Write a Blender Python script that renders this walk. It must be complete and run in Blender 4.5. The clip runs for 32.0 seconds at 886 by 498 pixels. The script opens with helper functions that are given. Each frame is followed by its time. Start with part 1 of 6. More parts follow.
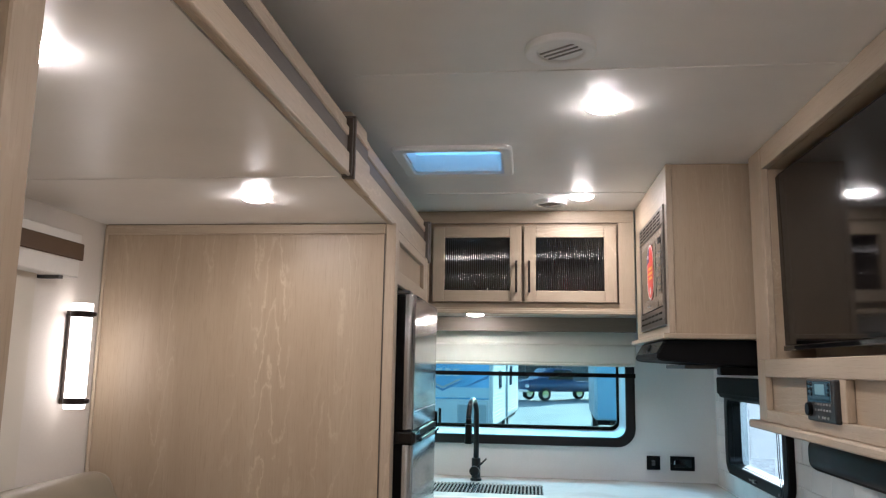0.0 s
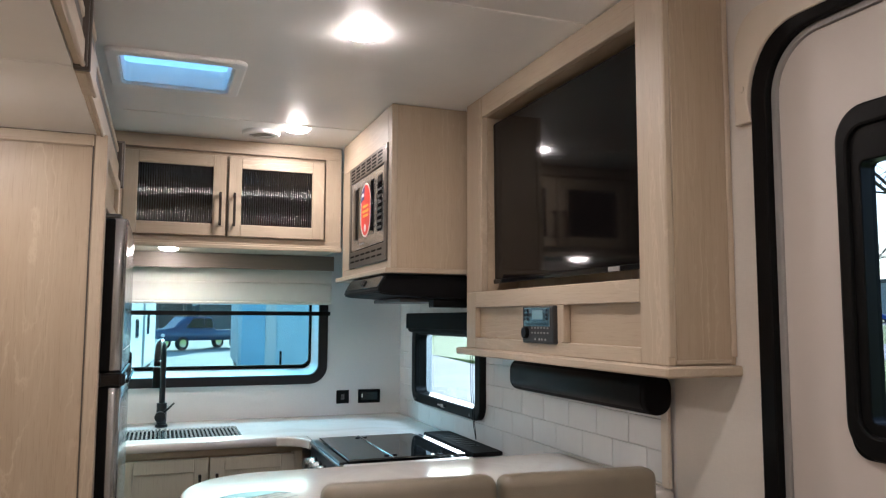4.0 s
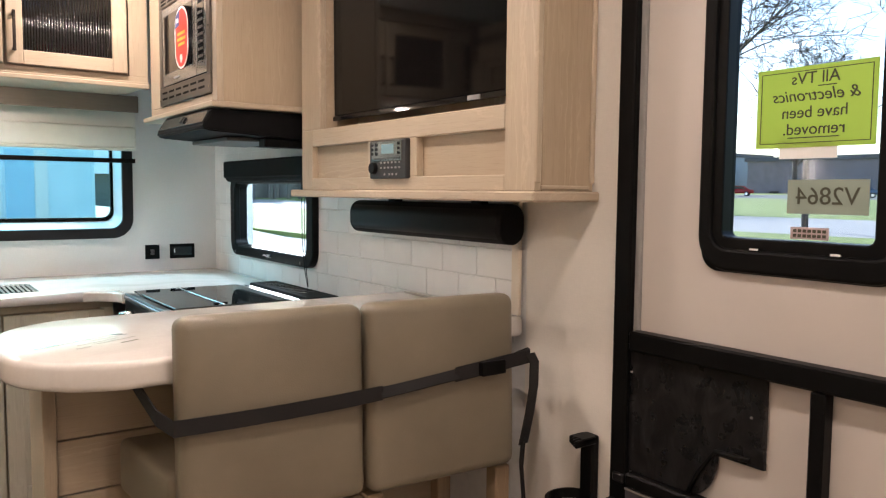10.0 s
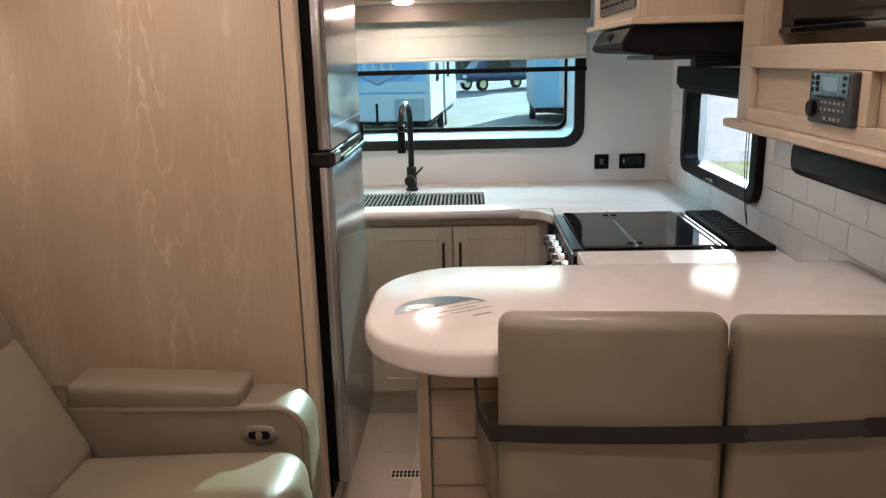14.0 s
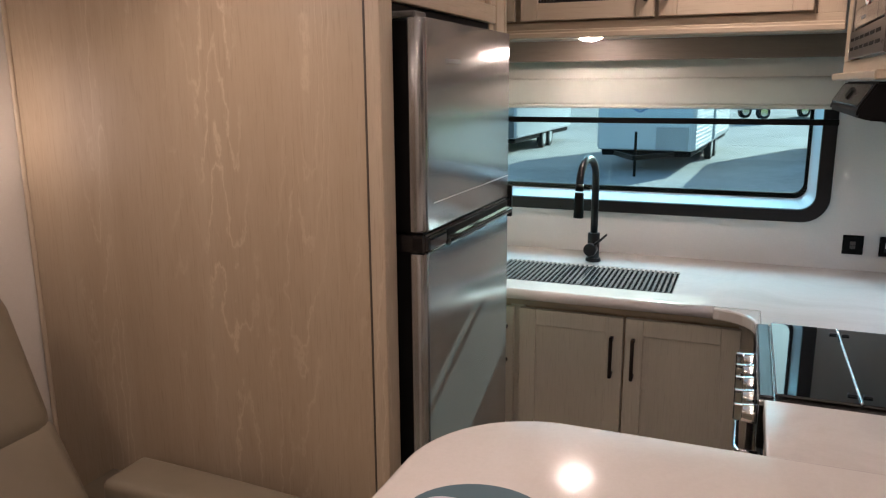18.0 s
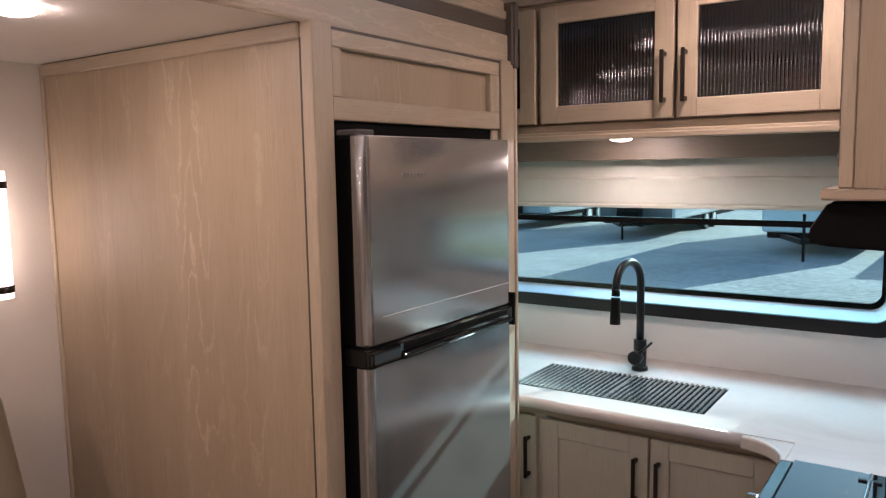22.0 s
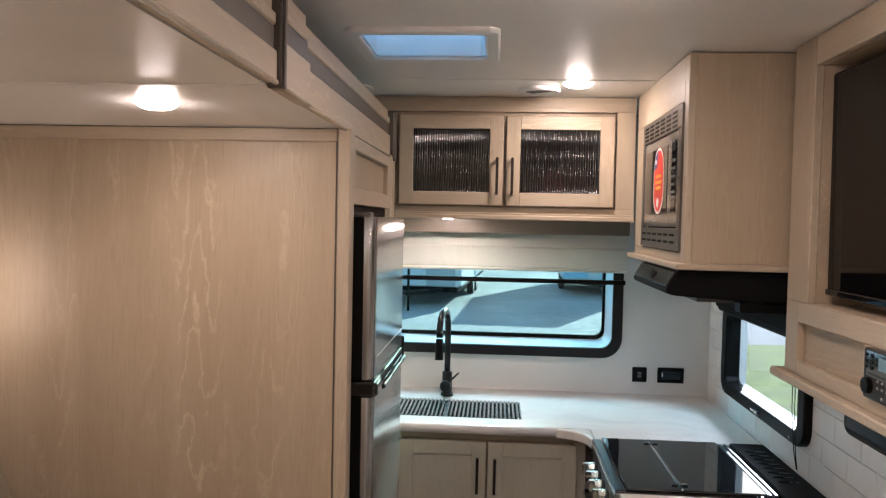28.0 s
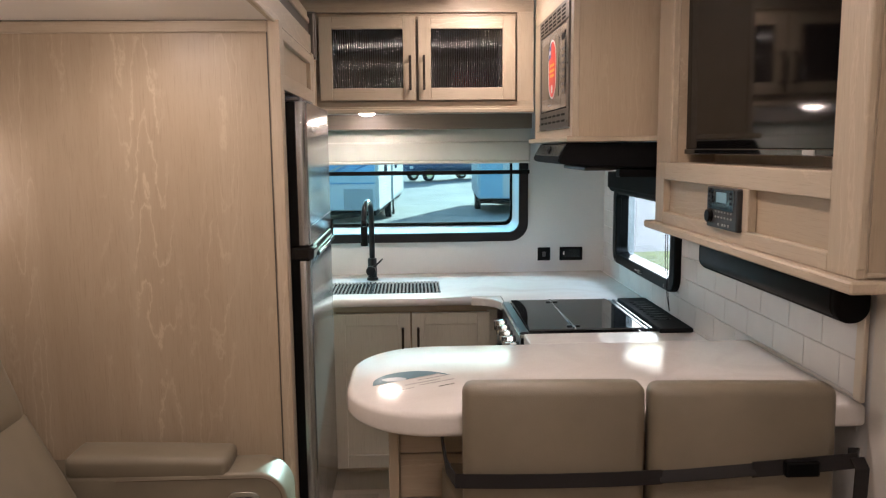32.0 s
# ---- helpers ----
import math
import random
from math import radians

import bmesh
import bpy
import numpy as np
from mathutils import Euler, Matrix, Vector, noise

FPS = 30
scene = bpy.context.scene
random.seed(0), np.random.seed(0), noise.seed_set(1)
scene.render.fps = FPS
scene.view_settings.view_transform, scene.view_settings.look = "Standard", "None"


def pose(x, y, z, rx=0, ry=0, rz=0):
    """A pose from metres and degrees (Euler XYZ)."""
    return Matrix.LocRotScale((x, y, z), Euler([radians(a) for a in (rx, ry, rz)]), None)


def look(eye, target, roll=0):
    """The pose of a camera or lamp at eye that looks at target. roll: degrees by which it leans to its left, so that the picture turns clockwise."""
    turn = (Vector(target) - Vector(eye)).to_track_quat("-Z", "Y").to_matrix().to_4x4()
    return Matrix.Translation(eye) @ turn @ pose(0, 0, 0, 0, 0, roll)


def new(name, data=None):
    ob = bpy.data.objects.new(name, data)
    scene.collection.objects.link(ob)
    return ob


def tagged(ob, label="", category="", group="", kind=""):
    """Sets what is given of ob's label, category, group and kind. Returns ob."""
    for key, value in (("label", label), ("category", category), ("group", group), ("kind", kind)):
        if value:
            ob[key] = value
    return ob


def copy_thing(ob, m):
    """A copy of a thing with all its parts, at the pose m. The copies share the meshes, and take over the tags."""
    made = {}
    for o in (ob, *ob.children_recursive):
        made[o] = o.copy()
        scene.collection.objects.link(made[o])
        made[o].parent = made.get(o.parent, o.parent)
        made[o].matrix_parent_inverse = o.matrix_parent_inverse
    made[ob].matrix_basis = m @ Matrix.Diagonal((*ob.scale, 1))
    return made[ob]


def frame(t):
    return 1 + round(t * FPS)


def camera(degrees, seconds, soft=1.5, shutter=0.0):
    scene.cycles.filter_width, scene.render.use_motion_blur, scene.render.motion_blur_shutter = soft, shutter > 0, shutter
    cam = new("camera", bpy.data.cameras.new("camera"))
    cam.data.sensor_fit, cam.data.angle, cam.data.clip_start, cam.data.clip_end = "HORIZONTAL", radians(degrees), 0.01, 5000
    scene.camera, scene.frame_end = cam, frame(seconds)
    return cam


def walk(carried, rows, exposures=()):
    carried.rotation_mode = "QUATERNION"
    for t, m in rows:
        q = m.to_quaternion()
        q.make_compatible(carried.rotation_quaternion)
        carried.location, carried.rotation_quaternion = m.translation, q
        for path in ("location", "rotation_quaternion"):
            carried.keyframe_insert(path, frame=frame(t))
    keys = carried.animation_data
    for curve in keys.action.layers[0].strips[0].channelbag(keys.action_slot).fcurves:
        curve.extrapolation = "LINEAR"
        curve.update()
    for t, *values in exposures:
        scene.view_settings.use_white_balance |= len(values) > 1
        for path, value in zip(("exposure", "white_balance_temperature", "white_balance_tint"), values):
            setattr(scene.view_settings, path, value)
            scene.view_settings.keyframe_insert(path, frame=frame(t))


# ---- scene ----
cam = camera(60.8, 32.0, 1.25)
PATH = [
    (0, (0.503, 0.191, 1.415), (0.277, 2.154, 1.724), 1.0),
    (0.5, (0.487, 0.197, 1.403), (0.326, 2.172, 1.672), 0.9),
    (1, (0.477, 0.203, 1.392), (0.385, 2.188, 1.624), 0.5),
    (1.5, (0.459, 0.212, 1.382), (0.441, 2.202, 1.583), 0.6),
    (2, (0.427, 0.223, 1.375), (0.522, 2.211, 1.563), 0.9),
    (2.5, (0.376, 0.238, 1.373), (0.626, 2.213, 1.565), 0.9),
    (3, (0.329, 0.256, 1.367), (0.726, 2.207, 1.558), 1.1),
    (3.5, (0.288, 0.269, 1.362), (0.829, 2.186, 1.548), 0.6),
    (4, (0.245, 0.284, 1.366), (0.94, 2.15, 1.551), 0.2),
    (4.5, (0.216, 0.302, 1.371), (1.043, 2.114, 1.548), -0.9),
    (6.5, (0.122, 0.458, 1.333), (1.309, 2.066, 1.408), 0.1),
    (7, (0.111, 0.485, 1.328), (1.405, 2.009, 1.388), 0.1),
    (7.5, (0.113, 0.5, 1.324), (1.461, 1.975, 1.383), 0.4),
    (8, (0.11, 0.499, 1.322), (1.466, 1.968, 1.367), 0.2),
    (8.5, (0.115, 0.497, 1.322), (1.461, 1.976, 1.343), -0.0),
    (9, (0.124, 0.482, 1.315), (1.442, 1.986, 1.296), 0.4),
    (9.5, (0.141, 0.457, 1.29), (1.399, 2.009, 1.199), 0.8),
    (10, (0.167, 0.431, 1.271), (1.335, 2.047, 1.12), 0.5),
    (10.5, (0.22, 0.419, 1.267), (1.274, 2.106, 1.063), 0.5),
    (11, (0.277, 0.417, 1.253), (1.232, 2.152, 0.975), 1.0),
    (11.5, (0.338, 0.402, 1.245), (1.174, 2.191, 0.926), 1.5),
    (12, (0.409, 0.412, 1.246), (1.092, 2.261, 0.904), 0.9),
    (12.5, (0.456, 0.463, 1.253), (0.971, 2.367, 0.92), 0.1),
    (13, (0.478, 0.536, 1.285), (0.758, 2.488, 0.955), -0.3),
    (13.5, (0.484, 0.577, 1.372), (0.571, 2.531, 0.953), -0.8),
    (14, (0.498, 0.61, 1.442), (0.429, 2.548, 0.953), -1.4),
    (14.5, (0.526, 0.646, 1.486), (0.321, 2.571, 0.985), -2.1),
    (15, (0.542, 0.667, 1.506), (0.23, 2.579, 1.007), -2.1),
    (15.5, (0.539, 0.692, 1.526), (0.076, 2.578, 1.051), -1.9),
    (17.5, (0.652, 1.074, 1.515), (-0.031, 2.91, 1.113), -1.0),
    (18, (0.733, 1.161, 1.513), (0.005, 2.975, 1.087), -0.4),
    (18.5, (0.803, 1.251, 1.505), (0.039, 3.046, 1.063), -0.4),
    (19, (0.874, 1.346, 1.506), (0.048, 3.116, 1.077), -1.0),
    (19.5, (0.945, 1.397, 1.518), (0.023, 3.128, 1.131), -1.9),
    (20, (0.999, 1.407, 1.528), (0.002, 3.104, 1.173), -1.6),
    (20.5, (1.035, 1.405, 1.538), (-0.006, 3.079, 1.202), -1.1),
    (21, (1.066, 1.404, 1.549), (-0.006, 3.064, 1.24), -1.4),
    (21.5, (1.088, 1.406, 1.562), (-0.007, 3.058, 1.293), -1.4),
    (22, (1.094, 1.403, 1.576), (-0.03, 3.043, 1.358), -1.0),
    (22.5, (1.098, 1.395, 1.592), (-0.046, 3.027, 1.42), -0.8),
    (23, (1.093, 1.384, 1.608), (-0.058, 3.013, 1.471), -0.2),
    (23.5, (1.081, 1.371, 1.617), (-0.072, 3.001, 1.507), 0.2),
    (24, (1.03, 1.33, 1.626), (-0.1, 2.978, 1.54), 0.7),
    (24.5, (0.912, 1.257, 1.62), (-0.127, 2.966, 1.564), 0.5),
    (25, (0.781, 1.188, 1.62), (-0.063, 3.001, 1.573), -0.1),
    (25.5, (0.726, 1.098, 1.628), (0.036, 2.974, 1.601), -0.1),
    (27.5, (0.477, 0.739, 1.639), (0.233, 2.724, 1.594), 1.6),
    (28, (0.453, 0.633, 1.632), (0.313, 2.627, 1.557), 1.2),
    (28.5, (0.434, 0.545, 1.636), (0.363, 2.542, 1.542), 1.0),
    (29, (0.424, 0.463, 1.623), (0.402, 2.46, 1.524), 1.5),
    (29.5, (0.415, 0.391, 1.608), (0.426, 2.389, 1.51), 1.5),
    (30, (0.415, 0.339, 1.594), (0.448, 2.336, 1.495), 1.2),
    (30.5, (0.418, 0.317, 1.575), (0.476, 2.313, 1.463), 1.2),
    (31, (0.422, 0.316, 1.55), (0.499, 2.31, 1.41), 1.5),
    (31.5, (0.432, 0.321, 1.524), (0.515, 2.309, 1.324), 0.5),
    (32, (0.452, 0.324, 1.5), (0.53, 2.305, 1.236), -0.6),
]
walk(cam, [(t, look(eye, target, roll)) for t, eye, target, roll in PATH],
     [(0.0, 1.40, 5300, 10), (4.0, 1.56, 5450, 11), (7.0, 1.86, 5750, 12), (9.5, 2.06, 5850, 12), (11.5, 2.14, 6350, 21), (12.5, 2.0, 6350, 21), (14.0, 1.54, 6150, 20), (15.0, 1.4, 6050, 20), (18.0, 1.14, 6150, 22), (19.5, 1.30, 6100, 26), (22.5, 1.22, 6050, 26), (25.0, 1.1, 6000, 26), (28.0, 1.38, 5900, 17), (32.0, 1.5, 5900, 16)])

# ---- world, sun, exposure ----
world = bpy.data.worlds.new("sky")
scene.world = world
world.use_nodes = True
_wn = world.node_tree.nodes
_sky = _wn.new("ShaderNodeTexSky")
_sky.sky_type = "NISHITA"
_sky.sun_disc = False
_sky.sun_elevation = radians(21.6)
_sky.sun_rotation = radians(22.8)
_wn["Background"].inputs["Strength"].default_value = 0.15
world.node_tree.links.new(_sky.outputs["Color"], _wn["Background"].inputs["Color"])
SUN_DIR = Vector((-0.42, -1.0, -0.43))
_sun = bpy.data.lights.new("sun", "SUN")
_sun.energy, _sun.angle, _sun.color = 4.2, radians(0.5), (1.0, 0.95, 0.88)
sun_ob = new("sun", _sun)
sun_ob.matrix_world = look((3, 12, 8), Vector((3, 12, 8)) + SUN_DIR)



def sky_lamp(name, eye, target, power, w, h, color):
    """An area lamp added for the sky's light at a window, just outside above the opening."""
    li = bpy.data.lights.new(name, "AREA")
    li.shape, li.size, li.size_y, li.energy, li.color = "RECTANGLE", w, h, power, color
    new(name, li).matrix_world = look(eye, target)


sky_lamp("sky_end_window", (0.3, 4.34, 1.80), (0.3, 3.52, 0.9), 18.0, 1.3, 0.35, (0.54, 0.84, 1.0))
sky_lamp("sky_side_window", (1.78, 3.2, 1.66), (1.12, 3.13, 0.95), 7.0, 0.7, 0.2, (0.86, 0.94, 1.0))
sky_lamp("sky_door_window", (2.0, 1.1, 2.2), (0.9, 1.2, 0.9), 5.0, 0.3, 0.3, (0.9, 0.95, 1.0))

# ---- helpers of this scene ----
FLOOR = 0.06
CEIL = 2.085
SLIDE_CEIL = 1.85
WARM = (1.0, 0.845, 0.76)


BASE = {}


def thing(name, loc, label="", category="", group="", kind="", move=(0, 0, 0)):
    """An Empty that carries parts written in room coordinates about loc; move sets the whole thing over."""
    ob = new(name)
    ob.empty_display_size = 0.05
    ob.location = Vector(loc) + Vector(move)
    BASE[ob.name] = Vector(loc)
    return tagged(ob, label, category, group, kind)


def part(name, bm, material, parent=None, label="", smooth=False, m=None):
    if m is not None:
        bm.transform(m)
    me = bpy.data.meshes.new(name)
    if smooth:
        for f in bm.faces:
            f.smooth = True
    bm.to_mesh(me)
    bm.free()
    me.materials.append(material)
    ob = new(name, me)
    if parent is not None:
        ob.parent = parent
        if parent.type == "EMPTY":
            ob.matrix_parent_inverse = Matrix.Translation(-BASE[parent.name])
    if label:
        ob["label"] = label
    return ob


def box(x0, x1, y0, y1, z0, z1, bevel=0.002, seg=1):
    bm = bmesh.new()
    bmesh.ops.create_cube(bm, size=1.0)
    for v in bm.verts:
        v.co = Vector(((x0 + x1) / 2 + v.co.x * (x1 - x0), (y0 + y1) / 2 + v.co.y * (y1 - y0), (z0 + z1) / 2 + v.co.z * (z1 - z0)))
    if bevel > 0:
        b = min(bevel, 0.45 * min(abs(x1 - x0), abs(y1 - y0), abs(z1 - z0)))
        bmesh.ops.bevel(bm, geom=bm.edges[:], offset=b, segments=seg, profile=0.5, affect="EDGES")
    return bm


def merge(*bms):
    out = bms[0]
    for other in bms[1:]:
        me = bpy.data.meshes.new("tmp")
        other.to_mesh(me)
        other.free()
        out.from_mesh(me)
        bpy.data.meshes.remove(me)
    return out


def cyl(p0, p1, r, r2=None, seg=24, bevel=0.0):
    p0, p1 = Vector(p0), Vector(p1)
    bm = bmesh.new()
    d = p1 - p0
    bmesh.ops.create_cone(bm, cap_ends=True, segments=seg, radius1=r, radius2=r if r2 is None else r2, depth=d.length)
    if bevel > 0:
        ring = [e for e in bm.edges if any(len(f.verts) > 4 for f in e.link_faces)]
        bmesh.ops.bevel(bm, geom=ring, offset=bevel, segments=2, profile=0.5, affect="EDGES")
    q = d.to_track_quat("Z", "Y").to_matrix().to_4x4()
    bm.transform(Matrix.Translation((p0 + p1) / 2) @ q)
    return bm


def tube(points, r, seg=12):
    """A round tube along points."""
    bm = bmesh.new()
    pts = [Vector(p) for p in points]
    rings = []
    up = Vector((0.3, 0.5, 0.81)).normalized()
    for i, p in enumerate(pts):
        d = (pts[min(i + 1, len(pts) - 1)] - pts[max(i - 1, 0)]).normalized()
        a = d.cross(up)
        if a.length < 0.1:
            a = d.cross(Vector((1, 0, 0)))
        a.normalize()
        b = d.cross(a)
        rr = r[i] if isinstance(r, (list, tuple)) else r
        rings.append([bm.verts.new(p + rr * (math.cos(2 * math.pi * k / seg) * a + math.sin(2 * math.pi * k / seg) * b)) for k in range(seg)])
    for r0, r1 in zip(rings, rings[1:]):
        for k in range(seg):
            bm.faces.new((r0[k], r0[(k + 1) % seg], r1[(k + 1) % seg], r1[k]))
    bm.faces.new(rings[0][::-1])
    bm.faces.new(rings[-1])
    bmesh.ops.recalc_face_normals(bm, faces=bm.faces)
    return bm


def ribbon(points, width_dir, width, thick):
    """A flat strap along points."""
    bm = bmesh.new()
    pts = [Vector(p) for p in points]
    w = Vector(width_dir).normalized() * width / 2
    rings = []
    for i, p in enumerate(pts):
        d = (pts[min(i + 1, len(pts) - 1)] - pts[max(i - 1, 0)]).normalized()
        n = d.cross(w).normalized() * thick / 2
        rings.append([bm.verts.new(p + s) for s in (w + n, -w + n, -w - n, w - n)])
    for r0, r1 in zip(rings, rings[1:]):
        for k in range(4):
            bm.faces.new((r0[k], r0[(k + 1) % 4], r1[(k + 1) % 4], r1[k]))
    bm.faces.new(rings[0][::-1])
    bm.faces.new(rings[-1])
    bmesh.ops.recalc_face_normals(bm, faces=bm.faces)
    return bm


def round_outline(w, h, r, seg=8, corners=(1, 1, 1, 1)):
    """Outline of a rounded rectangle about 0,0, from the upper right corner anticlockwise."""
    out = []
    for (sx, sy, a0), on in zip(((1, 1, 0), (-1, 1, 90), (-1, -1, 180), (1, -1, 270)), corners):
        if not on:
            out.append((sx * w / 2, sy * h / 2))
            continue
        cx, cy = sx * (w / 2 - r), sy * (h / 2 - r)
        for k in range(seg + 1):
            a = radians(a0 + 90 * k / seg)
            out.append((cx + r * math.cos(a), cy + r * math.sin(a)))
    return out


def plate(outline, z0, z1, bevel=0.0, seg=2):
    """A plate with an outline in x, y from z0 to z1."""
    bm = bmesh.new()
    low = [bm.verts.new((x, y, z0)) for x, y in outline]
    top = [bm.verts.new((x, y, z1)) for x, y in outline]
    bm.faces.new(low[::-1])
    f1 = bm.faces.new(top)
    n = len(low)
    for k in range(n):
        bm.faces.new((low[k], low[(k + 1) % n], top[(k + 1) % n], top[k]))
    bmesh.ops.recalc_face_normals(bm, faces=bm.faces)
    if bevel > 0:
        edges = [e for f in bm.faces if len(f.verts) == n for e in f.edges]
        bmesh.ops.bevel(bm, geom=list(set(edges)), offset=bevel, segments=seg, profile=0.5, affect="EDGES")
    return bm


def ring_plate(outer, inner, z0, z1, bevel=0.0):
    """A plate with a hole; both outlines have the same number of points."""
    bm = bmesh.new()
    n = len(outer)
    lo, to = [bm.verts.new((x, y, z0)) for x, y in outer], [bm.verts.new((x, y, z1)) for x, y in outer]
    li, ti = [bm.verts.new((x, y, z0)) for x, y in inner], [bm.verts.new((x, y, z1)) for x, y in inner]
    edges = []
    for k in range(n):
        j = (k + 1) % n
        bm.faces.new((lo[k], lo[j], to[j], to[k]))
        bm.faces.new((li[j], li[k], ti[k], ti[j]))
        f = bm.faces.new((to[k], to[j], ti[j], ti[k]))
        edges += [e for e in f.edges if set(e.verts) in ({to[k], to[j]}, {ti[k], ti[j]})]
        bm.faces.new((lo[j], lo[k], li[k], li[j]))
    bmesh.ops.recalc_face_normals(bm, faces=bm.faces)
    if bevel > 0:
        bmesh.ops.bevel(bm, geom=list(set(edges)), offset=bevel, segments=2, profile=0.5, affect="EDGES")
    return bm


def splay(outer, inner, z0, z1):
    """A sloping band from an outline at z1 in to a smaller one at z0, closed behind."""
    bm = bmesh.new()
    a, b, c = ([bm.verts.new((x, y, z)) for x, y in o] for o, z in ((outer, z1), (inner, z0), (outer, z0 - 0.002)))
    n = len(a)
    for k in range(n):
        j = (k + 1) % n
        for p, q in ((a, b), (b, c), (c, a)):
            bm.faces.new((p[k], p[j], q[j], q[k]))
    bmesh.ops.recalc_face_normals(bm, faces=bm.faces)
    return bm


def wall_with_hole(u0, u1, z0, z1, hu0, hu1, hz0, hz1, d0, d1, axis, m=None):
    """A wall along u (x or y) from depth d0 to d1, with one rectangular hole."""
    bm = ring_plate([(u0, z0), (u1, z0), (u1, z1), (u0, z1)], [(hu0, hz0), (hu1, hz0), (hu1, hz1), (hu0, hz1)], 0, d1 - d0)
    bm.transform(Matrix(((1, 0, 0, 0), (0, 0, 1, d0), (0, 1, 0, 0), (0, 0, 0, 1))) if axis == "x" else Matrix(((0, 0, 1, d0), (1, 0, 0, 0), (0, 1, 0, 0), (0, 0, 0, 1))))
    bmesh.ops.recalc_face_normals(bm, faces=bm.faces)
    return bm


def facing(axis, u, v, d):
    """A matrix that puts a plate's x, y, z onto a wall. '-y': seen from smaller y; '-x': seen from smaller x; '+x'; '-z': from below."""
    rot = {"-y": Matrix(((1, 0, 0), (0, 0, -1), (0, 1, 0))), "-x": Matrix(((0, 0, -1), (-1, 0, 0), (0, 1, 0))),
           "+x": Matrix(((0, 0, 1), (1, 0, 0), (0, 1, 0))), "-z": Matrix(((1, 0, 0), (0, -1, 0), (0, 0, -1)))}[axis]
    at = {"-y": (u, d, v), "-x": (d, u, v), "+x": (d, u, v), "-z": (u, v, d)}[axis]
    return Matrix.Translation(at) @ rot.to_4x4()


def text_bm(words, size):
    cu = bpy.data.curves.new("words", "FONT")
    cu.body, cu.size, cu.align_x, cu.align_y, cu.extrude = words, size, "CENTER", "CENTER", 0.0004
    ob = new("words", cu)
    me = ob.to_mesh()
    bm = bmesh.new()
    bm.from_mesh(me)
    ob.to_mesh_clear()
    bpy.data.objects.remove(ob)
    bpy.data.curves.remove(cu)
    return bm


# ---- materials ----
def mat(name, color, rough=0.5, metal=0.0, spec=0.5):
    m = bpy.data.materials.new(name)
    m.use_nodes = True
    b = m.node_tree.nodes["Principled BSDF"]
    b.inputs["Base Color"].default_value = (*color, 1)
    b.inputs["Roughness"].default_value = rough
    b.inputs["Metallic"].default_value = metal
    b.inputs["Specular IOR Level"].default_value = spec
    return m


def nodes_of(m):
    return m.node_tree.nodes, m.node_tree.links, m.node_tree.nodes["Principled BSDF"]


def coords(m, scale, kind="Object", rot=(0, 0, 0)):
    n, l, _ = nodes_of(m)
    tc, mp = n.new("ShaderNodeTexCoord"), n.new("ShaderNodeMapping")
    mp.inputs["Scale"].default_value = scale
    mp.inputs["Rotation"].default_value = rot
    l.new(tc.outputs[kind], mp.inputs["Vector"])
    return mp.outputs["Vector"]


def noise_of(m, vec, scale, detail=4, rough=0.55, dist=0.0):
    n, l, _ = nodes_of(m)
    t = n.new("ShaderNodeTexNoise")
    t.inputs["Scale"].default_value, t.inputs["Detail"].default_value = scale, detail
    t.inputs["Roughness"].default_value, t.inputs["Distortion"].default_value = rough, dist
    l.new(vec, t.inputs["Vector"])
    return t.outputs["Fac"]


def ramp_of(m, fac, stops):
    n, l, _ = nodes_of(m)
    r = n.new("ShaderNodeValToRGB")
    while len(r.color_ramp.elements) < len(stops):
        r.color_ramp.elements.new(0.5)
    for e, (p, c) in zip(r.color_ramp.elements, stops):
        e.position, e.color = p, (*c, 1)
    l.new(fac, r.inputs["Fac"])
    return r.outputs["Color"]


def mix_of(m, fac, a, b, blend="MIX"):
    n, l, _ = nodes_of(m)
    x = n.new("ShaderNodeMix")
    x.data_type, x.blend_type = "RGBA", blend
    for s, i in ((fac, 0), (a, 6), (b, 7)):
        if isinstance(s, (int, float)):
            x.inputs[i].default_value = s
        elif isinstance(s, tuple):
            x.inputs[i].default_value = (*s, 1)
        else:
            l.new(s, x.inputs[i])
    return x.outputs[2]


def bump_of(m, height, strength, dist=0.002):
    n, l, b = nodes_of(m)
    x = n.new("ShaderNodeBump")
    x.inputs["Strength"].default_value, x.inputs["Distance"].default_value = strength, dist
    l.new(height, x.inputs["Height"])
    l.new(x.outputs["Normal"], b.inputs["Normal"])


def rough_of(m, fac, lo, hi):
    n, l, b = nodes_of(m)
    x = n.new("ShaderNodeMapRange")
    x.inputs["To Min"].default_value, x.inputs["To Max"].default_value = lo, hi
    l.new(fac, x.inputs["Value"])
    l.new(x.outputs["Result"], b.inputs["Roughness"])


def math_of(m, op, a, b=0.0):
    nd = m.node_tree.nodes.new("ShaderNodeMath")
    nd.operation = op
    for k, q in enumerate((a, b)):
        if isinstance(q, (int, float)):
            nd.inputs[k].default_value = q
        else:
            m.node_tree.links.new(q, nd.inputs[k])
    return nd.outputs["Value"]


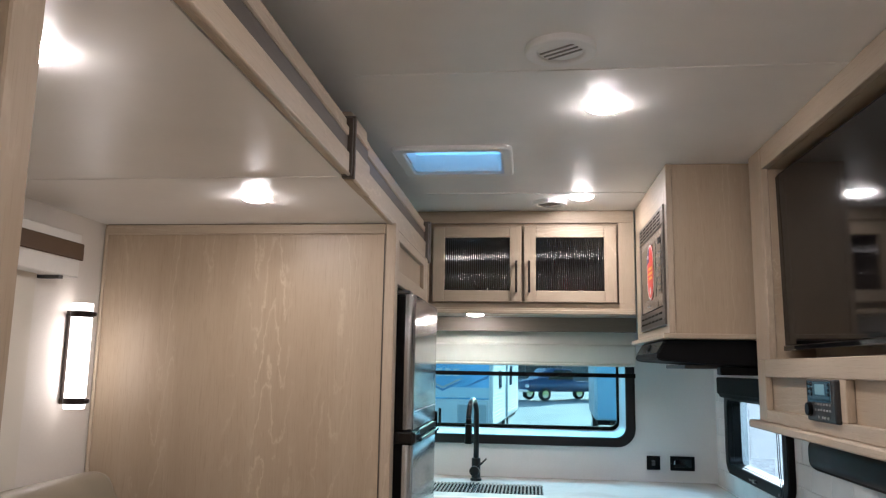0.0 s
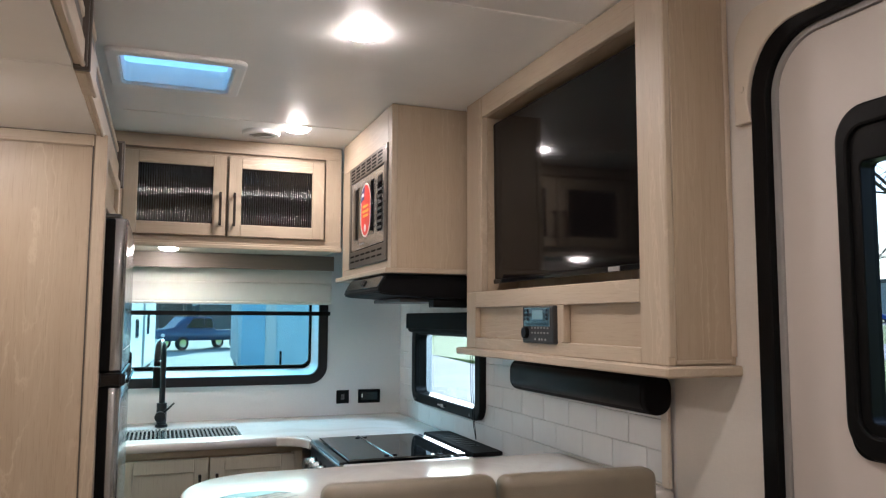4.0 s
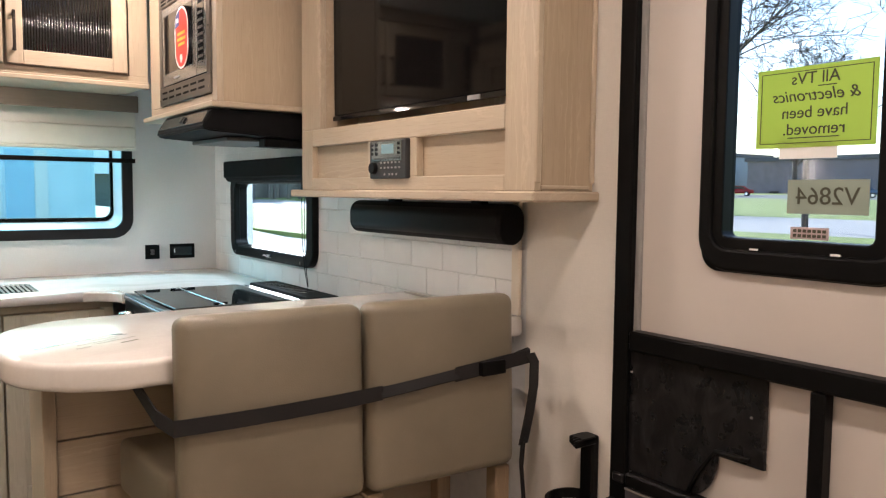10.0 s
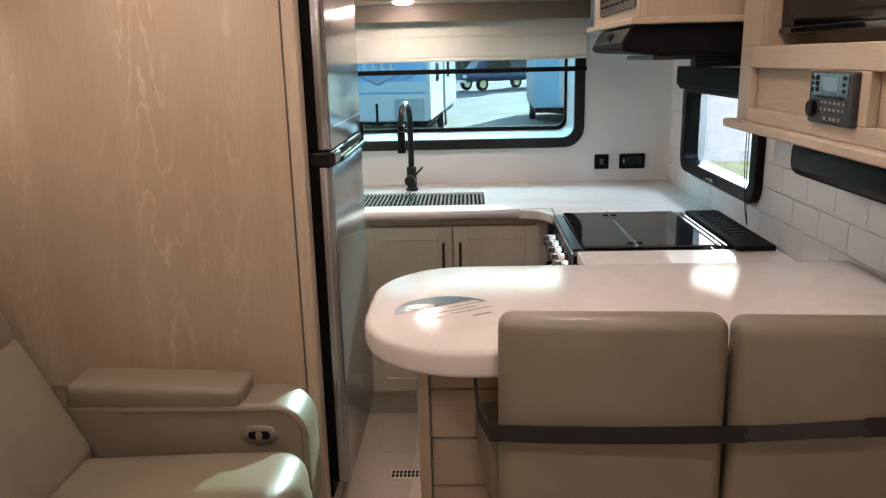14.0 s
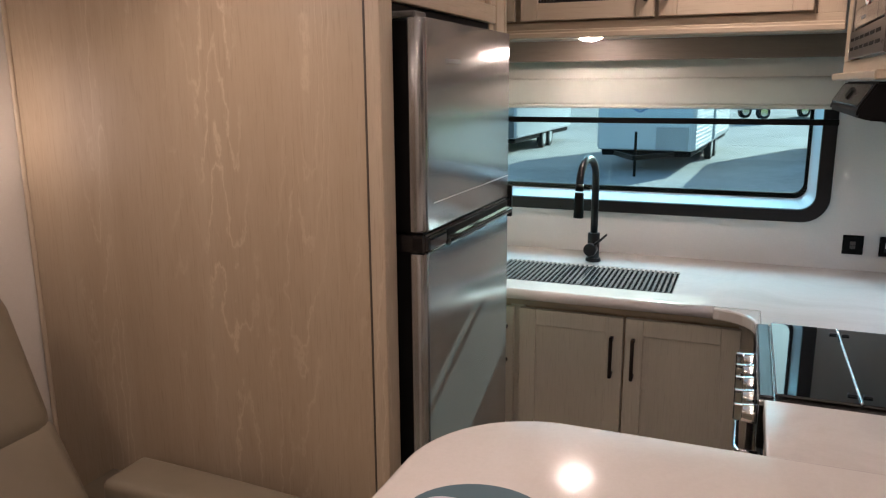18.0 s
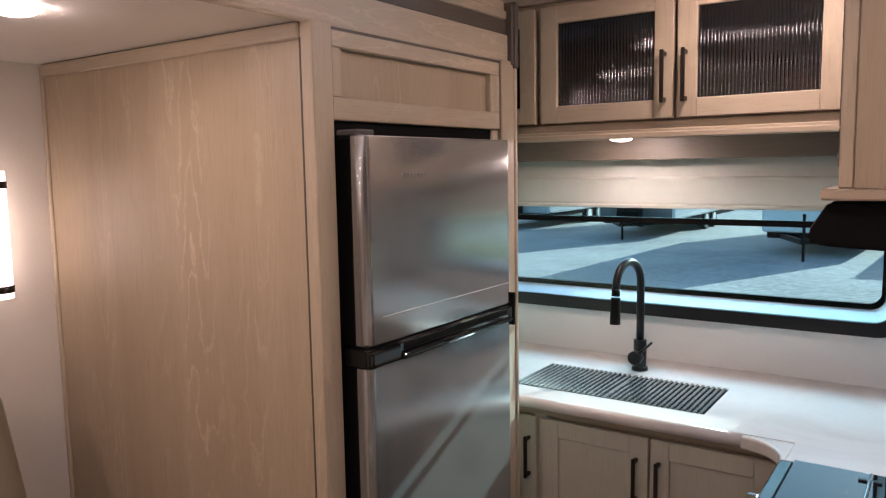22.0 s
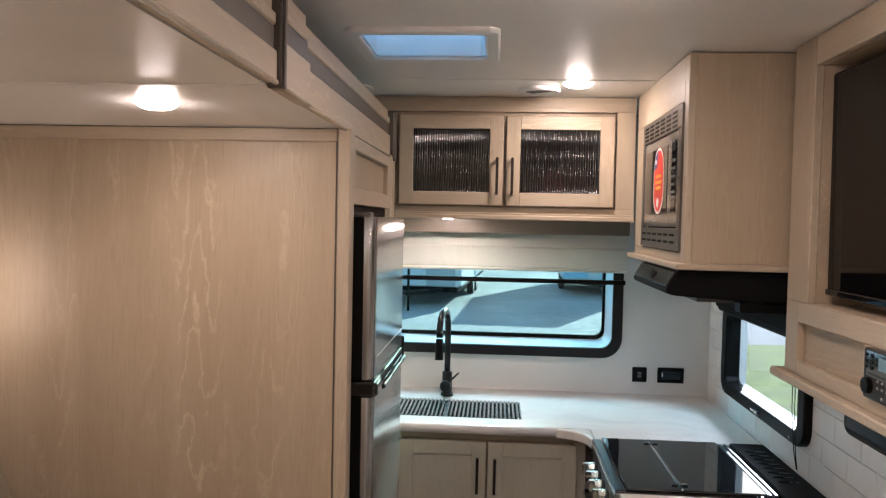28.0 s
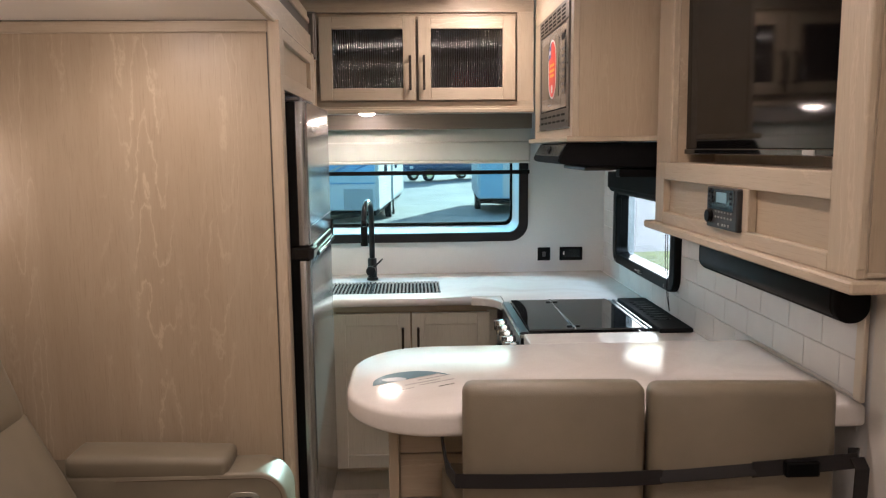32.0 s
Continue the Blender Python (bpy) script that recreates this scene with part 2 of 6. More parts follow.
def wood(name, dark, mid, pale, along="z", rough=0.42, figure=1.0):
    """Wood-print laminate: fine pores, soft long grain, and pale cathedral figure in strips along one axis."""
    m = mat(name, mid, rough)
    n, l, b = nodes_of(m)
    long = {"z": (1, 1, 0.07), "y": (1, 0.07, 1), "x": (0.07, 1, 1)}[along]
    v = coords(m, long)
    fine = noise_of(m, v, 160, 3, 0.6)
    broad = noise_of(m, v, 5, 4, 0.55, 0.4)
    tone = ramp_of(m, broad, [(0.28, dark), (0.5, mid), (0.75, pale)])
    pores = noise_of(m, coords(m, tuple(0.03 if q == 0.07 else 1 for q in long)), 420, 2, 0.7)
    col = mix_of(m, 0.16, tone, ramp_of(m, fine, [(0.35, dark), (0.65, pale)]))
    col = mix_of(m, 0.5, col, mix_of(m, 1.0, col, ramp_of(m, pores, [(0.30, (0.72, 0.70, 0.68)), (0.44, (1, 1, 1))]), "MULTIPLY"))
    # nested arches: level lines of a long soft field, ragged at the edge
    field = noise_of(m, coords(m, tuple(0.15 if q == 0.07 else 1.7 for q in long)), 4.6, 1, 0.4, 0.15)
    jit = noise_of(m, coords(m, tuple(0.4 if q == 0.07 else 1 for q in long)), 40, 3, 0.65)
    level = math_of(m, "FRACT", math_of(m, "ADD", math_of(m, "MULTIPLY", field, 17.0), math_of(m, "MULTIPLY", jit, 1.5)))
    fig = ramp_of(m, level, [(0.36, (0, 0, 0)), (0.52, (1, 1, 1)), (0.60, (0.2, 0.2, 0.2)), (0.72, (0, 0, 0))])
    where = ramp_of(m, noise_of(m, coords(m, tuple(0.10 if q == 0.07 else 1.5 for q in long)), 5, 3, 0.6), [(0.47, (0, 0, 0)), (0.66, (1, 1, 1))])
    gain = mix_of(m, 1.0, mix_of(m, 1.0, fig, where, "MULTIPLY"), (0.92 * figure,) * 3, "MULTIPLY")
    col = mix_of(m, gain, col, tuple(min(1.0, c * 1.21) for c in pale))
    l.new(col, b.inputs["Base Color"])
    bump_of(m, fine, 0.12, 0.001)
    rough_of(m, broad, rough - 0.06, rough + 0.1)
    return m


WOOD = wood("oak_laminate", (0.318, 0.244, 0.163), (0.376, 0.295, 0.203), (0.420, 0.340, 0.242))
WOOD_Y = wood("oak_laminate_y", (0.318, 0.244, 0.163), (0.376, 0.295, 0.203), (0.420, 0.340, 0.242), "y")
WOOD_X = wood("oak_laminate_x", (0.318, 0.244, 0.163), (0.376, 0.295, 0.203), (0.420, 0.340, 0.242), "x")
WOOD_PALE = wood("pale_oak_frame", (0.372, 0.300, 0.214), (0.424, 0.347, 0.253), (0.465, 0.389, 0.291), "z", 0.45, 0.7)
WOOD_PALE_Y = wood("pale_oak_frame_y", (0.372, 0.300, 0.214), (0.424, 0.347, 0.253), (0.465, 0.389, 0.291), "y", 0.45, 0.7)
WOOD_PALE_X = wood("pale_oak_frame_x", (0.372, 0.300, 0.214), (0.424, 0.347, 0.253), (0.465, 0.389, 0.291), "x", 0.45, 0.7)
WOOD_LOW = wood("greige_base_cabinet", (0.45, 0.42, 0.345), (0.51, 0.475, 0.392), (0.55, 0.515, 0.43), "z", 0.45, 0.3)
WOOD_LEG = wood("oak_leg", (0.20, 0.14, 0.085), (0.26, 0.185, 0.115), (0.31, 0.23, 0.15), "z", 0.4, 0.3)
WOOD_GREY = wood("grey_stained_trim", (0.058, 0.047, 0.037), (0.078, 0.064, 0.051), (0.10, 0.084, 0.068), "y", 0.45, 0.3)
WOOD_GREY_X = wood("grey_stained_trim_x", (0.12, 0.10, 0.08), (0.16, 0.135, 0.105), (0.2, 0.17, 0.135), "x", 0.45, 0.3)


def plain(name, color, rough, var=0.06, scale=12, bump=0.1, bscale=300, metal=0.0, spec=0.5):
    """A surface of one colour with soft blotches and fine relief."""
    m = mat(name, color, rough, metal, spec)
    n, l, b = nodes_of(m)
    v = coords(m, (1, 1, 1))
    big = noise_of(m, v, scale, 4)
    l.new(ramp_of(m, big, [(0.3, tuple(c * (1 - var) for c in color)), (0.7, tuple(min(1, c * (1 + var)) for c in color))]), b.inputs["Base Color"])
    if bump > 0:
        bump_of(m, noise_of(m, v, bscale, 2), bump, 0.001)
    rough_of(m, big, max(0.02, rough - 0.05), rough + 0.05)
    return m


def linen(name, color):
    """Wall vinyl with a woven linen print."""
    m = mat(name, color, 0.6)
    n, l, b = nodes_of(m)
    a = noise_of(m, coords(m, (1, 1, 12)), 60, 3)
    c = noise_of(m, coords(m, (12, 12, 1)), 60, 3)
    weave = mix_of(m, 0.5, a, c)
    l.new(ramp_of(m, weave, [(0.35, tuple(k * 0.93 for k in color)), (0.65, color)]), b.inputs["Base Color"])
    bump_of(m, weave, 0.15, 0.0008)
    return m


WALL = linen("linen_wall_vinyl", (0.66, 0.62, 0.56))
WALL_BLUE = linen("kitchen_wall_vinyl", (0.68, 0.68, 0.67))
CEILING = plain("ceiling_panel", (0.80, 0.785, 0.755), 0.36, 0.03, 5, 0.15, 90, 0.0, 0.35)
WHITE = plain("white_plastic", (0.82, 0.82, 0.81), 0.4, 0.02, 8, 0.0)
FABRIC = plain("blind_fabric", (0.72, 0.70, 0.65), 0.8, 0.03, 20, 0.3, 700)
DOORSKIN = plain("door_skin", (0.49, 0.445, 0.405), 0.5, 0.03, 4, 0.1, 200)
BEIGE = plain("beige_trim", (0.62, 0.55, 0.45), 0.5, 0.03, 10, 0.05, 200)
COUNTER = mat("solid_surface", (0.63, 0.595, 0.56), 0.14)
_n, _l, _b = nodes_of(COUNTER)
_v = coords(COUNTER, (1, 1, 1))
_big = noise_of(COUNTER, _v, 3.5, 6, 0.6, 1.5)
_fin = noise_of(COUNTER, _v, 160, 3)
_l.new(mix_of(COUNTER, 0.08, ramp_of(COUNTER, _big, [(0.3, (0.57, 0.535, 0.50)), (0.55, (0.64, 0.61, 0.575)), (0.75, (0.60, 0.56, 0.515))]),
              ramp_of(COUNTER, _fin, [(0.4, (0.5, 0.475, 0.44)), (0.6, (0.67, 0.64, 0.61))])), _b.inputs["Base Color"])
rough_of(COUNTER, _big, 0.10, 0.2)
CAULK = plain("sealant", (0.60, 0.57, 0.53), 0.45, 0.05, 30, 0.1, 200)
LEATHER = mat("taupe_leatherette", (0.174, 0.144, 0.100), 0.42)
_n, _l, _b = nodes_of(LEATHER)
_v = coords(LEATHER, (1, 1, 1))
_vor = _n.new("ShaderNodeTexVoronoi")
_vor.inputs["Scale"].default_value = 420
_l.new(_v, _vor.inputs["Vector"])
_big = noise_of(LEATHER, _v, 6, 4)
_l.new(ramp_of(LEATHER, _big, [(0.3, (0.158, 0.134, 0.094)), (0.7, (0.198, 0.169, 0.120))]), _b.inputs["Base Color"])
bump_of(LEATHER, mix_of(LEATHER, 0.35, _vor.outputs["Distance"], noise_of(LEATHER, _v, 14, 3)), 0.25, 0.0015)
STITCH = mat("thread", (0.12, 0.09, 0.06), 0.7)
STEEL = mat("brushed_steel", (0.335, 0.335, 0.33), 0.24, 0.74)
_n, _l, _b = nodes_of(STEEL)
_br = noise_of(STEEL, coords(STEEL, (1, 1, 0.02)), 400, 3)
rough_of(STEEL, _br, 0.15, 0.23)
CHROME = mat("chrome", (0.75, 0.75, 0.75), 0.08, 1.0)
BLACK = plain("black_plastic", (0.004, 0.004, 0.004), 0.38, 0.2, 15, 0.1, 400, 0.0, 0.10)
BLACK_MATTE = plain("black_matte", (0.005, 0.005, 0.0055), 0.6, 0.2, 15, 0.15, 500, 0.0, 0.08)
BLACK_METAL = plain("black_metal", (0.02, 0.02, 0.022), 0.3, 0.1, 20, 0.05, 300, 0.6)
BRONZE = plain("dark_bronze", (0.03, 0.022, 0.018), 0.4, 0.15, 20, 0.05, 300, 0.7)
TRIM_STEEL = plain("dark_trim_steel", (0.13, 0.115, 0.10), 0.35, 0.1, 10, 0.02, 200, 0.7)
HOOD_STEEL = plain("hood_steel", (0.10, 0.105, 0.11), 0.22, 0.1, 10, 0.0, 200, 0.8)
CHARCOAL = plain("charcoal_plastic", (0.028, 0.028, 0.029), 0.45, 0.1, 15, 0.05, 400, 0.0, 0.3)
GLOSS_BLACK = mat("black_glass", (0.006, 0.006, 0.007), 0.04)
SCREEN = mat("tv_screen", (0.004, 0.0035, 0.0035), 0.06, 0.0, 0.2)
GREY = plain("grey_plastic", (0.09, 0.085, 0.08), 0.4, 0.1, 15, 0.05)
MID_GREY = plain("mid_grey", (0.25, 0.24, 0.23), 0.5, 0.1, 15, 0.05)
WEB = plain("webbing", (0.006, 0.005, 0.0055), 0.75, 0.2, 60, 0.5, 900)
RED = mat("red_sticker", (0.65, 0.03, 0.02), 0.35)
YELLOW = mat("yellow_print", (0.8, 0.45, 0.05), 0.4)
NAVY = mat("navy_print", (0.03, 0.04, 0.16), 0.4)
PAPER = mat("white_paper", (0.75, 0.75, 0.73), 0.6)
GREEN_PAPER = mat("lime_paper", (0.42, 0.62, 0.10), 0.7)
_n, _l, _b = nodes_of(GREEN_PAPER)
_tl, _mx = _n.new("ShaderNodeBsdfTranslucent"), _n.new("ShaderNodeMixShader")
_tl.inputs["Color"].default_value = (0.50, 0.60, 0.16, 1)
_mx.inputs["Fac"].default_value = 0.3
_l.new(_b.outputs["BSDF"], _mx.inputs[1]), _l.new(_tl.outputs["BSDF"], _mx.inputs[2])
_l.new(_mx.outputs["Shader"], _n["Material Output"].inputs["Surface"])
INK = mat("ink", (0.05, 0.05, 0.03), 0.6)
PLACARD = plain("placard", (0.055, 0.048, 0.06), 0.35, 0.05, 8, 0)


def glass(name, tint, gloss=1.0):
    m = bpy.data.materials.new(name)
    m.use_nodes = True
    n, l = m.node_tree.nodes, m.node_tree.links
    n.clear()
    out, mix = n.new("ShaderNodeOutputMaterial"), n.new("ShaderNodeMixShader")
    tr, gl, lw = n.new("ShaderNodeBsdfTransparent"), n.new("ShaderNodeBsdfGlossy"), n.new("ShaderNodeLayerWeight")
    pw, ma = n.new("ShaderNodeMath"), n.new("ShaderNodeMath")
    tr.inputs["Color"].default_value = (*tint, 1)
    gl.inputs["Roughness"].default_value = 0.01
    lw.inputs["Blend"].default_value = 0.5
    pw.operation, ma.operation = "POWER", "MULTIPLY_ADD"
    pw.inputs[1].default_value = 5.0
    ma.inputs[1].default_value, ma.inputs[2].default_value = 0.6 * gloss, 0.03 * gloss
    l.new(lw.outputs["Facing"], pw.inputs[0])
    l.new(pw.outputs["Value"], ma.inputs[0])
    l.new(ma.outputs["Value"], mix.inputs["Fac"])
    l.new(tr.outputs["BSDF"], mix.inputs[1])
    l.new(gl.outputs["BSDF"], mix.inputs[2])
    l.new(mix.outputs["Shader"], out.inputs["Surface"])
    return m


TINT = glass("tinted_glass", (0.66, 0.84, 0.81))
TINT_SIDE = glass("side_window_glass", (0.74, 0.80, 0.81))
CLEAR = glass("clear_glass", (0.64, 0.68, 0.71))


def glow(name, color, strength):
    m = bpy.data.materials.new(name)
    m.use_nodes = True
    b = m.node_tree.nodes["Principled BSDF"]
    b.inputs["Base Color"].default_value = (0.8, 0.78, 0.74, 1)
    b.inputs["Roughness"].default_value = 0.3
    b.inputs["Emission Color"].default_value = (*color, 1)
    b.inputs["Emission Strength"].default_value = strength
    return m


LAMP_GLOW = glow("lamp_diffuser", (1.0, 0.80, 0.64), 88.0)
SCONCE_GLOW = glow("sconce_tube", (1.0, 0.80, 0.64), 2.5)
LCD = glow("lcd", (0.3, 0.6, 0.62), 0.06)
LCD.node_tree.nodes["Principled BSDF"].inputs["Base Color"].default_value = (0.10, 0.13, 0.13, 1)
VINYL = wood("vinyl_plank", (0.42, 0.35, 0.275), (0.52, 0.44, 0.355), (0.58, 0.50, 0.41), "y", 0.4, 0.4)
_n, _l, _b = nodes_of(VINYL)
_oi = _n.new("ShaderNodeObjectInfo")
_src = _b.inputs["Base Color"].links[0].from_socket
_l.new(mix_of(VINYL, 0.5, _src, ramp_of(VINYL, _oi.outputs["Random"], [(0.0, (0.42, 0.35, 0.275)), (1.0, (0.60, 0.52, 0.43))])), _b.inputs["Base Color"])
TILE = plain("white_tile", (0.70, 0.70, 0.69), 0.22, 0.03, 9, 0.05, 60)
GROUT = plain("grout", (0.60, 0.60, 0.59), 0.8, 0.05, 40, 0.2)


# ---- structure ----
S = "structure"
WX = 1.36                          # inner face of the wall with the entry door and the galley tiles
WALL_M = pose(WX, 1.785, 0)        # the galley side wall: local y runs along it, local x outwards


tagged(part("floor", box(-0.95, 1.42, -1.1, 3.94, FLOOR - 0.09, FLOOR - 0.006, 0), VINYL), "greige wood-look vinyl plank floor of the camper", "floor", kind=S)
# ceiling with a hole for the skylight, seams covered by flat strips
tagged(part("ceiling", merge(
    box(-0.6, 0.113, -1.1, 3.95, CEIL, CEIL + 0.05, 0), box(0.417, 1.42, -1.1, 3.95, CEIL, CEIL + 0.05, 0),
    box(0.113, 0.417, -1.1, 2.443, CEIL, CEIL + 0.05, 0), box(0.113, 0.417, 2.709, 3.95, CEIL, CEIL + 0.05, 0)), CEILING),
    "glossy off-white ceiling panels with flat seam strips", "ceiling", kind=S)
for y in (1.85, 0.63, 3.07):
    tagged(part("ceiling_trim", box(0.10, WX, y - 0.014, y + 0.014, CEIL - 0.003, CEIL + 0.002, 0.001), CEILING), "flat off-white strip over a ceiling seam", "trim", kind=S)
tagged(part("ceiling_slide", box(-0.92, 0.069, 0.77, 2.455, SLIDE_CEIL, SLIDE_CEIL + 0.05, 0), CEILING), "off-white textured ceiling of the slide-out", "ceiling", kind=S)
tagged(part("ceiling_trim", box(-0.85, 0.069, 1.86, 1.89, SLIDE_CEIL - 0.0025, SLIDE_CEIL + 0.002, 0.001), CEILING), "flat strip over the slide-out ceiling seam", "trim", kind=S)

# end wall with the wide window
EW = 3.886
EX0, EX1, EZ0, EZ1 = -0.42, 0.955, 1.10, 1.58
tagged(part("wall_end", wall_with_hole(-0.55, 1.42, -0.1, CEIL, EX0, EX1, EZ0, EZ1, EW, EW + 0.06, "x"), WALL_BLUE), "off-white textured vinyl wall behind the sink", "wall", kind=S)
# galley side wall with the small window
SWY0, SWY1, SWZ0, SWZ1 = 1.085, 1.795, 1.032, 1.31      # along the local y of WALL_M
tagged(part("wall_side", wall_with_hole(-0.04, 2.1, -0.1, CEIL, SWY0, SWY1, SWZ0, SWZ1, 0.0028, 0.06, "y"), GROUT, m=WALL_M), "white tiled side wall of the galley", "wall", kind=S)
# wall with the entry door
DY0, DY1, DZ1 = 0.743, 1.453, 1.93
tagged(part("wall_door", wall_with_hole(-1.1, 1.745, -0.1, CEIL, DY0, DY1, FLOOR - 0.05, DZ1, WX, WX + 0.06, "y"), WALL), "beige linen-print wall around the entry door", "wall", kind=S)
tagged(part("wall_slide", box(-0.91, -0.85, 0.77, 2.455, 0.1, SLIDE_CEIL + 0.05, 0), WALL), "beige linen-print outer wall of the slide-out", "wall", kind=S)
tagged(part("wall_slide_end", merge(box(-0.91, 0.080, 0.73, 0.773, 0.1, CEIL, 0.002)), WOOD), "oak laminate end wall of the slide-out", "wall", kind=S)
tagged(part("wall_left", merge(box(-0.6, -0.55, -1.1, 0.73, -0.1, CEIL, 0), box(-0.6, -0.55, 3.12, 3.95, -0.1, CEIL, 0),
                               box(-0.6, -0.55, 0.73, 2.455, SLIDE_CEIL + 0.05, CEIL, 0)), WALL), "beige linen-print side wall", "wall", kind=S)
tagged(part("wall_back", box(-0.6, 1.42, -1.15, -1.1, -0.1, CEIL, 0), WALL), "beige linen-print wall behind the entry", "wall", kind=S)
tagged(part("slide_floor", box(-0.91, 0.08, 0.73, 3.12, 0.10, 0.22, 0.004), WOOD_Y), "raised oak-faced floor of the slide-out", "floor", kind=S)

# ---- fridge cabinet at the end of the slide-out ----
PX, PY = 0.084, 2.446
cab = thing("fridge_cabinet", (-0.4, 2.8, 0.22), "oak laminate cabinet built around the refrigerator", "cabinet")
part("side_panel", box(-0.85, PX, PY, PY + 0.018, 0.22, SLIDE_CEIL, 0.001), WOOD, cab, "wide flat panel of pale grained oak laminate")
part("corner_stile", box(PX - 0.017, PX + 0.014, PY - 0.004, PY + 0.05, 0.22, SLIDE_CEIL, 0.002), WOOD_PALE, cab)
part("end_stile", box(PX - 0.02, PX + 0.010, 3.147, 3.212, 0.22, SLIDE_CEIL, 0.003), WOOD_PALE, cab)
part("end_stile_lip", box(PX - 0.03, PX + 0.014, 3.212, 3.224, 0.22, SLIDE_CEIL, 0.003), WOOD_PALE, cab)
part("top_rail", box(PX - 0.02, PX + 0.012, PY + 0.05, 3.132, 1.806, SLIDE_CEIL - 0.012, 0.002), WOOD_PALE_Y, cab)
# the shadow line under the fascia, put into a dark-coloured strip
part("shadow_bead", box(PX - 0.02, PX + 0.004, PY + 0.05, 3.212, SLIDE_CEIL - 0.012, SLIDE_CEIL, 0.001), WOOD_GREY, cab, "dark bead painting the shadow line under the fascia")
part("middle_rail", box(PX - 0.02, PX + 0.012, PY + 0.05, 3.132, 1.668, 1.712, 0.002), WOOD_PALE_Y, cab)
part("left_stile", box(PX - 0.02, PX + 0.012, PY + 0.05, 2.523, 1.712, 1.806, 0.002), WOOD_PALE, cab)
part("side_stile", box(PX - 0.02, PX + 0.006, 3.100, 3.132, 0.22, 1.668, 0.002), WOOD_PALE, cab)
part("recessed_panel", box(PX - 0.02, PX - 0.003, PY + 0.05, 3.132, 1.712, 1.806, 0.001), WOOD, cab, "recessed oak panel above the refrigerator")
part("inner_stile", box(PX - 0.02, PX + 0.012, 3.086, 3.132, 1.712, 1.806, 0.002), WOOD_PALE, cab)
part("back_panel", box(-0.85, PX - 0.02, 3.10, 3.12, 0.22, SLIDE_CEIL, 0.001), WOOD, cab)
part("top_board", box(-0.85, PX - 0.03, PY + 0.018, 3.10, 1.70, 1.715, 0.001), WOOD_Y, cab)
part("corner_bead", cyl((-0.842, PY - 0.003, 0.22), (-0.842, PY - 0.003, 1.84), 0.006), WOOD_PALE, cab)
part("top_bead", box(-0.84, PX - 0.019, PY - 0.009, PY, SLIDE_CEIL - 0.034, SLIDE_CEIL - 0.003, 0.003), WOOD_PALE_X, cab)
part("top_gap", box(-0.84, PX - 0.019, PY - 0.004, PY, SLIDE_CEIL - 0.004, SLIDE_CEIL - 0.0005, 0), WOOD_GREY_X, cab, "dark joint under the ceiling")
part("corner_seam", box(PX - 0.022, PX - 0.0185, PY - 0.002, PY, 0.22, SLIDE_CEIL - 0.03, 0), WOOD_GREY, cab)

fr = thing("refrigerator", (-0.2, 2.79, 0.22), "stainless two-door refrigerator with black pocket handles", "refrigerator")
FX = 0.153
part("body", box(-0.5, 0.062, 2.53, 3.085, 0.24, 1.655, 0.003), BLACK, fr, "black refrigerator casing")
part("door_core", box(0.064, 0.124, 2.512, 3.090, 0.285, 1.636, 0.004), BLACK, fr, "black door edges")


def fridge_door(z0, z1, label):
    bm = plate(round_outline(0.576, 0.031, 0.022, 8, (1, 1, 0, 0)), z0, z1, 0.003)
    d = part("door", bm, STEEL, fr, label, True, Matrix.Translation((0.1375, 2.800, 0)) @ pose(0, 0, 0, 0, 0, -90))
    d.data.set_sharp_from_angle(angle=radians(35))
    return d


up = fridge_door(1.224, 1.638, "brushed stainless freezer door")
low = fridge_door(0.285, 1.180, "brushed stainless lower door with faint reflections")
part("badge", merge(*[box(FX + 0.0002, FX + 0.0008, 2.630 + 0.012 * k, 2.639 + 0.012 * k, 1.556, 1.564, 0) for k in range(7)]), MID_GREY, up, "small grey maker's mark")
part("handle", merge(box(0.086, FX + 0.003, 2.508, 3.092, 1.180, 1.221, 0.008, 3), box(FX - 0.02, FX + 0.016, 2.61, 3.065, 1.181, 1.195, 0.006, 3), box(FX - 0.02, FX + 0.010, 2.51, 2.61, 1.183, 1.217, 0.008, 3)), GLOSS_BLACK, low, "glossy black pocket handle")
part("pocket", box(FX - 0.01, FX + 0.0045, 2.62, 3.055, 1.197, 1.216, 0.003), BLACK_MATTE, low, "dark hollow of the handle")
part("door_gasket", box(0.086, FX - 0.004, 2.512, 3.088, 1.219, 1.225, 0), BLACK_MATTE, up)
part("hinge", box(0.046, 0.136, 2.515, 2.57, 1.638, 1.650, 0.003), GREY, fr)
part("top_gap", box(0.006, 0.085, 2.505, 3.10, 1.638, 1.667, 0), BLACK_MATTE, fr, "black gap above the door")
part("jamb_gap", box(0.0, 0.070, 2.4965, 2.530, 0.24, 1.667, 0), BLACK_MATTE, fr, "black gap beside the doors")
part("film_edge", merge(box(FX + 0.0002, FX + 0.0006, 2.56, 2.80, 1.278, 1.2794, 0), box(FX + 0.0002, FX + 0.0006, 2.80, 3.07, 1.2775, 1.2788, 0)), PAPER, up, "torn edge of clear protective film")
part("hinge", box(FX - 0.01, FX + 0.006, 3.084, 3.095, 1.165, 1.25, 0.002), BLACK, fr)
part("foot_grille", box(0.0, 0.10, 2.53, 3.085, 0.225, 0.275, 0.003), BLACK_MATTE, fr)

# ---- slide-out fascia under the ceiling ----
fas = thing("slide_fascia", (0.1, 2.1, 1.85), "oak trim board with a dark grey band over the slide-out", "trim", kind=S, move=(-0.014, 0, 0))
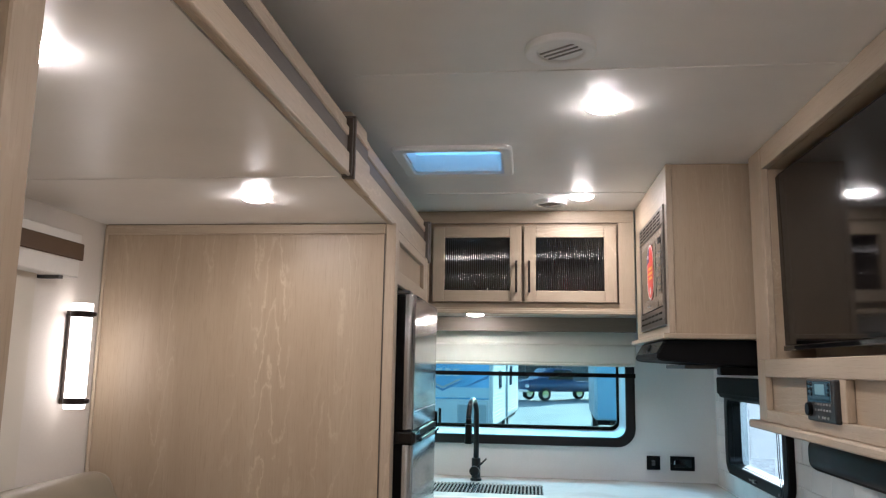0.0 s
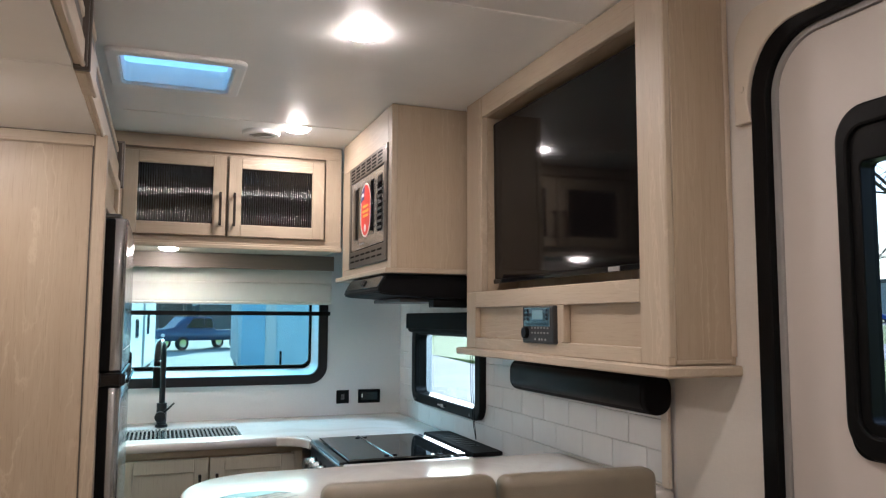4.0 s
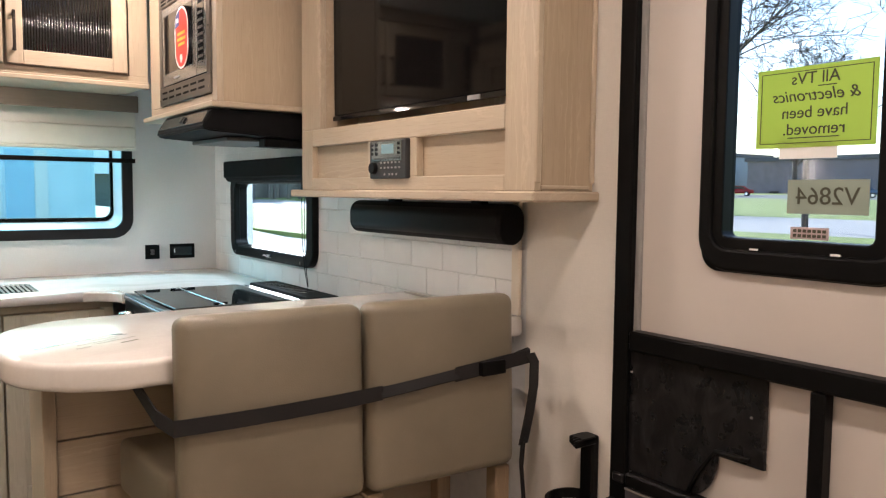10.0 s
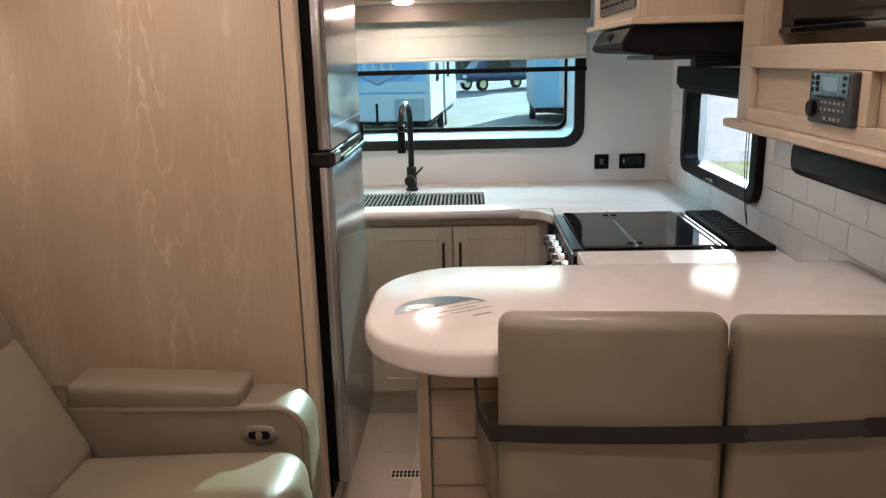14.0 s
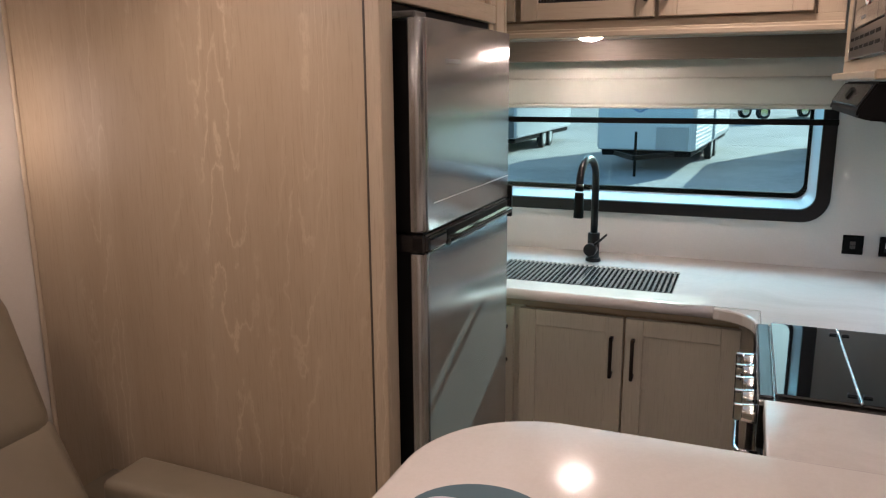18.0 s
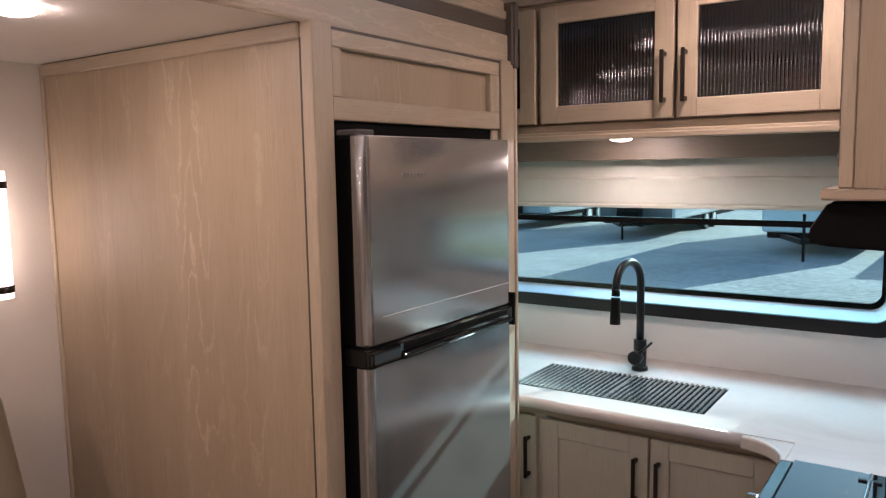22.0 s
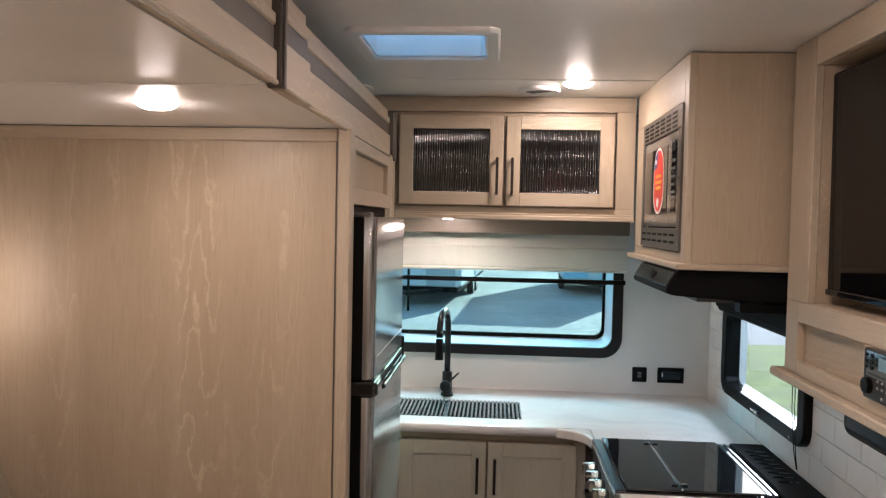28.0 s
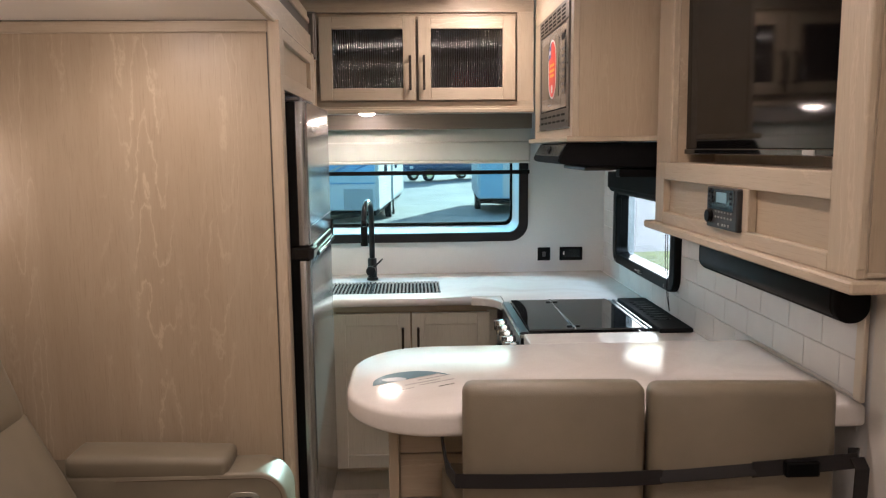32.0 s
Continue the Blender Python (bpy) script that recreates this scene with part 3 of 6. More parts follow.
# near length, overlapping block at the joint, far length
for y0, y1, dx, dz in ((0.775, 1.854, 0.004, -0.014), (1.882, 2.05, 0.010, 0.006), (2.05, 3.195, 0.0, 0.0)):
    part("board", box(0.084, 0.100 + dx, y0, y1, 1.846 - dz * 0.35, 1.918 + dz, 0.004, 2), WOOD_PALE_Y, fas)
    part("band", box(0.05, 0.094 + dx, y0, y1, 1.918 + dz, 1.958 + dz, 0.002), WOOD_GREY, fas, "dark grey stained band")
    part("upper_strip", box(0.05, 0.097 + dx, y0, y1, 1.958 + dz, 1.980 + dz, 0.003), WOOD_PALE_Y, fas)
    part("crown", box(0.04, 0.090 + dx, y0, y1, 1.980 + dz, 2.006 + dz * 1.3, 0.003), WOOD_PALE_Y, fas)
    part("lower_bead", cyl((0.098 + dx, y0, 1.8475 - dz * 0.35), (0.098 + dx, y1, 1.8475 - dz * 0.35), 0.0045, seg=10), WOOD_PALE_Y, fas, "", True)
part("joint_cover", merge(box(0.084, 0.109, 1.855, 1.881, 1.850, 1.990, 0.002), box(0.084, 0.114, 1.863, 1.876, 1.845, 1.996, 0.002)), WOOD_GREY, fas, "dark joint cover")
part("end_cap", merge(box(0.04, 0.112, 3.195, 3.222, 1.84, 1.998, 0.003), box(0.05, 0.118, 3.205, 3.222, 1.832, 2.004, 0.003)), WOOD_GREY, fas, "dark end cap")
part("gap_board", box(-0.62, -0.608, 0.777, 3.218, 1.87, CEIL - 0.001, 0), WOOD_PALE_Y, fas)

# ---- galley: upper cabinet over the sink ----
uc = thing("upper_cabinet", (0.3, 3.6, 1.655), "pale oak wall cabinet with black reeded glass doors", "cabinet")
UY = 3.385
part("carcass", box(-0.54, 0.942, UY + 0.018, EW, 1.665, CEIL - 0.002, 0.001), WOOD_X, uc)
part("top_rail", box(-0.54, 0.942, UY, UY + 0.018, 2.03, CEIL - 0.002, 0.001), WOOD_PALE_X, uc)
part("bottom_rail", box(-0.54, 0.942, UY, UY + 0.018, 1.665, 1.685, 0.001), WOOD_PALE_X, uc)
part("end_rail", box(0.875, 0.942, UY, UY + 0.018, 1.685, 2.03, 0.001), WOOD_PALE, uc)
part("shade_board", box(-0.54, 0.942, UY - 0.012, EW - 0.2, 1.652, 1.665, 0.002), WOOD_PALE_X, uc)
part("light_rail", box(-0.54, 0.942, UY - 0.022, UY + 0.008, 1.640, 1.657, 0.003), WOOD_PALE_X, uc)
part("pelmet", box(-0.54, 0.99, EW - 0.16, EW - 0.145, 1.585, 1.652, 0.002), WOOD_GREY_X, uc, "dark grey stained valance board")


def reeded(x0, x1, z0, z1, y):
    bm = bmesh.new()
    n = int((x1 - x0) / 0.0087)
    prof = []
    for k in range(n * 8 + 1):
        f = k / (n * 8)
        prof.append((x0 + (x1 - x0) * f, y - 0.00085 * abs(math.sin(math.pi * f * n))))
    lo = [bm.verts.new((x, yy, z0)) for x, yy in prof]
    hi = [bm.verts.new((x, yy, z1)) for x, yy in prof]
    for k in range(len(prof) - 1):
        bm.faces.new((lo[k], lo[k + 1], hi[k + 1], hi[k]))
    b0 = [bm.verts.new((x, y + 0.004, z)) for x, z in ((x0, z0), (x1, z0), (x1, z1), (x0, z1))]
    bm.faces.new(b0[::-1])
    return bm


REED = mat("reeded_black_glass", (0.004, 0.0035, 0.0035), 0.06)
REED.node_tree.nodes["Principled BSDF"].inputs["IOR"].default_value = 1.62


def upper_door(x0, x1, handle_right):
    d = part("door", box(x0 + 0.002, x1 - 0.002, UY - 0.005, UY - 0.002, 1.692, 2.010, 0), WOOD_PALE, uc)
    for a, b in ((x0, x0 + 0.05), (x1 - 0.05, x1)):
        part("stile", box(a, b, UY - 0.019, UY - 0.001, 1.69, 2.012, 0.002), WOOD_PALE, d)
    for a, b in ((1.69, 1.738), (1.965, 2.012)):
        part("rail", box(x0 + 0.05, x1 - 0.05, UY - 0.019, UY - 0.001, a, b, 0.002), WOOD_PALE_X, d)
    g = part("glass", reeded(x0 + 0.05, x1 - 0.05, 1.738, 1.965, UY - 0.008), REED, d, "black reeded glass panel", True)
    g.data.set_sharp_from_angle(angle=radians(16))
    hx = x1 - 0.022 if handle_right else x0 + 0.022
    part("handle", merge(box(hx - 0.005, hx + 0.005, UY - 0.048, UY - 0.039, 1.728, 1.862, 0.002), box(hx - 0.005, hx + 0.005, UY - 0.042, UY - 0.018, 1.732, 1.742, 0.001),
                         box(hx - 0.005, hx + 0.005, UY - 0.042, UY - 0.018, 1.848, 1.858, 0.001)), BRONZE, d, "dark bronze bar pull")
    return d


upper_door(0.095, 0.472, True)
upper_door(0.482, 0.866, False)
upper_door(-0.30, 0.077, False)

# ---- microwave cabinet and hood ----
MX, MY0, MY1, MZ0 = 0.945, 2.655, 3.36, 1.533
mc = thing("microwave_cabinet", (1.2, 3.05, MZ0), "pale oak wall cabinet around the microwave", "cabinet")
part("side_panel", box(MX + 0.02, WX - 0.002, MY0, MY0 + 0.018, MZ0, CEIL - 0.002, 0.001), WOOD, mc)
part("corner_post", box(MX, MX + 0.02, MY0 - 0.003, MY0 + 0.04, MZ0, CEIL - 0.002, 0.002), WOOD_PALE, mc)
part("top_rail", box(MX, MX + 0.02, MY0 + 0.04, MY1, 1.962, CEIL - 0.002, 0.002), WOOD_PALE_Y, mc)
part("bottom_rail", box(MX, MX + 0.02, MY0 + 0.04, MY1, MZ0, 1.560, 0.002), WOOD_PALE_Y, mc)
part("end_stile", box(MX, MX + 0.02, 3.226, MY1, 1.560, 1.962, 0.002), WOOD_PALE, mc)
part("back_box", box(MX + 0.3, WX - 0.002, MY0 + 0.018, MY1, MZ0 + 0.01, CEIL - 0.002, 0), WOOD, mc)
part("bottom_board", box(MX + 0.02, WX - 0.002, MY0 + 0.018, MY1, MZ0, MZ0 + 0.01, 0), WOOD_Y, mc)
part("ledge", box(MX - 0.022, 1.235, MY0 - 0.018, MY1 + 0.03, MZ0 - 0.017, MZ0, 0.003), WOOD_PALE_Y, mc, "thin projecting oak ledge")

mw = thing("microwave", (1.1, 2.956, 1.581), "built-in stainless microwave with black vented trim kit", "microwave")
TY0, TY1, TZ0, TZ1 = 2.69, 3.222, 1.563, 1.959
part("trim_frame", merge(box(MX - 0.006, MX + 0.004, TY0, TY1, TZ0, 1.624, 0.002), box(MX - 0.006, MX + 0.004, TY0, TY1, 1.896, TZ1, 0.002),
                         box(MX - 0.006, MX + 0.004, TY0, TY0 + 0.035, 1.624, 1.896, 0.002), box(MX - 0.006, MX + 0.004, TY1 - 0.035, TY1, 1.624, 1.896, 0.002)), TRIM_STEEL, mw, "dark steel vented trim frame")
for zc in (1.585, 1.605, 1.907, 1.919, 1.932, 1.944):
    for k in range(6):
        part("vent_slot", box(MX - 0.0068, MX - 0.0055, TY0 + 0.055 + 0.0775 * k, TY0 + 0.112 + 0.0775 * k, zc - 0.0035, zc + 0.0035, 0.0005), BLACK_MATTE, mw)
for y, z in ((TY0 + 0.012, 1.581), (TY0 + 0.012, 1.76), (TY0 + 0.012, 1.94), (TY1 - 0.012, 1.581), (TY1 - 0.012, 1.94)):
    part("screw", cyl((MX - 0.006, y, z), (MX - 0.0078, y, z), 0.004, seg=10), CHROME, mw)
part("cavity", box(MX + 0.012, MX + 0.29, TY0 + 0.03, TY1 - 0.03, 1.6, 1.92, 0), BLACK_MATTE, mw)
mdoor = part("door", box(MX - 0.004, MX + 0.011, 2.826, TY1 - 0.038, 1.628, 1.892, 0.002, 2), STEEL, mw, "stainless microwave door")
part("window", box(MX - 0.0055, MX - 0.003, 2.857, TY1 - 0.062, 1.668, 1.864, 0.001), GLOSS_BLACK, mdoor)
part("maker_mark", box(MX - 0.0048, MX - 0.0035, 2.994, 3.06, 1.643, 1.649, 0), MID_GREY, mdoor)
pan = part("control_panel", box(MX - 0.004, MX + 0.011, TY0 + 0.038, 2.823, 1.628, 1.892, 0.002, 2), STEEL, mw)
part("keypad", box(MX - 0.0055, MX - 0.003, 2.75, 2.805, 1.668, 1.869, 0.001), GLOSS_BLACK, pan)
part("display", box(MX - 0.0062, MX - 0.005, 2.756, 2.799, 1.841, 1.862, 0), BLACK_MATTE, pan)
part("button", merge(*[box(MX - 0.0064, MX - 0.005, 2.758 + 0.016 * a, 2.766 + 0.016 * a, 1.677 + 0.022 * b, 1.685 + 0.022 * b, 0) for a in range(3) for b in range(7)]), GREY, pan)
stk = tagged(part("sticker", plate(round_outline(0.140, 0.2, 0.0695, 12), 0, 0.0006), RED, None, m=facing("-x", 2.965, 1.765, MX - 0.0058)), "red oval promotional sticker on the microwave door", "sticker")
part("print", merge(*[box(MX - 0.0072, MX - 0.0064, 2.965 - w, 2.965 + w, z, z + 0.009, 0) for z, w in ((1.775, 0.038), (1.757, 0.043), (1.74, 0.034))]), YELLOW, stk, "orange print lines")
part("print", plate([(-0.069, 0.035), (-0.022, 0.042), (-0.014, 0.094), (-0.05, 0.077)], 0.0007, 0.0012), NAVY, stk, "navy corner patch", m=facing("-x", 2.965, 1.765, MX - 0.0058))
part("print", merge(box(MX - 0.0074, MX - 0.0068, 2.992, 3.014, 1.818, 1.831, 0)), PAPER, stk)
part("rim_print", ring_plate(round_outline(0.139, 0.199, 0.069, 12), round_outline(0.126, 0.186, 0.0625, 12), 0.0006, 0.0010), PAPER, stk, "white rim", m=facing("-x", 2.965, 1.765, MX - 0.0058))
part("print", cyl((MX - 0.0064, 2.97, 1.699), (MX - 0.0072, 2.97, 1.699), 0.014, seg=20), PAPER, stk)

hood = thing("range_hood", (1.08, 2.9, 1.43), "black slim range hood with angled front under the cabinet", "range hood")
bm = bmesh.new()
_pr = [(MX - 0.040, 1.452), (MX - 0.040, 1.466), (MX - 0.012, 1.513), (1.352, 1.513), (1.352, 1.428), (1.19, 1.432), (MX - 0.02, 1.446)]
_a = [bm.verts.new((x, 2.662, z)) for x, z in _pr]
_c = [bm.verts.new((x, 3.145, z)) for x, z in _pr]
bm.faces.new(_a), bm.faces.new(_c[::-1])
for k in range(len(_pr)):
    bm.faces.new((_a[k], _c[k], _c[(k + 1) % len(_pr)], _a[(k + 1) % len(_pr)]))
bmesh.ops.recalc_face_normals(bm, faces=bm.faces)
bmesh.ops.bevel(bm, geom=bm.edges[:], offset=0.004, segments=2, affect="EDGES")
part("body", bm, BLACK_MATTE, hood)
_hm = Matrix.Translation((MX - 0.027, 0, 1.489)) @ pose(0, 0, 0, 0, 31, 0)
part("front_panel", box(-0.0015, 0.0015, 2.676, 3.132, -0.022, 0.022, 0.001), HOOD_STEEL, hood, "dark steel control strip", m=_hm)
for k, y in enumerate((2.872, 2.90)):
    part("switch", box(-0.006, 0.002, y - 0.011, y + 0.011, -0.013 + 0.004 * k, 0.009 + 0.004 * k, 0.002), BLACK, hood, "black rocker switch", m=_hm)
part("grease_filter", box(MX + 0.06, 1.2, 2.74, 3.08, 1.424, 1.436, 0.002), GREY, hood)
part("light_box", box(1.10, 1.30, 2.672, 2.72, 1.405, 1.432, 0.003), BLACK, hood, "black lamp housing under the hood")

# ---- television cabinet ----
TX, TVY0, TVY1 = 1.192, 1.542, 2.60
OY0, OY1, OZ0, OZ1 = 1.635, 2.475, 1.453, 2.015
NY1, NZ0, NZ1 = 2.528, 1.308, 1.403      # the niches under the screen
tc = thing("television_cabinet", (1.37, 2.17, 1.29), "pale oak wall cabinet framing the television", "cabinet")
CB = 1.274                                 # foot of the carcass, top of the ledge
part("stile", box(TX, TX + 0.02, TVY0, OY0, CB, CEIL - 0.002, 0.002), WOOD_PALE, tc)
part("stile", box(TX, TX + 0.02, OY1, TVY1, OZ0, CEIL - 0.002, 0.002), WOOD_PALE, tc)
part("short_stile", box(TX, TX + 0.02, NY1, TVY1, CB, OZ0, 0.002), WOOD_PALE, tc)
part("top_rail", box(TX, TX + 0.02, OY0, OY1, OZ1, CEIL - 0.002, 0.002), WOOD_PALE_Y, tc)
part("middle_rail", box(TX, TX + 0.02, OY0, NY1, NZ1, OZ0, 0.002), WOOD_PALE_Y, tc)
part("bottom_rail", box(TX, TX + 0.02, OY0, NY1, CB, NZ0, 0.002), WOOD_PALE_Y, tc)
part("divider", box(TX, TX + 0.02, 1.961, 2.195, NZ0, NZ1, 0.002), WOOD_PALE, tc)
part("niche_panel", box(TX + 0.02, TX + 0.03, OY0 - 0.02, 1.98, NZ0 - 0.01, NZ1 + 0.01, 0), WOOD_Y, tc)
part("niche_panel", box(TX + 0.02, TX + 0.03, 2.175, NY1 + 0.02, NZ0 - 0.01, NZ1 + 0.01, 0), WOOD_Y, tc)
part("side_panel", box(TX + 0.02, WX - 0.002, TVY0, TVY0 + 0.016, CB, CEIL - 0.002, 0.001), WOOD, tc)
part("end_panel", box(TX + 0.02, WX - 0.002, TVY1 - 0.016, TVY1, CB, CEIL - 0.002, 0.001), WOOD, tc)
part("corner_bead", box(TX + 0.153, WX - 0.002, TVY0 - 0.006, TVY0, CB + 0.017, CEIL - 0.002, 0.002), WOOD_PALE, tc)
part("corner_bead", box(TX - 0.002, TX + 0.013, TVY0 - 0.006, TVY0, CB + 0.017, CEIL - 0.002, 0.002), WOOD_PALE, tc)
part("side_bead", box(TX + 0.014, TX + 0.152, TVY0 - 0.005, TVY0, CB + 0.003, CB + 0.012, 0.002), WOOD_PALE_X, tc)
part("ledge", box(TX - 0.022, WX - 0.002, TVY0 - 0.022, 2.640, CB - 0.022, CB, 0.004), WOOD_PALE_Y, tc, "projecting oak bottom ledge")
part("back_panel", box(1.32, 1.335, TVY0 + 0.02, TVY1, CB + 0.02, CEIL - 0.002, 0), WOOD, tc)
for y0, y1, z0, z1 in ((OY0 - 0.014, OY0, OZ0, OZ1), (OY1, OY1 + 0.014, OZ0, OZ1), (OY0, OY1, OZ0 - 0.012, OZ0), (OY0, OY1, OZ1, OZ1 + 0.012)):
    part("reveal", box(TX + 0.02, 1.32, y0, y1, z0, z1, 0), WOOD_Y, tc)

tv = thing("television", (1.25, 2.06, 1.47), "large flat black television set into the cabinet", "television")
TC = (OY0 + OY1) / 2
TILT = Matrix.Translation((0.008, 0, 0)) @ Matrix.Translation((TX, TC, 1.48)) @ pose(0, 0, 0, 0, -0.5, 0.3) @ Matrix.Translation((-TX, -TC, -1.48))
part("back", box(TX + 0.05, TX + 0.09, OY0 + 0.03, OY1 - 0.03, 1.51, 1.96, 0.006), BLACK_MATTE, tv, m=TILT)
part("bezel", box(TX + 0.035, TX + 0.05, OY0 + 0.004, OY1 - 0.012, 1.48, 1.992, 0.003), BLACK, tv, m=TILT)
part("screen", box(TX + 0.032, TX + 0.036, OY0 + 0.010, OY1 - 0.018, 1.492, 1.986, 0.001), SCREEN, tv, "dark reflecting screen", m=TILT)
part("lower_bezel", box(TX + 0.029, TX + 0.04, OY0 + 0.004, OY1 - 0.012, 1.477, 1.491, 0.002), GLOSS_BLACK, tv, m=TILT)
part("sensor", box(TX + 0.026, TX + 0.031, 1.765, 1.81, 1.478, 1.489, 0.001), MID_GREY, tv, m=TILT)
part("mount", box(TX + 0.09, 1.32, 1.9, 2.22, 1.58, 1.86, 0.003), BLACK_MATTE, tv)

st = thing("stereo", (1.27, 2.0818, 1.3012), "black wall stereo with display, knob and buttons", "stereo")
part("body", box(TX - 0.012, TX + 0.01, 1.9900, 2.1680, 1.3030, 1.4020, 0.005, 2), CHARCOAL, st)
part("face", box(TX - 0.0136, TX - 0.0115, 2.0085, 2.1525, 1.3475, 1.3985, 0.001), mat("mirror_face", (0.16, 0.17, 0.17), 0.07, 0.8), st, "mirror-gloss upper face")
part("display", box(TX - 0.0145, TX - 0.0134, 2.0449, 2.1036, 1.3662, 1.3902, 0.0004), LCD, st, "grey-green display")
part("slot", box(TX - 0.0143, TX - 0.0134, 2.0156, 2.1415, 1.3520, 1.3562, 0), GLOSS_BLACK, st)
part("knob", cyl((TX - 0.011, 2.1415, 1.3305), (TX - 0.022, 2.1415, 1.3305), 0.017, 0.0155, 28, 0.002), BLACK, st)
part("maker_mark", box(TX - 0.0128, TX - 0.0115, 2.0534, 2.0913, 1.3938, 1.3970, 0), MID_GREY, st)
for a in range(6):
    for b in range(2):
        part("button", box(TX - 0.0138, TX - 0.011, 2.0165 + 0.0175 * a, 2.0231 + 0.0175 * a, 1.3287 + 0.013 * b, 1.3332 + 0.013 * b, 0.0005), MID_GREY, st)
for y in (2.0298, 2.0487, 2.0629, 2.0866):
    part("button", box(TX - 0.0138, TX - 0.011, y, y + 0.006, 1.3112, 1.3167, 0.0005), MID_GREY, st)
for b in range(3):
    for y, w in ((2.1292, 0.014), (2.1500, 0.006), (2.0222, 0.007)):
        part("button", cyl((TX - 0.0134, y, 1.3670 + 0.0115 * b), (TX - 0.0156, y, 1.3670 + 0.0115 * b), max(0.0035, w / 3), None, 12), BLACK, st)

sb = thing("soundbar", (1.31, 2.085, 1.15), "black rounded soundbar hung under the cabinet ledge", "soundbar")
_sm = Matrix.Translation((1.306, 2.085, 1.197)) @ pose(0, 0, 0, 90, 0, 0.6)
part("body", plate(round_outline(0.074, 0.094, 0.034, 8), -0.345, 0.345, 0.004), BLACK_MATTE, sb, "", True, _sm)
for y in (1.86, 2.24):
    part("bracket", box(1.295, 1.32, y - 0.02, y + 0.02, 1.238, 1.2525, 0.002), BLACK, sb)
part("grille", plate(round_outline(0.064, 0.084, 0.030, 8), -0.331, 0.331, 0.002), BLACK, sb, "", True, Matrix.Translation((-0.0075, 0, 0)) @ _sm)

# ---- galley: counters, sink, range ----
CT = 0.91
ctop = thing("galley_countertop", (0.6, 3.5, CT - 0.035), "cream solid-surface L-shaped countertop around sink and range", "countertop")
# sink run with a hole for the basin, and the return towards the peninsula
GX0, GX1, GY0, GY1 = -0.014, 0.562, 3.388, 3.660
CF = 3.295                                 # centre line of the rounded front edge
bm = ring_plate([(-0.54, CF), (0.80, CF), (0.80, EW - 0.001), (-0.54, EW - 0.001)], [(GX0, GY0), (GX1, GY0), (GX1, GY1), (GX0, GY1)], CT - 0.035, CT)
part("corner_run", plate([(0.80, 3.172), (WX - 0.009, 3.172), (WX - 0.009, EW - 0.001), (0.80, EW - 0.001)], CT - 0.035, CT), COUNTER, ctop)
part("sink_run", bm, COUNTER, ctop)
part("front_edge", cyl((-0.54, CF, CT - 0.0175), (0.68, CF, CT - 0.0175), 0.0175), COUNTER, ctop, "", True)
part("corner_piece", plate([(0.68, CF), (0.68, CF - 0.0175)] + [(0.68 + 0.105 * math.sin(a), CF - 0.1225 + 0.105 * math.cos(a)) for a in [k * math.pi / 20 for k in range(1, 11)]] + [(0.80, CF - 0.1225), (0.80, CF)], CT - 0.035, CT - 0.0004, 0.006), COUNTER, ctop)
part("range_return", plate([(0.800, 2.27), (WX - 0.009, 2.27), (WX - 0.009, 2.668), (0.800, 2.668)], CT - 0.035, CT, 0.004), COUNTER, ctop)
part("back_strip", plate([(1.338, 2.67), (WX - 0.009, 2.67), (WX - 0.009, 3.17), (1.338, 3.17)], CT - 0.035, CT), COUNTER, ctop)

sink = thing("sink", (0.29, 3.53, 0.72), "stainless sink covered by a slatted roll-up grate", "sink")
part("basin", merge(box(GX0, GX1, GY0, GY1, 0.73, 0.74, 0), box(GX0, GX0 + 0.004, GY0, GY1, 0.74, 0.905, 0), box(GX1 - 0.004, GX1, GY0, GY1, 0.74, 0.905, 0),
                    box(GX0, GX1, GY0, GY0 + 0.004, 0.74, 0.905, 0), box(GX0, GX1, GY1 - 0.004, GY1, 0.74, 0.905, 0)), STEEL, sink)
gr = thing("sink_grate", (0.29, 3.53, CT), "grey roll-up drying grate lying over the sink", "drying rack")
me_slat = None
for half, x0 in ((0, GX0 + 0.006), (1, 0.282)):
    for k in range(18):
        x = x0 + 0.0157 * k
        if me_slat is None:
            s0 = part("slat", box(-0.0044, 0.0044, GY0 + 0.004, GY1 - 0.004, CT - 0.007, CT + 0.002, 0.0022), STEEL, gr)
            me_slat = s0.data
            s0.location.x = x
        else:
            o = new("slat", me_slat)
            o.parent, o.matrix_parent_inverse, o.location = gr, s0.matrix_parent_inverse, (x, 0, 0)
for y in (GY0 + 0.012, GY1 - 0.012):
    part("end_bar", box(GX0 + 0.002, GX1 - 0.002, y - 0.006, y + 0.006, CT - 0.010, CT - 0.0065, 0.001), BLACK, gr, "black silicone strip")
part("divider", box(0.268, 0.279, GY0, GY1, 0.78, CT - 0.001, 0.002), STEEL, gr)

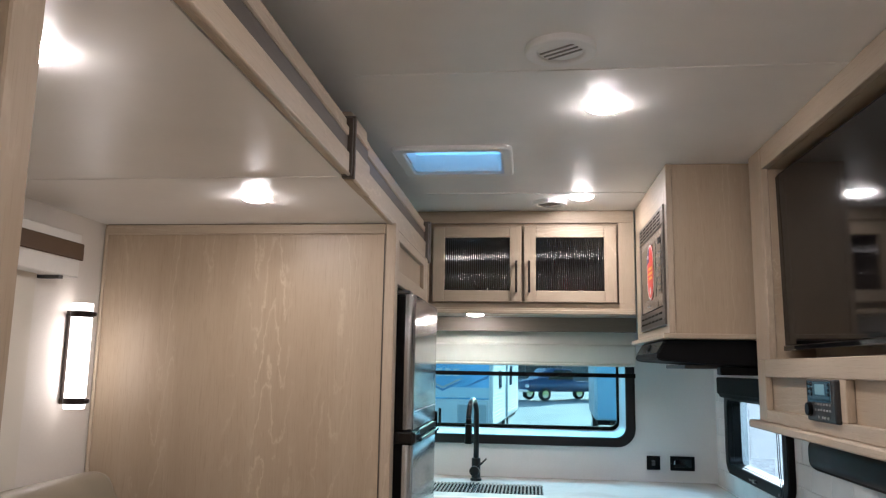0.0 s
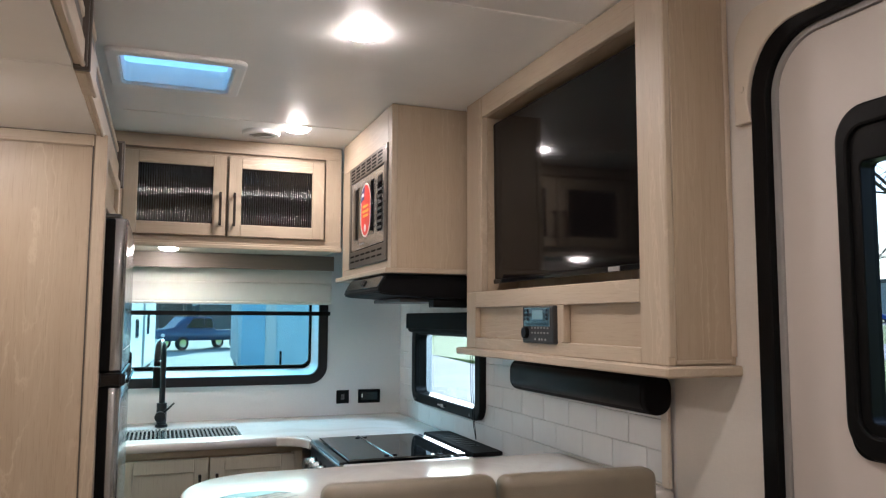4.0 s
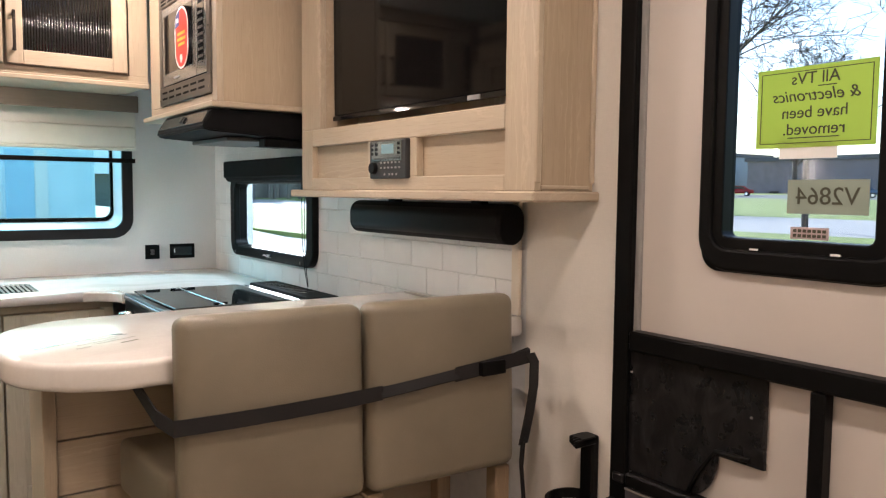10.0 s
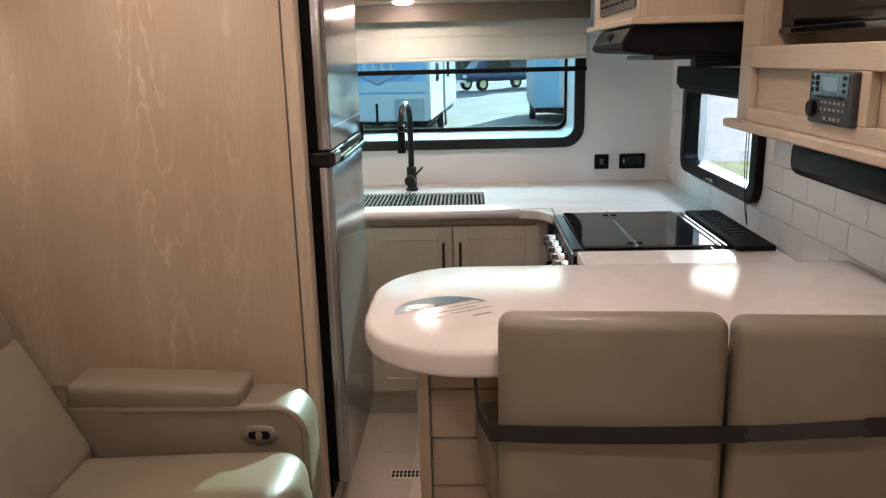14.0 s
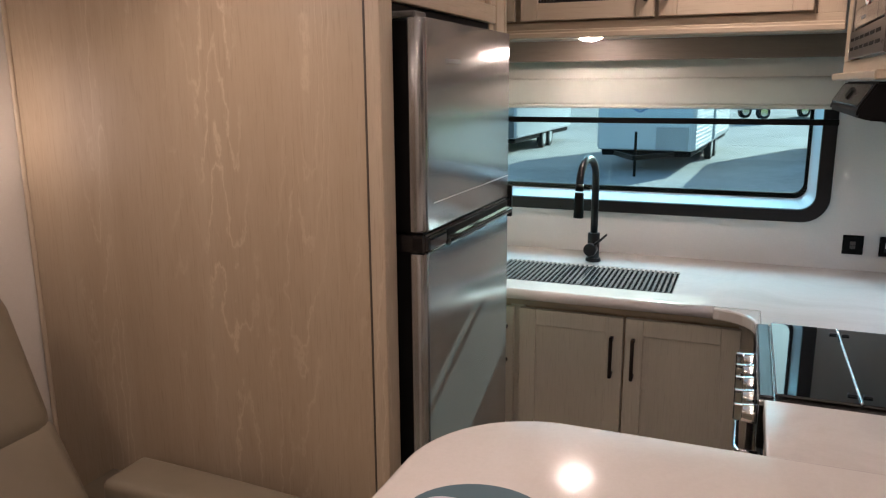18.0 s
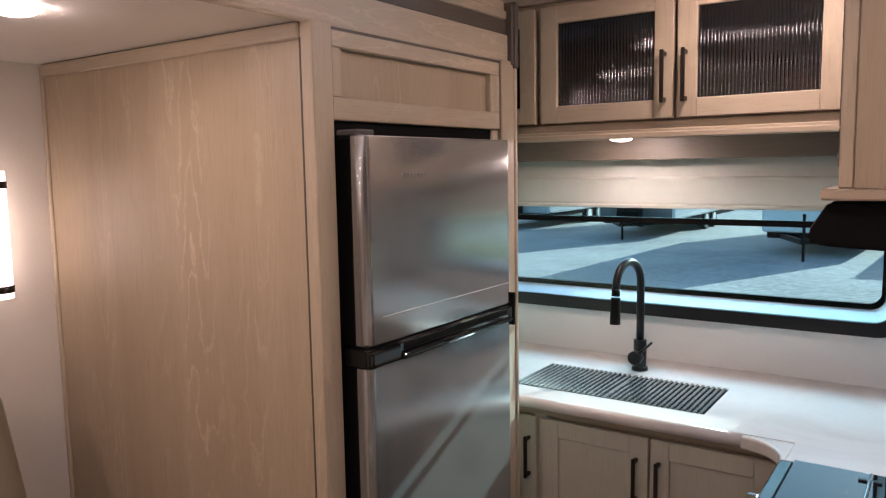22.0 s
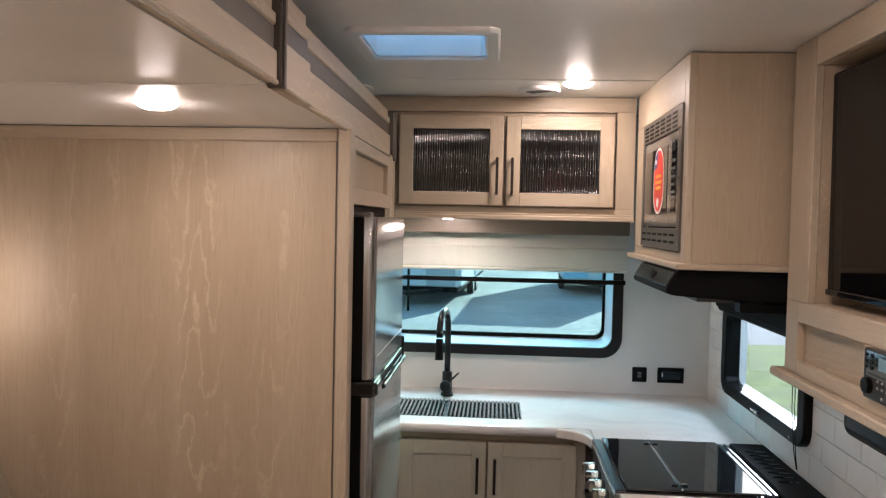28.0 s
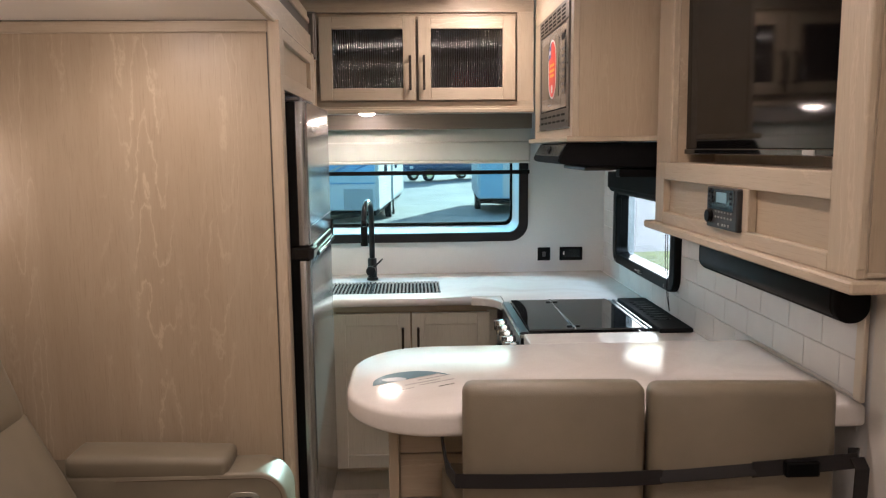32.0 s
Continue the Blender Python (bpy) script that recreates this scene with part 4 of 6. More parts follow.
fa = thing("faucet", (0.27, 3.828, CT), "matte black gooseneck pull-down kitchen faucet", "faucet", move=(-0.006, -0.098, 0))
part("base", merge(cyl((0.27, 3.828, CT), (0.27, 3.828, CT + 0.012), 0.027, 0.025, 28, 0.002), cyl((0.27, 3.828, CT + 0.012), (0.27, 3.828, CT + 0.10), 0.0205, 0.0205, 28, 0.002)), BLACK_METAL, fa, "", True)
part("valve", cyl((0.264, 3.786, CT + 0.045), (0.266, 3.828, CT + 0.045), 0.022, 0.022, 24, 0.003), BLACK_METAL, fa, "", True)
part("lever", tube([(0.276, 3.80, CT + 0.060), (0.298, 3.80, CT + 0.080), (0.319, 3.80, CT + 0.101)], [0.005, 0.0042, 0.0035], 10), BLACK_METAL, fa, "", True)
_arc = [(0.27, 3.828, CT + 0.1 + 0.03 * k) for k in range(7)] + [(0.27 - 0.012 * (1 - math.cos(a)), 3.828 - 0.075 * (1 - math.cos(a)), CT + 0.285 + 0.075 * math.sin(a)) for a in [k * math.pi / 14 for k in range(1, 15)]]
part("spout", tube(_arc, 0.0125, 16), BLACK_METAL, fa, "", True)
part("spray_head", merge(cyl((0.246, 3.678, CT + 0.285), (0.246, 3.676, CT + 0.262), 0.0132), cyl((0.246, 3.676, CT + 0.258), (0.246, 3.672, CT + 0.175), 0.0145, 0.0165, 24, 0.002)), BLACK, fa, "black spray head", True)


def pull(x, y, z0, z1, parent, nx=0.0):
    return part("handle", merge(box(x - 0.005, x + 0.005, y - 0.030, y - 0.021, z0, z1, 0.002), box(x - 0.005, x + 0.005, y - 0.024, y, z0 + 0.004, z0 + 0.014, 0.001),
                                box(x - 0.005, x + 0.005, y - 0.024, y, z1 - 0.014, z1 - 0.004, 0.001)), BRONZE, parent, "dark bronze bar pull")


bc = thing("sink_cabinet", (0.3, 3.5, FLOOR), "oak base cabinet under the sink with shaker doors", "cabinet")
BY = 3.337
part("carcass", merge(box(-0.54, 0.79, BY + 0.018, BY + 0.03, 0.17, CT - 0.035, 0), box(-0.54, -0.52, BY + 0.03, EW, 0.17, CT - 0.035, 0), box(-0.54, 0.78, BY + 0.03, EW, 0.17, 0.185, 0)), WOOD, bc)
part("face_rail", box(-0.54, 0.79, BY, BY + 0.018, 0.846, CT - 0.036, 0.001), WOOD_PALE_X, bc)
part("face_rail", box(-0.54, 0.79, BY, BY + 0.018, 0.168, 0.20, 0.001), WOOD_PALE_X, bc)
part("face_stile", box(0.75, 0.79, BY, BY + 0.018, 0.2, 0.846, 0.001), WOOD_LOW, bc)
part("face_stile", box(0.088, 0.130, BY, BY + 0.018, 0.2, 0.846, 0.001), WOOD_LOW, bc)
part("toe_kick", box(-0.54, 0.79, BY + 0.07, BY + 0.08, FLOOR - 0.005, 0.17, 0), WOOD_LOW, bc)


def shaker(x0, x1, z0, z1, hx):
    y = BY - 0.019
    d = part("door", box(x0 + 0.05, x1 - 0.05, y + 0.010, y + 0.016, z0 + 0.05, z1 - 0.045, 0), WOOD_LOW, bc)
    for a, b in ((x0, x0 + 0.052), (x1 - 0.052, x1)):
        part("stile", box(a, b, y, y + 0.018, z0, z1, 0.002), WOOD_LOW, d)
    for a, b in ((z0, z0 + 0.055), (z1 - 0.05, z1)):
        part("rail", box(x0 + 0.052, x1 - 0.052, y, y + 0.018, a, b, 0.002), WOOD_LOW, d)
    pull(hx, y, 0.660, 0.787, d)


shaker(0.119, 0.435, 0.19, 0.841, 0.404)
shaker(0.441, 0.757, 0.19, 0.841, 0.466)
shaker(-0.22, 0.100, 0.19, 0.841, 0.078)

rc = thing("range_cabinet", (1.1, 2.5, FLOOR), "oak cabinet side beside the range", "cabinet")
part("front_panel", box(0.806, 0.82, 2.27, 2.664, FLOOR, CT - 0.036, 0.002), WOOD, rc)
part("side_panel", box(0.82, 1.345, 2.646, 2.664, FLOOR, CT - 0.036, 0), WOOD, rc)

rg = thing("range", (1.05, 2.92, FLOOR), "black glass-topped gas range with silver knobs", "range")
part("body", box(0.83, 1.335, 2.675, 3.165, FLOOR, 0.895, 0.003), BLACK, rg)
part("front_panel", merge(box(0.792, 0.83, 2.675, 3.165, 0.80, 0.893, 0.004), box(0.802, 0.83, 2.675, 3.165, 0.2, 0.79, 0.004)), BLACK, rg)
part("oven_window", box(0.7995, 0.804, 2.73, 3.11, 0.36, 0.68, 0.003), GLOSS_BLACK, rg)
part("steel_rim", box(0.788, 1.337, 2.670, 3.170, 0.893, 0.907, 0.003), STEEL, rg, "stainless rim")
part("front_strip", box(0.790, 0.818, 2.676, 3.162, 0.905, 0.914, 0.003), BLACK_METAL, rg, "black front strip")
LID_GLASS = mat("lid_glass", (0.006, 0.007, 0.008), 0.03)
LID_GLASS.node_tree.nodes["Principled BSDF"].inputs["IOR"].default_value = 1.75
for x0, x1 in ((0.821, 0.968), (0.972, 1.190)):
    part("glass_lid", box(x0, x1, 2.680, 3.158, 0.914, 0.920, 0.0015), LID_GLASS, rg, "folding black glass lid")
for y in (2.72, 3.11):
    for x in (0.957, 0.984):
        part("hinge", box(x - 0.008, x + 0.008, y - 0.006, y + 0.006, 0.920, 0.924, 0.001), BLACK_METAL, rg)
part("lid_joint", cyl((0.970, 2.685, 0.920), (0.970, 3.153, 0.920), 0.0035, seg=10), CHROME, rg)
part("rear_rail", merge(box(1.194, 1.206, 2.68, 3.15, 0.907, 0.918, 0.002), box(1.212, 1.222, 2.68, 3.15, 0.907, 0.918, 0.002)), BLACK_METAL, rg, "black rails behind the lid")
part("rear_vent", box(1.228, 1.337, 2.632, 3.135, 0.912, 0.926, 0.003), BLACK_MATTE, rg, "black slotted rear vent")
for k in range(8):
    part("vent_slot", box(1.250, 1.310, 2.76 + 0.04 * k, 2.768 + 0.04 * k, 0.9255, 0.9272, 0), GLOSS_BLACK, rg)
for k, y in enumerate((2.735, 2.815, 2.895, 2.975, 3.055)):
    kn = part("knob", cyl((0.792, y, 0.848), (0.762, y, 0.848), 0.021, 0.018, 24, 0.002), CHROME, rg, "silver control knob", True)
    part("grip", box(0.746, 0.766, y - 0.004, y + 0.004, 0.83, 0.866, 0.002), CHROME, kn)
part("oven_handle", tube([(0.798, 2.73, 0.762), (0.76, 2.74, 0.757), (0.755, 2.77, 0.755), (0.755, 3.07, 0.755), (0.76, 3.1, 0.757), (0.798, 3.11, 0.762)], 0.007, 12), CHROME, rg, "", True)

# ---- peninsula ----
PT = 0.98
pen = thing("peninsula_counter", (0.9, 2.1, 0.92), "cream solid-surface breakfast bar with a rounded end", "countertop")
_py0, _py1, _px = 1.757, 2.284, 0.300
_o = [(WX - 0.001, _py0), (WX - 0.001, _py1)]
_r1, _r2 = 0.20, 0.2
_o += [(_px + _r2 - _r2 * math.sin(a), _py1 - _r2 + _r2 * math.cos(a)) for a in [k * math.pi / 24 for k in range(13)]]
_o += [(_px + _r1 - _r1 * math.cos(a), _py0 + _r1 - _r1 * math.sin(a)) for a in [k * math.pi / 24 for k in range(13)]]
part("slab", plate(_o, PT - 0.05, PT, 0.012, 4), COUNTER, pen, "", True).data.set_sharp_from_angle(angle=radians(40))
part("wall_joint", box(WX - 0.006, WX - 0.0015, _py0 + 0.02, _py1 - 0.02, PT - 0.001, PT + 0.004, 0.001), CAULK, pen, "thin bead of sealant along the wall")
pb = thing("breakfast_bar_wall", (0.95, 2.25, FLOOR), "shiplap-clad half wall under the breakfast bar", "half wall")
part("post", box(0.384, 0.409, 2.080, 2.262, FLOOR, PT - 0.051, 0.002), WOOD_PALE, pb)
part("core", box(0.409, 1.355, 2.105, 2.262, FLOOR, PT - 0.051, 0), WOOD_X, pb)
for k in range(8):
    z0 = 0.069 + 0.1152 * k
    part("plank", box(0.410, 1.354, 2.093, 2.107, max(z0 + 0.0015, FLOOR), min(z0 + 0.1137, PT - 0.052), 0.002), WOOD_PALE_X, pb)
part("brace", box(0.57, 0.60, 1.82, 2.093, PT - 0.075, PT - 0.051, 0.002), BLACK_METAL, pb)
dec = thing("countertop_sticker", (0.45, 1.96, PT), "printed oval clear sticker on the breakfast bar", "sticker")
_m = Matrix.Translation((0.452, 1.965, PT + 0.0005)) @ pose(0, 0, 0, 0, 0, 8)
part("half_disc", plate([(-0.097, -0.006)] + [(-0.096 * math.cos(a), 0.086 * math.sin(a)) for a in [k * math.pi / 20 for k in range(1, 18)]] + [(0.06, 0.055)], 0, 0.0004), mat("teal_print", (0.10, 0.16, 0.19), 0.15), dec, "dark teal printed arc", m=_m.copy())
part("oval_print", plate([(0.028 * math.cos(2 * math.pi * k / 24) - 0.045, 0.014 * math.sin(2 * math.pi * k / 24) + 0.03) for k in range(24)], 0.0004, 0.0007), mat("pale_print", (0.55, 0.58, 0.62), 0.2), dec, m=_m.copy())
for k, (x0, x1, y) in enumerate(((0.0, 0.085, 0.03), (0.012, 0.095, 0.012), (-0.03, 0.06, -0.006), (0.0, 0.088, -0.022), (0.03, 0.07, -0.052), (-0.05, -0.02, -0.03))):
    part("print_line", box(x0, x1, y - 0.0016, y + 0.0016, 0, 0.0004, 0), INK if k in (4,) else MID_GREY, dec, m=_m.copy() @ pose(0, 0, 0, 0, 0, 20))

# ---- bar stools ----
def cushion(w, d, h, r=0.025, seg=3, puff=0.006):
    bm = box(-w / 2, w / 2, -d / 2, d / 2, -h / 2, h / 2, r, seg)
    bmesh.ops.subdivide_edges(bm, edges=[e for e in bm.edges if e.calc_length() > 0.12], cuts=4, use_grid_fill=True)
    for v in bm.verts:
        fx, fz = 1 - (2 * v.co.x / w) ** 2, 1 - (2 * v.co.z / h) ** 2
        v.co.y += puff * max(0, fx) * max(0, fz) * (1 if v.co.y > 0 else -1)
    return bm


stool = thing("bar_stool", (0.79, 1.93, FLOOR), "taupe leatherette bar stool with oak legs", "stool", "stools at the breakfast bar")
part("backrest", cushion(0.350, 0.064, 0.374, 0.022, 4, 0.004), LEATHER, stool, "", True, Matrix.Translation((0.79, 1.815, 0.866)) @ pose(0, 0, 0, -2, 0, 0))
part("seat", plate([(0.606, 1.825), (0.974, 1.825), (0.945, 2.095), (0.567, 2.095)], 0.664, 0.775, 0.016, 3), LEATHER, stool, "", True)
for sx in (-1, 1):
    part("seam", tube([(0.79 + sx * 0.158, 1.780 + 0.012 * k / 8, 0.700 + 0.335 * k / 8) for k in range(9)], 0.0016, 6), STITCH, stool)
    part("leg", merge(box(0.79 + sx * 0.156 - 0.019, 0.79 + sx * 0.156 + 0.019, 1.80, 1.838, FLOOR, 0.672, 0.003)), WOOD_LEG, stool)
    part("leg", merge(box(0.79 + sx * 0.156 - 0.019, 0.79 + sx * 0.156 + 0.019, 2.04, 2.078, FLOOR, 0.672, 0.003)), WOOD_LEG, stool)
    part("stretcher", box(0.79 + sx * 0.156 - 0.009, 0.79 + sx * 0.156 + 0.009, 1.83, 2.05, 0.28, 0.32, 0.002), WOOD_LEG, stool)
part("footrest", box(0.79 - 0.15, 0.79 + 0.15, 2.045, 2.07, 0.23, 0.27, 0.002), WOOD_LEG, stool)
stool.matrix_basis = pose(0.722, 1.835, FLOOR, 0, 0, -3)
copy_thing(stool, pose(1.078, 1.803, FLOOR, 0, 0, -4))
strap = thing("tie_strap", (1.0, 1.76, 0.78), "black webbing strap tying the two stools together", "strap", move=(-0.078, -0.084, 0.022))
_s = [(0.578, 2.05, 0.93), (0.582, 1.90, 0.89), (0.588, 1.815, 0.862), (0.603, 1.768, 0.852), (0.70, 1.760, 0.852), (0.80, 1.752, 0.854), (0.90, 1.746, 0.857), (0.99, 1.740, 0.862)]
part("webbing", ribbon(_s, (0, 0, 1), 0.028, 0.003), WEB, strap)
part("webbing", ribbon([(0.985, 1.7405, 0.8615), (1.04, 1.736, 0.866), (1.10, 1.731, 0.872), (1.16, 1.726, 0.878)], (0, 0.75, 0.66), 0.024, 0.003), WEB, strap, "twisted stretch of webbing")
part("webbing", ribbon([(1.155, 1.7265, 0.8775), (1.20, 1.722, 0.882), (1.25, 1.716, 0.888), (1.30, 1.712, 0.893), (1.345, 1.713, 0.896), (1.372, 1.75, 0.89), (1.382, 1.80, 0.87)], (0, 0, 1), 0.03, 0.003), WEB, strap)
part("tail", ribbon([(1.345, 1.712, 0.902), (1.353, 1.706, 0.882), (1.352, 1.706, 0.83), (1.343, 1.708, 0.77), (1.328, 1.710, 0.705)], (1, 0.15, 0), 0.029, 0.003), WEB, strap, "hanging strap end")
part("tail", ribbon([(1.328, 1.710, 0.712), (1.325, 1.712, 0.66), (1.337, 1.716, 0.58), (1.341, 1.72, 0.48), (1.335, 1.72, 0.36), (1.345, 1.72, 0.2)], (0.45, 0.9, 0), 0.026, 0.003), WEB, strap, "hanging strap end")
part("buckle", box(1.21, 1.275, 1.706, 1.726, 0.868, 0.898, 0.004, 2), BLACK, strap, m=None)

# ---- end window, blind ----
BLIND = plain("blind_cloth", (0.62, 0.62, 0.57), 0.85, 0.03, 20, 0.3, 700)
_n, _l, _b = nodes_of(BLIND)
_tl, _mx = _n.new("ShaderNodeBsdfTranslucent"), _n.new("ShaderNodeMixShader")
_tl.inputs["Color"].default_value = (0.80, 0.77, 0.70, 1)
_mx.inputs["Fac"].default_value = 0.2
_l.new(_b.outputs["BSDF"], _mx.inputs[1]), _l.new(_tl.outputs["BSDF"], _mx.inputs[2])
_l.new(_mx.outputs["Shader"], _n["Material Output"].inputs["Surface"])
win = thing("window_1", (0.3, EW, 1.1), "wide black-framed window with tinted glass over the sink", "window", kind=S)
_cx, _cz, _w, _h = (-0.46 + 0.997) / 2, (1.060 + 1.62) / 2, 1.457, 0.560
_cut = 0.044
part("window_frame", ring_plate(round_outline(_w, _h, 0.085, 8), round_outline(_w - 2 * _cut, _h - 2 * _cut, 0.05, 8), 0, 0.016, 0.004), BLACK_METAL, win, "black rounded inner frame", m=facing("-y", _cx, _cz, EW))
# the sill's pale blue base colour carries the sky's sheen
part("reveal", splay(round_outline(_w - 2 * _cut + 0.004, _h - 2 * _cut + 0.004, 0.052, 8), round_outline(_w - 0.135, _h - 0.142, 0.040, 8), -0.048, 0.004), plain("sky_sheen_sill", (0.44, 0.52, 0.60), 0.3, 0.04, 10, 0.02, 200), win, "satin sill sloping down to the frame, sky sheen painted pale blue", m=facing("-y", _cx, _cz, EW))
part("outer_frame", ring_plate(round_outline(_w - 0.06, _h - 0.06, 0.07, 8), round_outline(_w - 0.157, _h - 0.176, 0.035, 8), -0.066, -0.050), BLACK, win, m=facing("-y", _cx, _cz, EW))
part("cross_bar", box(-0.44, 0.992, 3.800, 3.812, 1.380, 1.399, 0.002), BLACK, win, "black cross bar")
part("pane", box(-0.40, 0.93, EW + 0.048, EW + 0.052, 1.12, 1.56, 0), TINT, win, "blue-tinted pane")
bl = thing("roman_blind", (0.3, 3.85, 1.42), "cream fabric blind drawn up over the sink window", "blind")
part("upper_fold", box(-0.5, 0.994, 3.796, 3.801, 1.52, 1.645, 0.003, 2), BLIND, bl)
part("lower_fold", box(-0.5, 0.994, 3.784, 3.808, 1.440, 1.530, 0.010, 3), BLIND, bl)
part("bottom_bar", box(-0.5, 0.992, 3.780, 3.808, 1.430, 1.443, 0.004), BLIND, bl)

# ---- galley side window ----
sw = thing("window_2", (1.41, 3.3, 1.0), "small black-framed window beside the range", "window", kind=S)
_cy, _cz, _w, _h = 1.440, 1.168, 0.80, 0.345
_M = WALL_M @ facing("-x", _cy, _cz, 0.0)
part("window_frame", ring_plate(round_outline(_w, _h, 0.06, 8), round_outline(_w - 0.11, _h - 0.085, 0.03, 8), 0, 0.024, 0.006), BLACK, sw, "black rounded frame", m=_M)
part("reveal", ring_plate(round_outline(_w - 0.085, _h - 0.06, 0.035, 8), round_outline(_w - 0.113, _h - 0.088, 0.028, 8), -0.030, 0.002), BLACK, sw, m=_M)
part("pane", plate(round_outline(_w - 0.1, _h - 0.08, 0.03, 6), -0.026, -0.022), TINT_SIDE, sw, "clear pane", m=_M)
part("latch", merge(box(-0.016, 0.016, -0.006, 0.006, 0.024, 0.036, 0.002), box(-0.05, -0.01, -0.003, 0.004, 0.03, 0.036, 0.001)), CHROME, sw, "small silver latch", m=_M @ Matrix.Translation((0.034, -0.151, 0)))
for x in (-0.34, 0.0, 0.3):
    part("screw", cyl((x, -0.158, 0.024), (x, -0.158, 0.026), 0.006, seg=10), GREY, sw, m=_M)
va = thing("window_valance", (1.38, 3.3, 1.33), "black box valance over the small window", "valance")
part("board", box(-0.047, -0.002, 1.03, 1.855, 1.322, 1.392, 0.004), BLACK_MATTE, va, m=WALL_M)
part("shade_roll", cyl((-0.026, 1.045, 1.322), (-0.026, 1.84, 1.322), 0.016), BLACK_MATTE, va, m=WALL_M)
for dy in (0.0, 0.02):
    part("cord", tube([(1.322, 2.86 + dy, 1.33), (1.324, 2.862 + dy, 1.1), (1.332, 2.865 + dy * 0.6, 0.98), (1.34, 2.87 + dy * 0.2, 0.93)], 0.0014, 6), BLACK_MATTE, va, "thin dark cord")

# ---- trim where the tile ends ----
tagged(part("tile_trim", box(WX - 0.012, WX - 0.001, 1.760, 1.787, PT, 1.2515, 0.002), BEIGE), "beige corner trim strip beside the tiles", "trim", kind=S)

SMUDGED = plain("smoked_plastic", (0.008, 0.008, 0.009), 0.28, 0.5, 25, 0.1, 150, 0.0, 0.3)
_n, _l, _b = nodes_of(SMUDGED)
_sm = noise_of(SMUDGED, coords(SMUDGED, (1, 1, 0.5)), 22, 5, 0.7, 1.2)
_l.new(ramp_of(SMUDGED, _sm, [(0.45, (0.006, 0.006, 0.0065)), (0.62, (0.016, 0.016, 0.017)), (0.72, (0.04, 0.04, 0.042))]), _b.inputs["Base Color"])
# ---- entry door ----
dr = thing("door_1", (1.48, 1.19, FLOOR), "grey entry door with black frame and tall window, closed", "door", kind=S, move=(-0.11, -0.092, 0.012))
DXF = 1.462
OD0, OD1 = DY0 + 0.092, DY1 + 0.092
_DW, _DH = OD1 - OD0, DZ1 - FLOOR
_Md = facing("-x", (OD0 + OD1) / 2, FLOOR + _DH / 2, 0)
part("door_frame", ring_plate(round_outline(_DW + 0.03, _DH + 0.03, 0.15, 10, (1, 1, 1, 1)), round_outline(_DW - 0.05, _DH - 0.05, 0.115, 10), -0.06, 0.012, 0.004), BLACK, dr, "black aluminium door frame with rounded top", m=Matrix.Translation((1.47, 0, 0)) @ _Md)
part("leaf_edge", ring_plate(round_outline(_DW - 0.046, _DH - 0.046, 0.113, 10), round_outline(_DW - 0.075, _DH - 0.075, 0.1, 10), -0.05, -0.004, 0.002), MID_GREY, dr, "", m=Matrix.Translation((1.47, 0, 0)) @ _Md)
# leaf skin with a hole for the window
_gy0, _gy1, _gz0, _gz1 = 1.030, 1.347, 1.168, 1.682
part("leaf", wall_with_hole(OD0 + 0.03, OD1 - 0.03, FLOOR, 1.90, _gy0, _gy1, _gz0, _gz1, 1.482, 1.515, "y"), DOORSKIN, dr, "smooth grey-beige door skin")
_Mw = facing("-x", (_gy0 + _gy1) / 2, (_gz0 + _gz1) / 2, 1.482)
part("window_frame", ring_plate(round_outline(0.370, 0.606, 0.062, 8), round_outline(0.318, 0.525, 0.035, 8), 0, 0.014, 0.006), BLACK, dr, "black moulded window surround", m=_Mw)
_Mp = Matrix.Translation((0, 0.009, -0.020)) @ _Mw
part("window_reveal", ring_plate(round_outline(0.345, 0.57, 0.036, 8), round_outline(0.262, 0.445, 0.012, 8), -0.03, 0.006, 0.003), BLACK, dr, m=_Mp)
part("pane", plate(round_outline(0.3, 0.49, 0.02, 6), -0.024, -0.020), CLEAR, dr, "clear pane", m=_Mp)
for y in (1.12, 1.26):
    part("drain_slot", box(1.468, 1.470, y - 0.008, y + 0.008, 1.163, 1.1665, 0), PAPER, dr, "small white slot in the window surround")
part("middle_rail", box(1.452, 1.484, OD0 + 0.02, OD1 - 0.03, 0.945, 0.985, 0.004), BLACK, dr)
part("lower_rail", box(1.452, 1.484, OD0 + 0.02, OD1 - 0.03, 0.665, 0.695, 0.004), BLACK, dr)
part("upright", box(1.454, 1.484, 1.118, 1.143, 0.695, 0.945, 0.003), BLACK, dr)
bm = plate([(1.225, 0.944), (1.540, 0.944), (1.540, 0.696), (1.372, 0.696)] + [(1.372 - 0.055 * math.sin(a), 0.696 + 0.088 * (1 - math.cos(a))) for a in [k * math.pi / 16 for k in range(1, 9)]] + [(1.225, 0.784)], 0, 0.010, 0.002)
part("screen_slider", bm, SMUDGED, dr, "black plastic sliding panel with smudges", m=Matrix(((0, 0, -1, 1.478), (1, 0, 0, 0), (0, 1, 0, 0), (0, 0, 0, 1))))
part("slider_rib", tube([(1.4665, 1.372, 0.70), (1.4665, 1.352, 0.745), (1.4665, 1.318, 0.792), (1.4665, 1.25, 0.796)], 0.005, 8), BLACK, dr, "moulded finger pull", True)
for y, z in ((1.515, 0.90), (1.25, 0.872)):
    part("rivet", cyl((1.4685, y, z), (1.466, y, z), 0.0025, seg=10), MID_GREY, dr)
part("hinge", box(1.44, 1.462, 1.535, 1.556, 0.585, 0.632, 0.003), BLACK, dr)
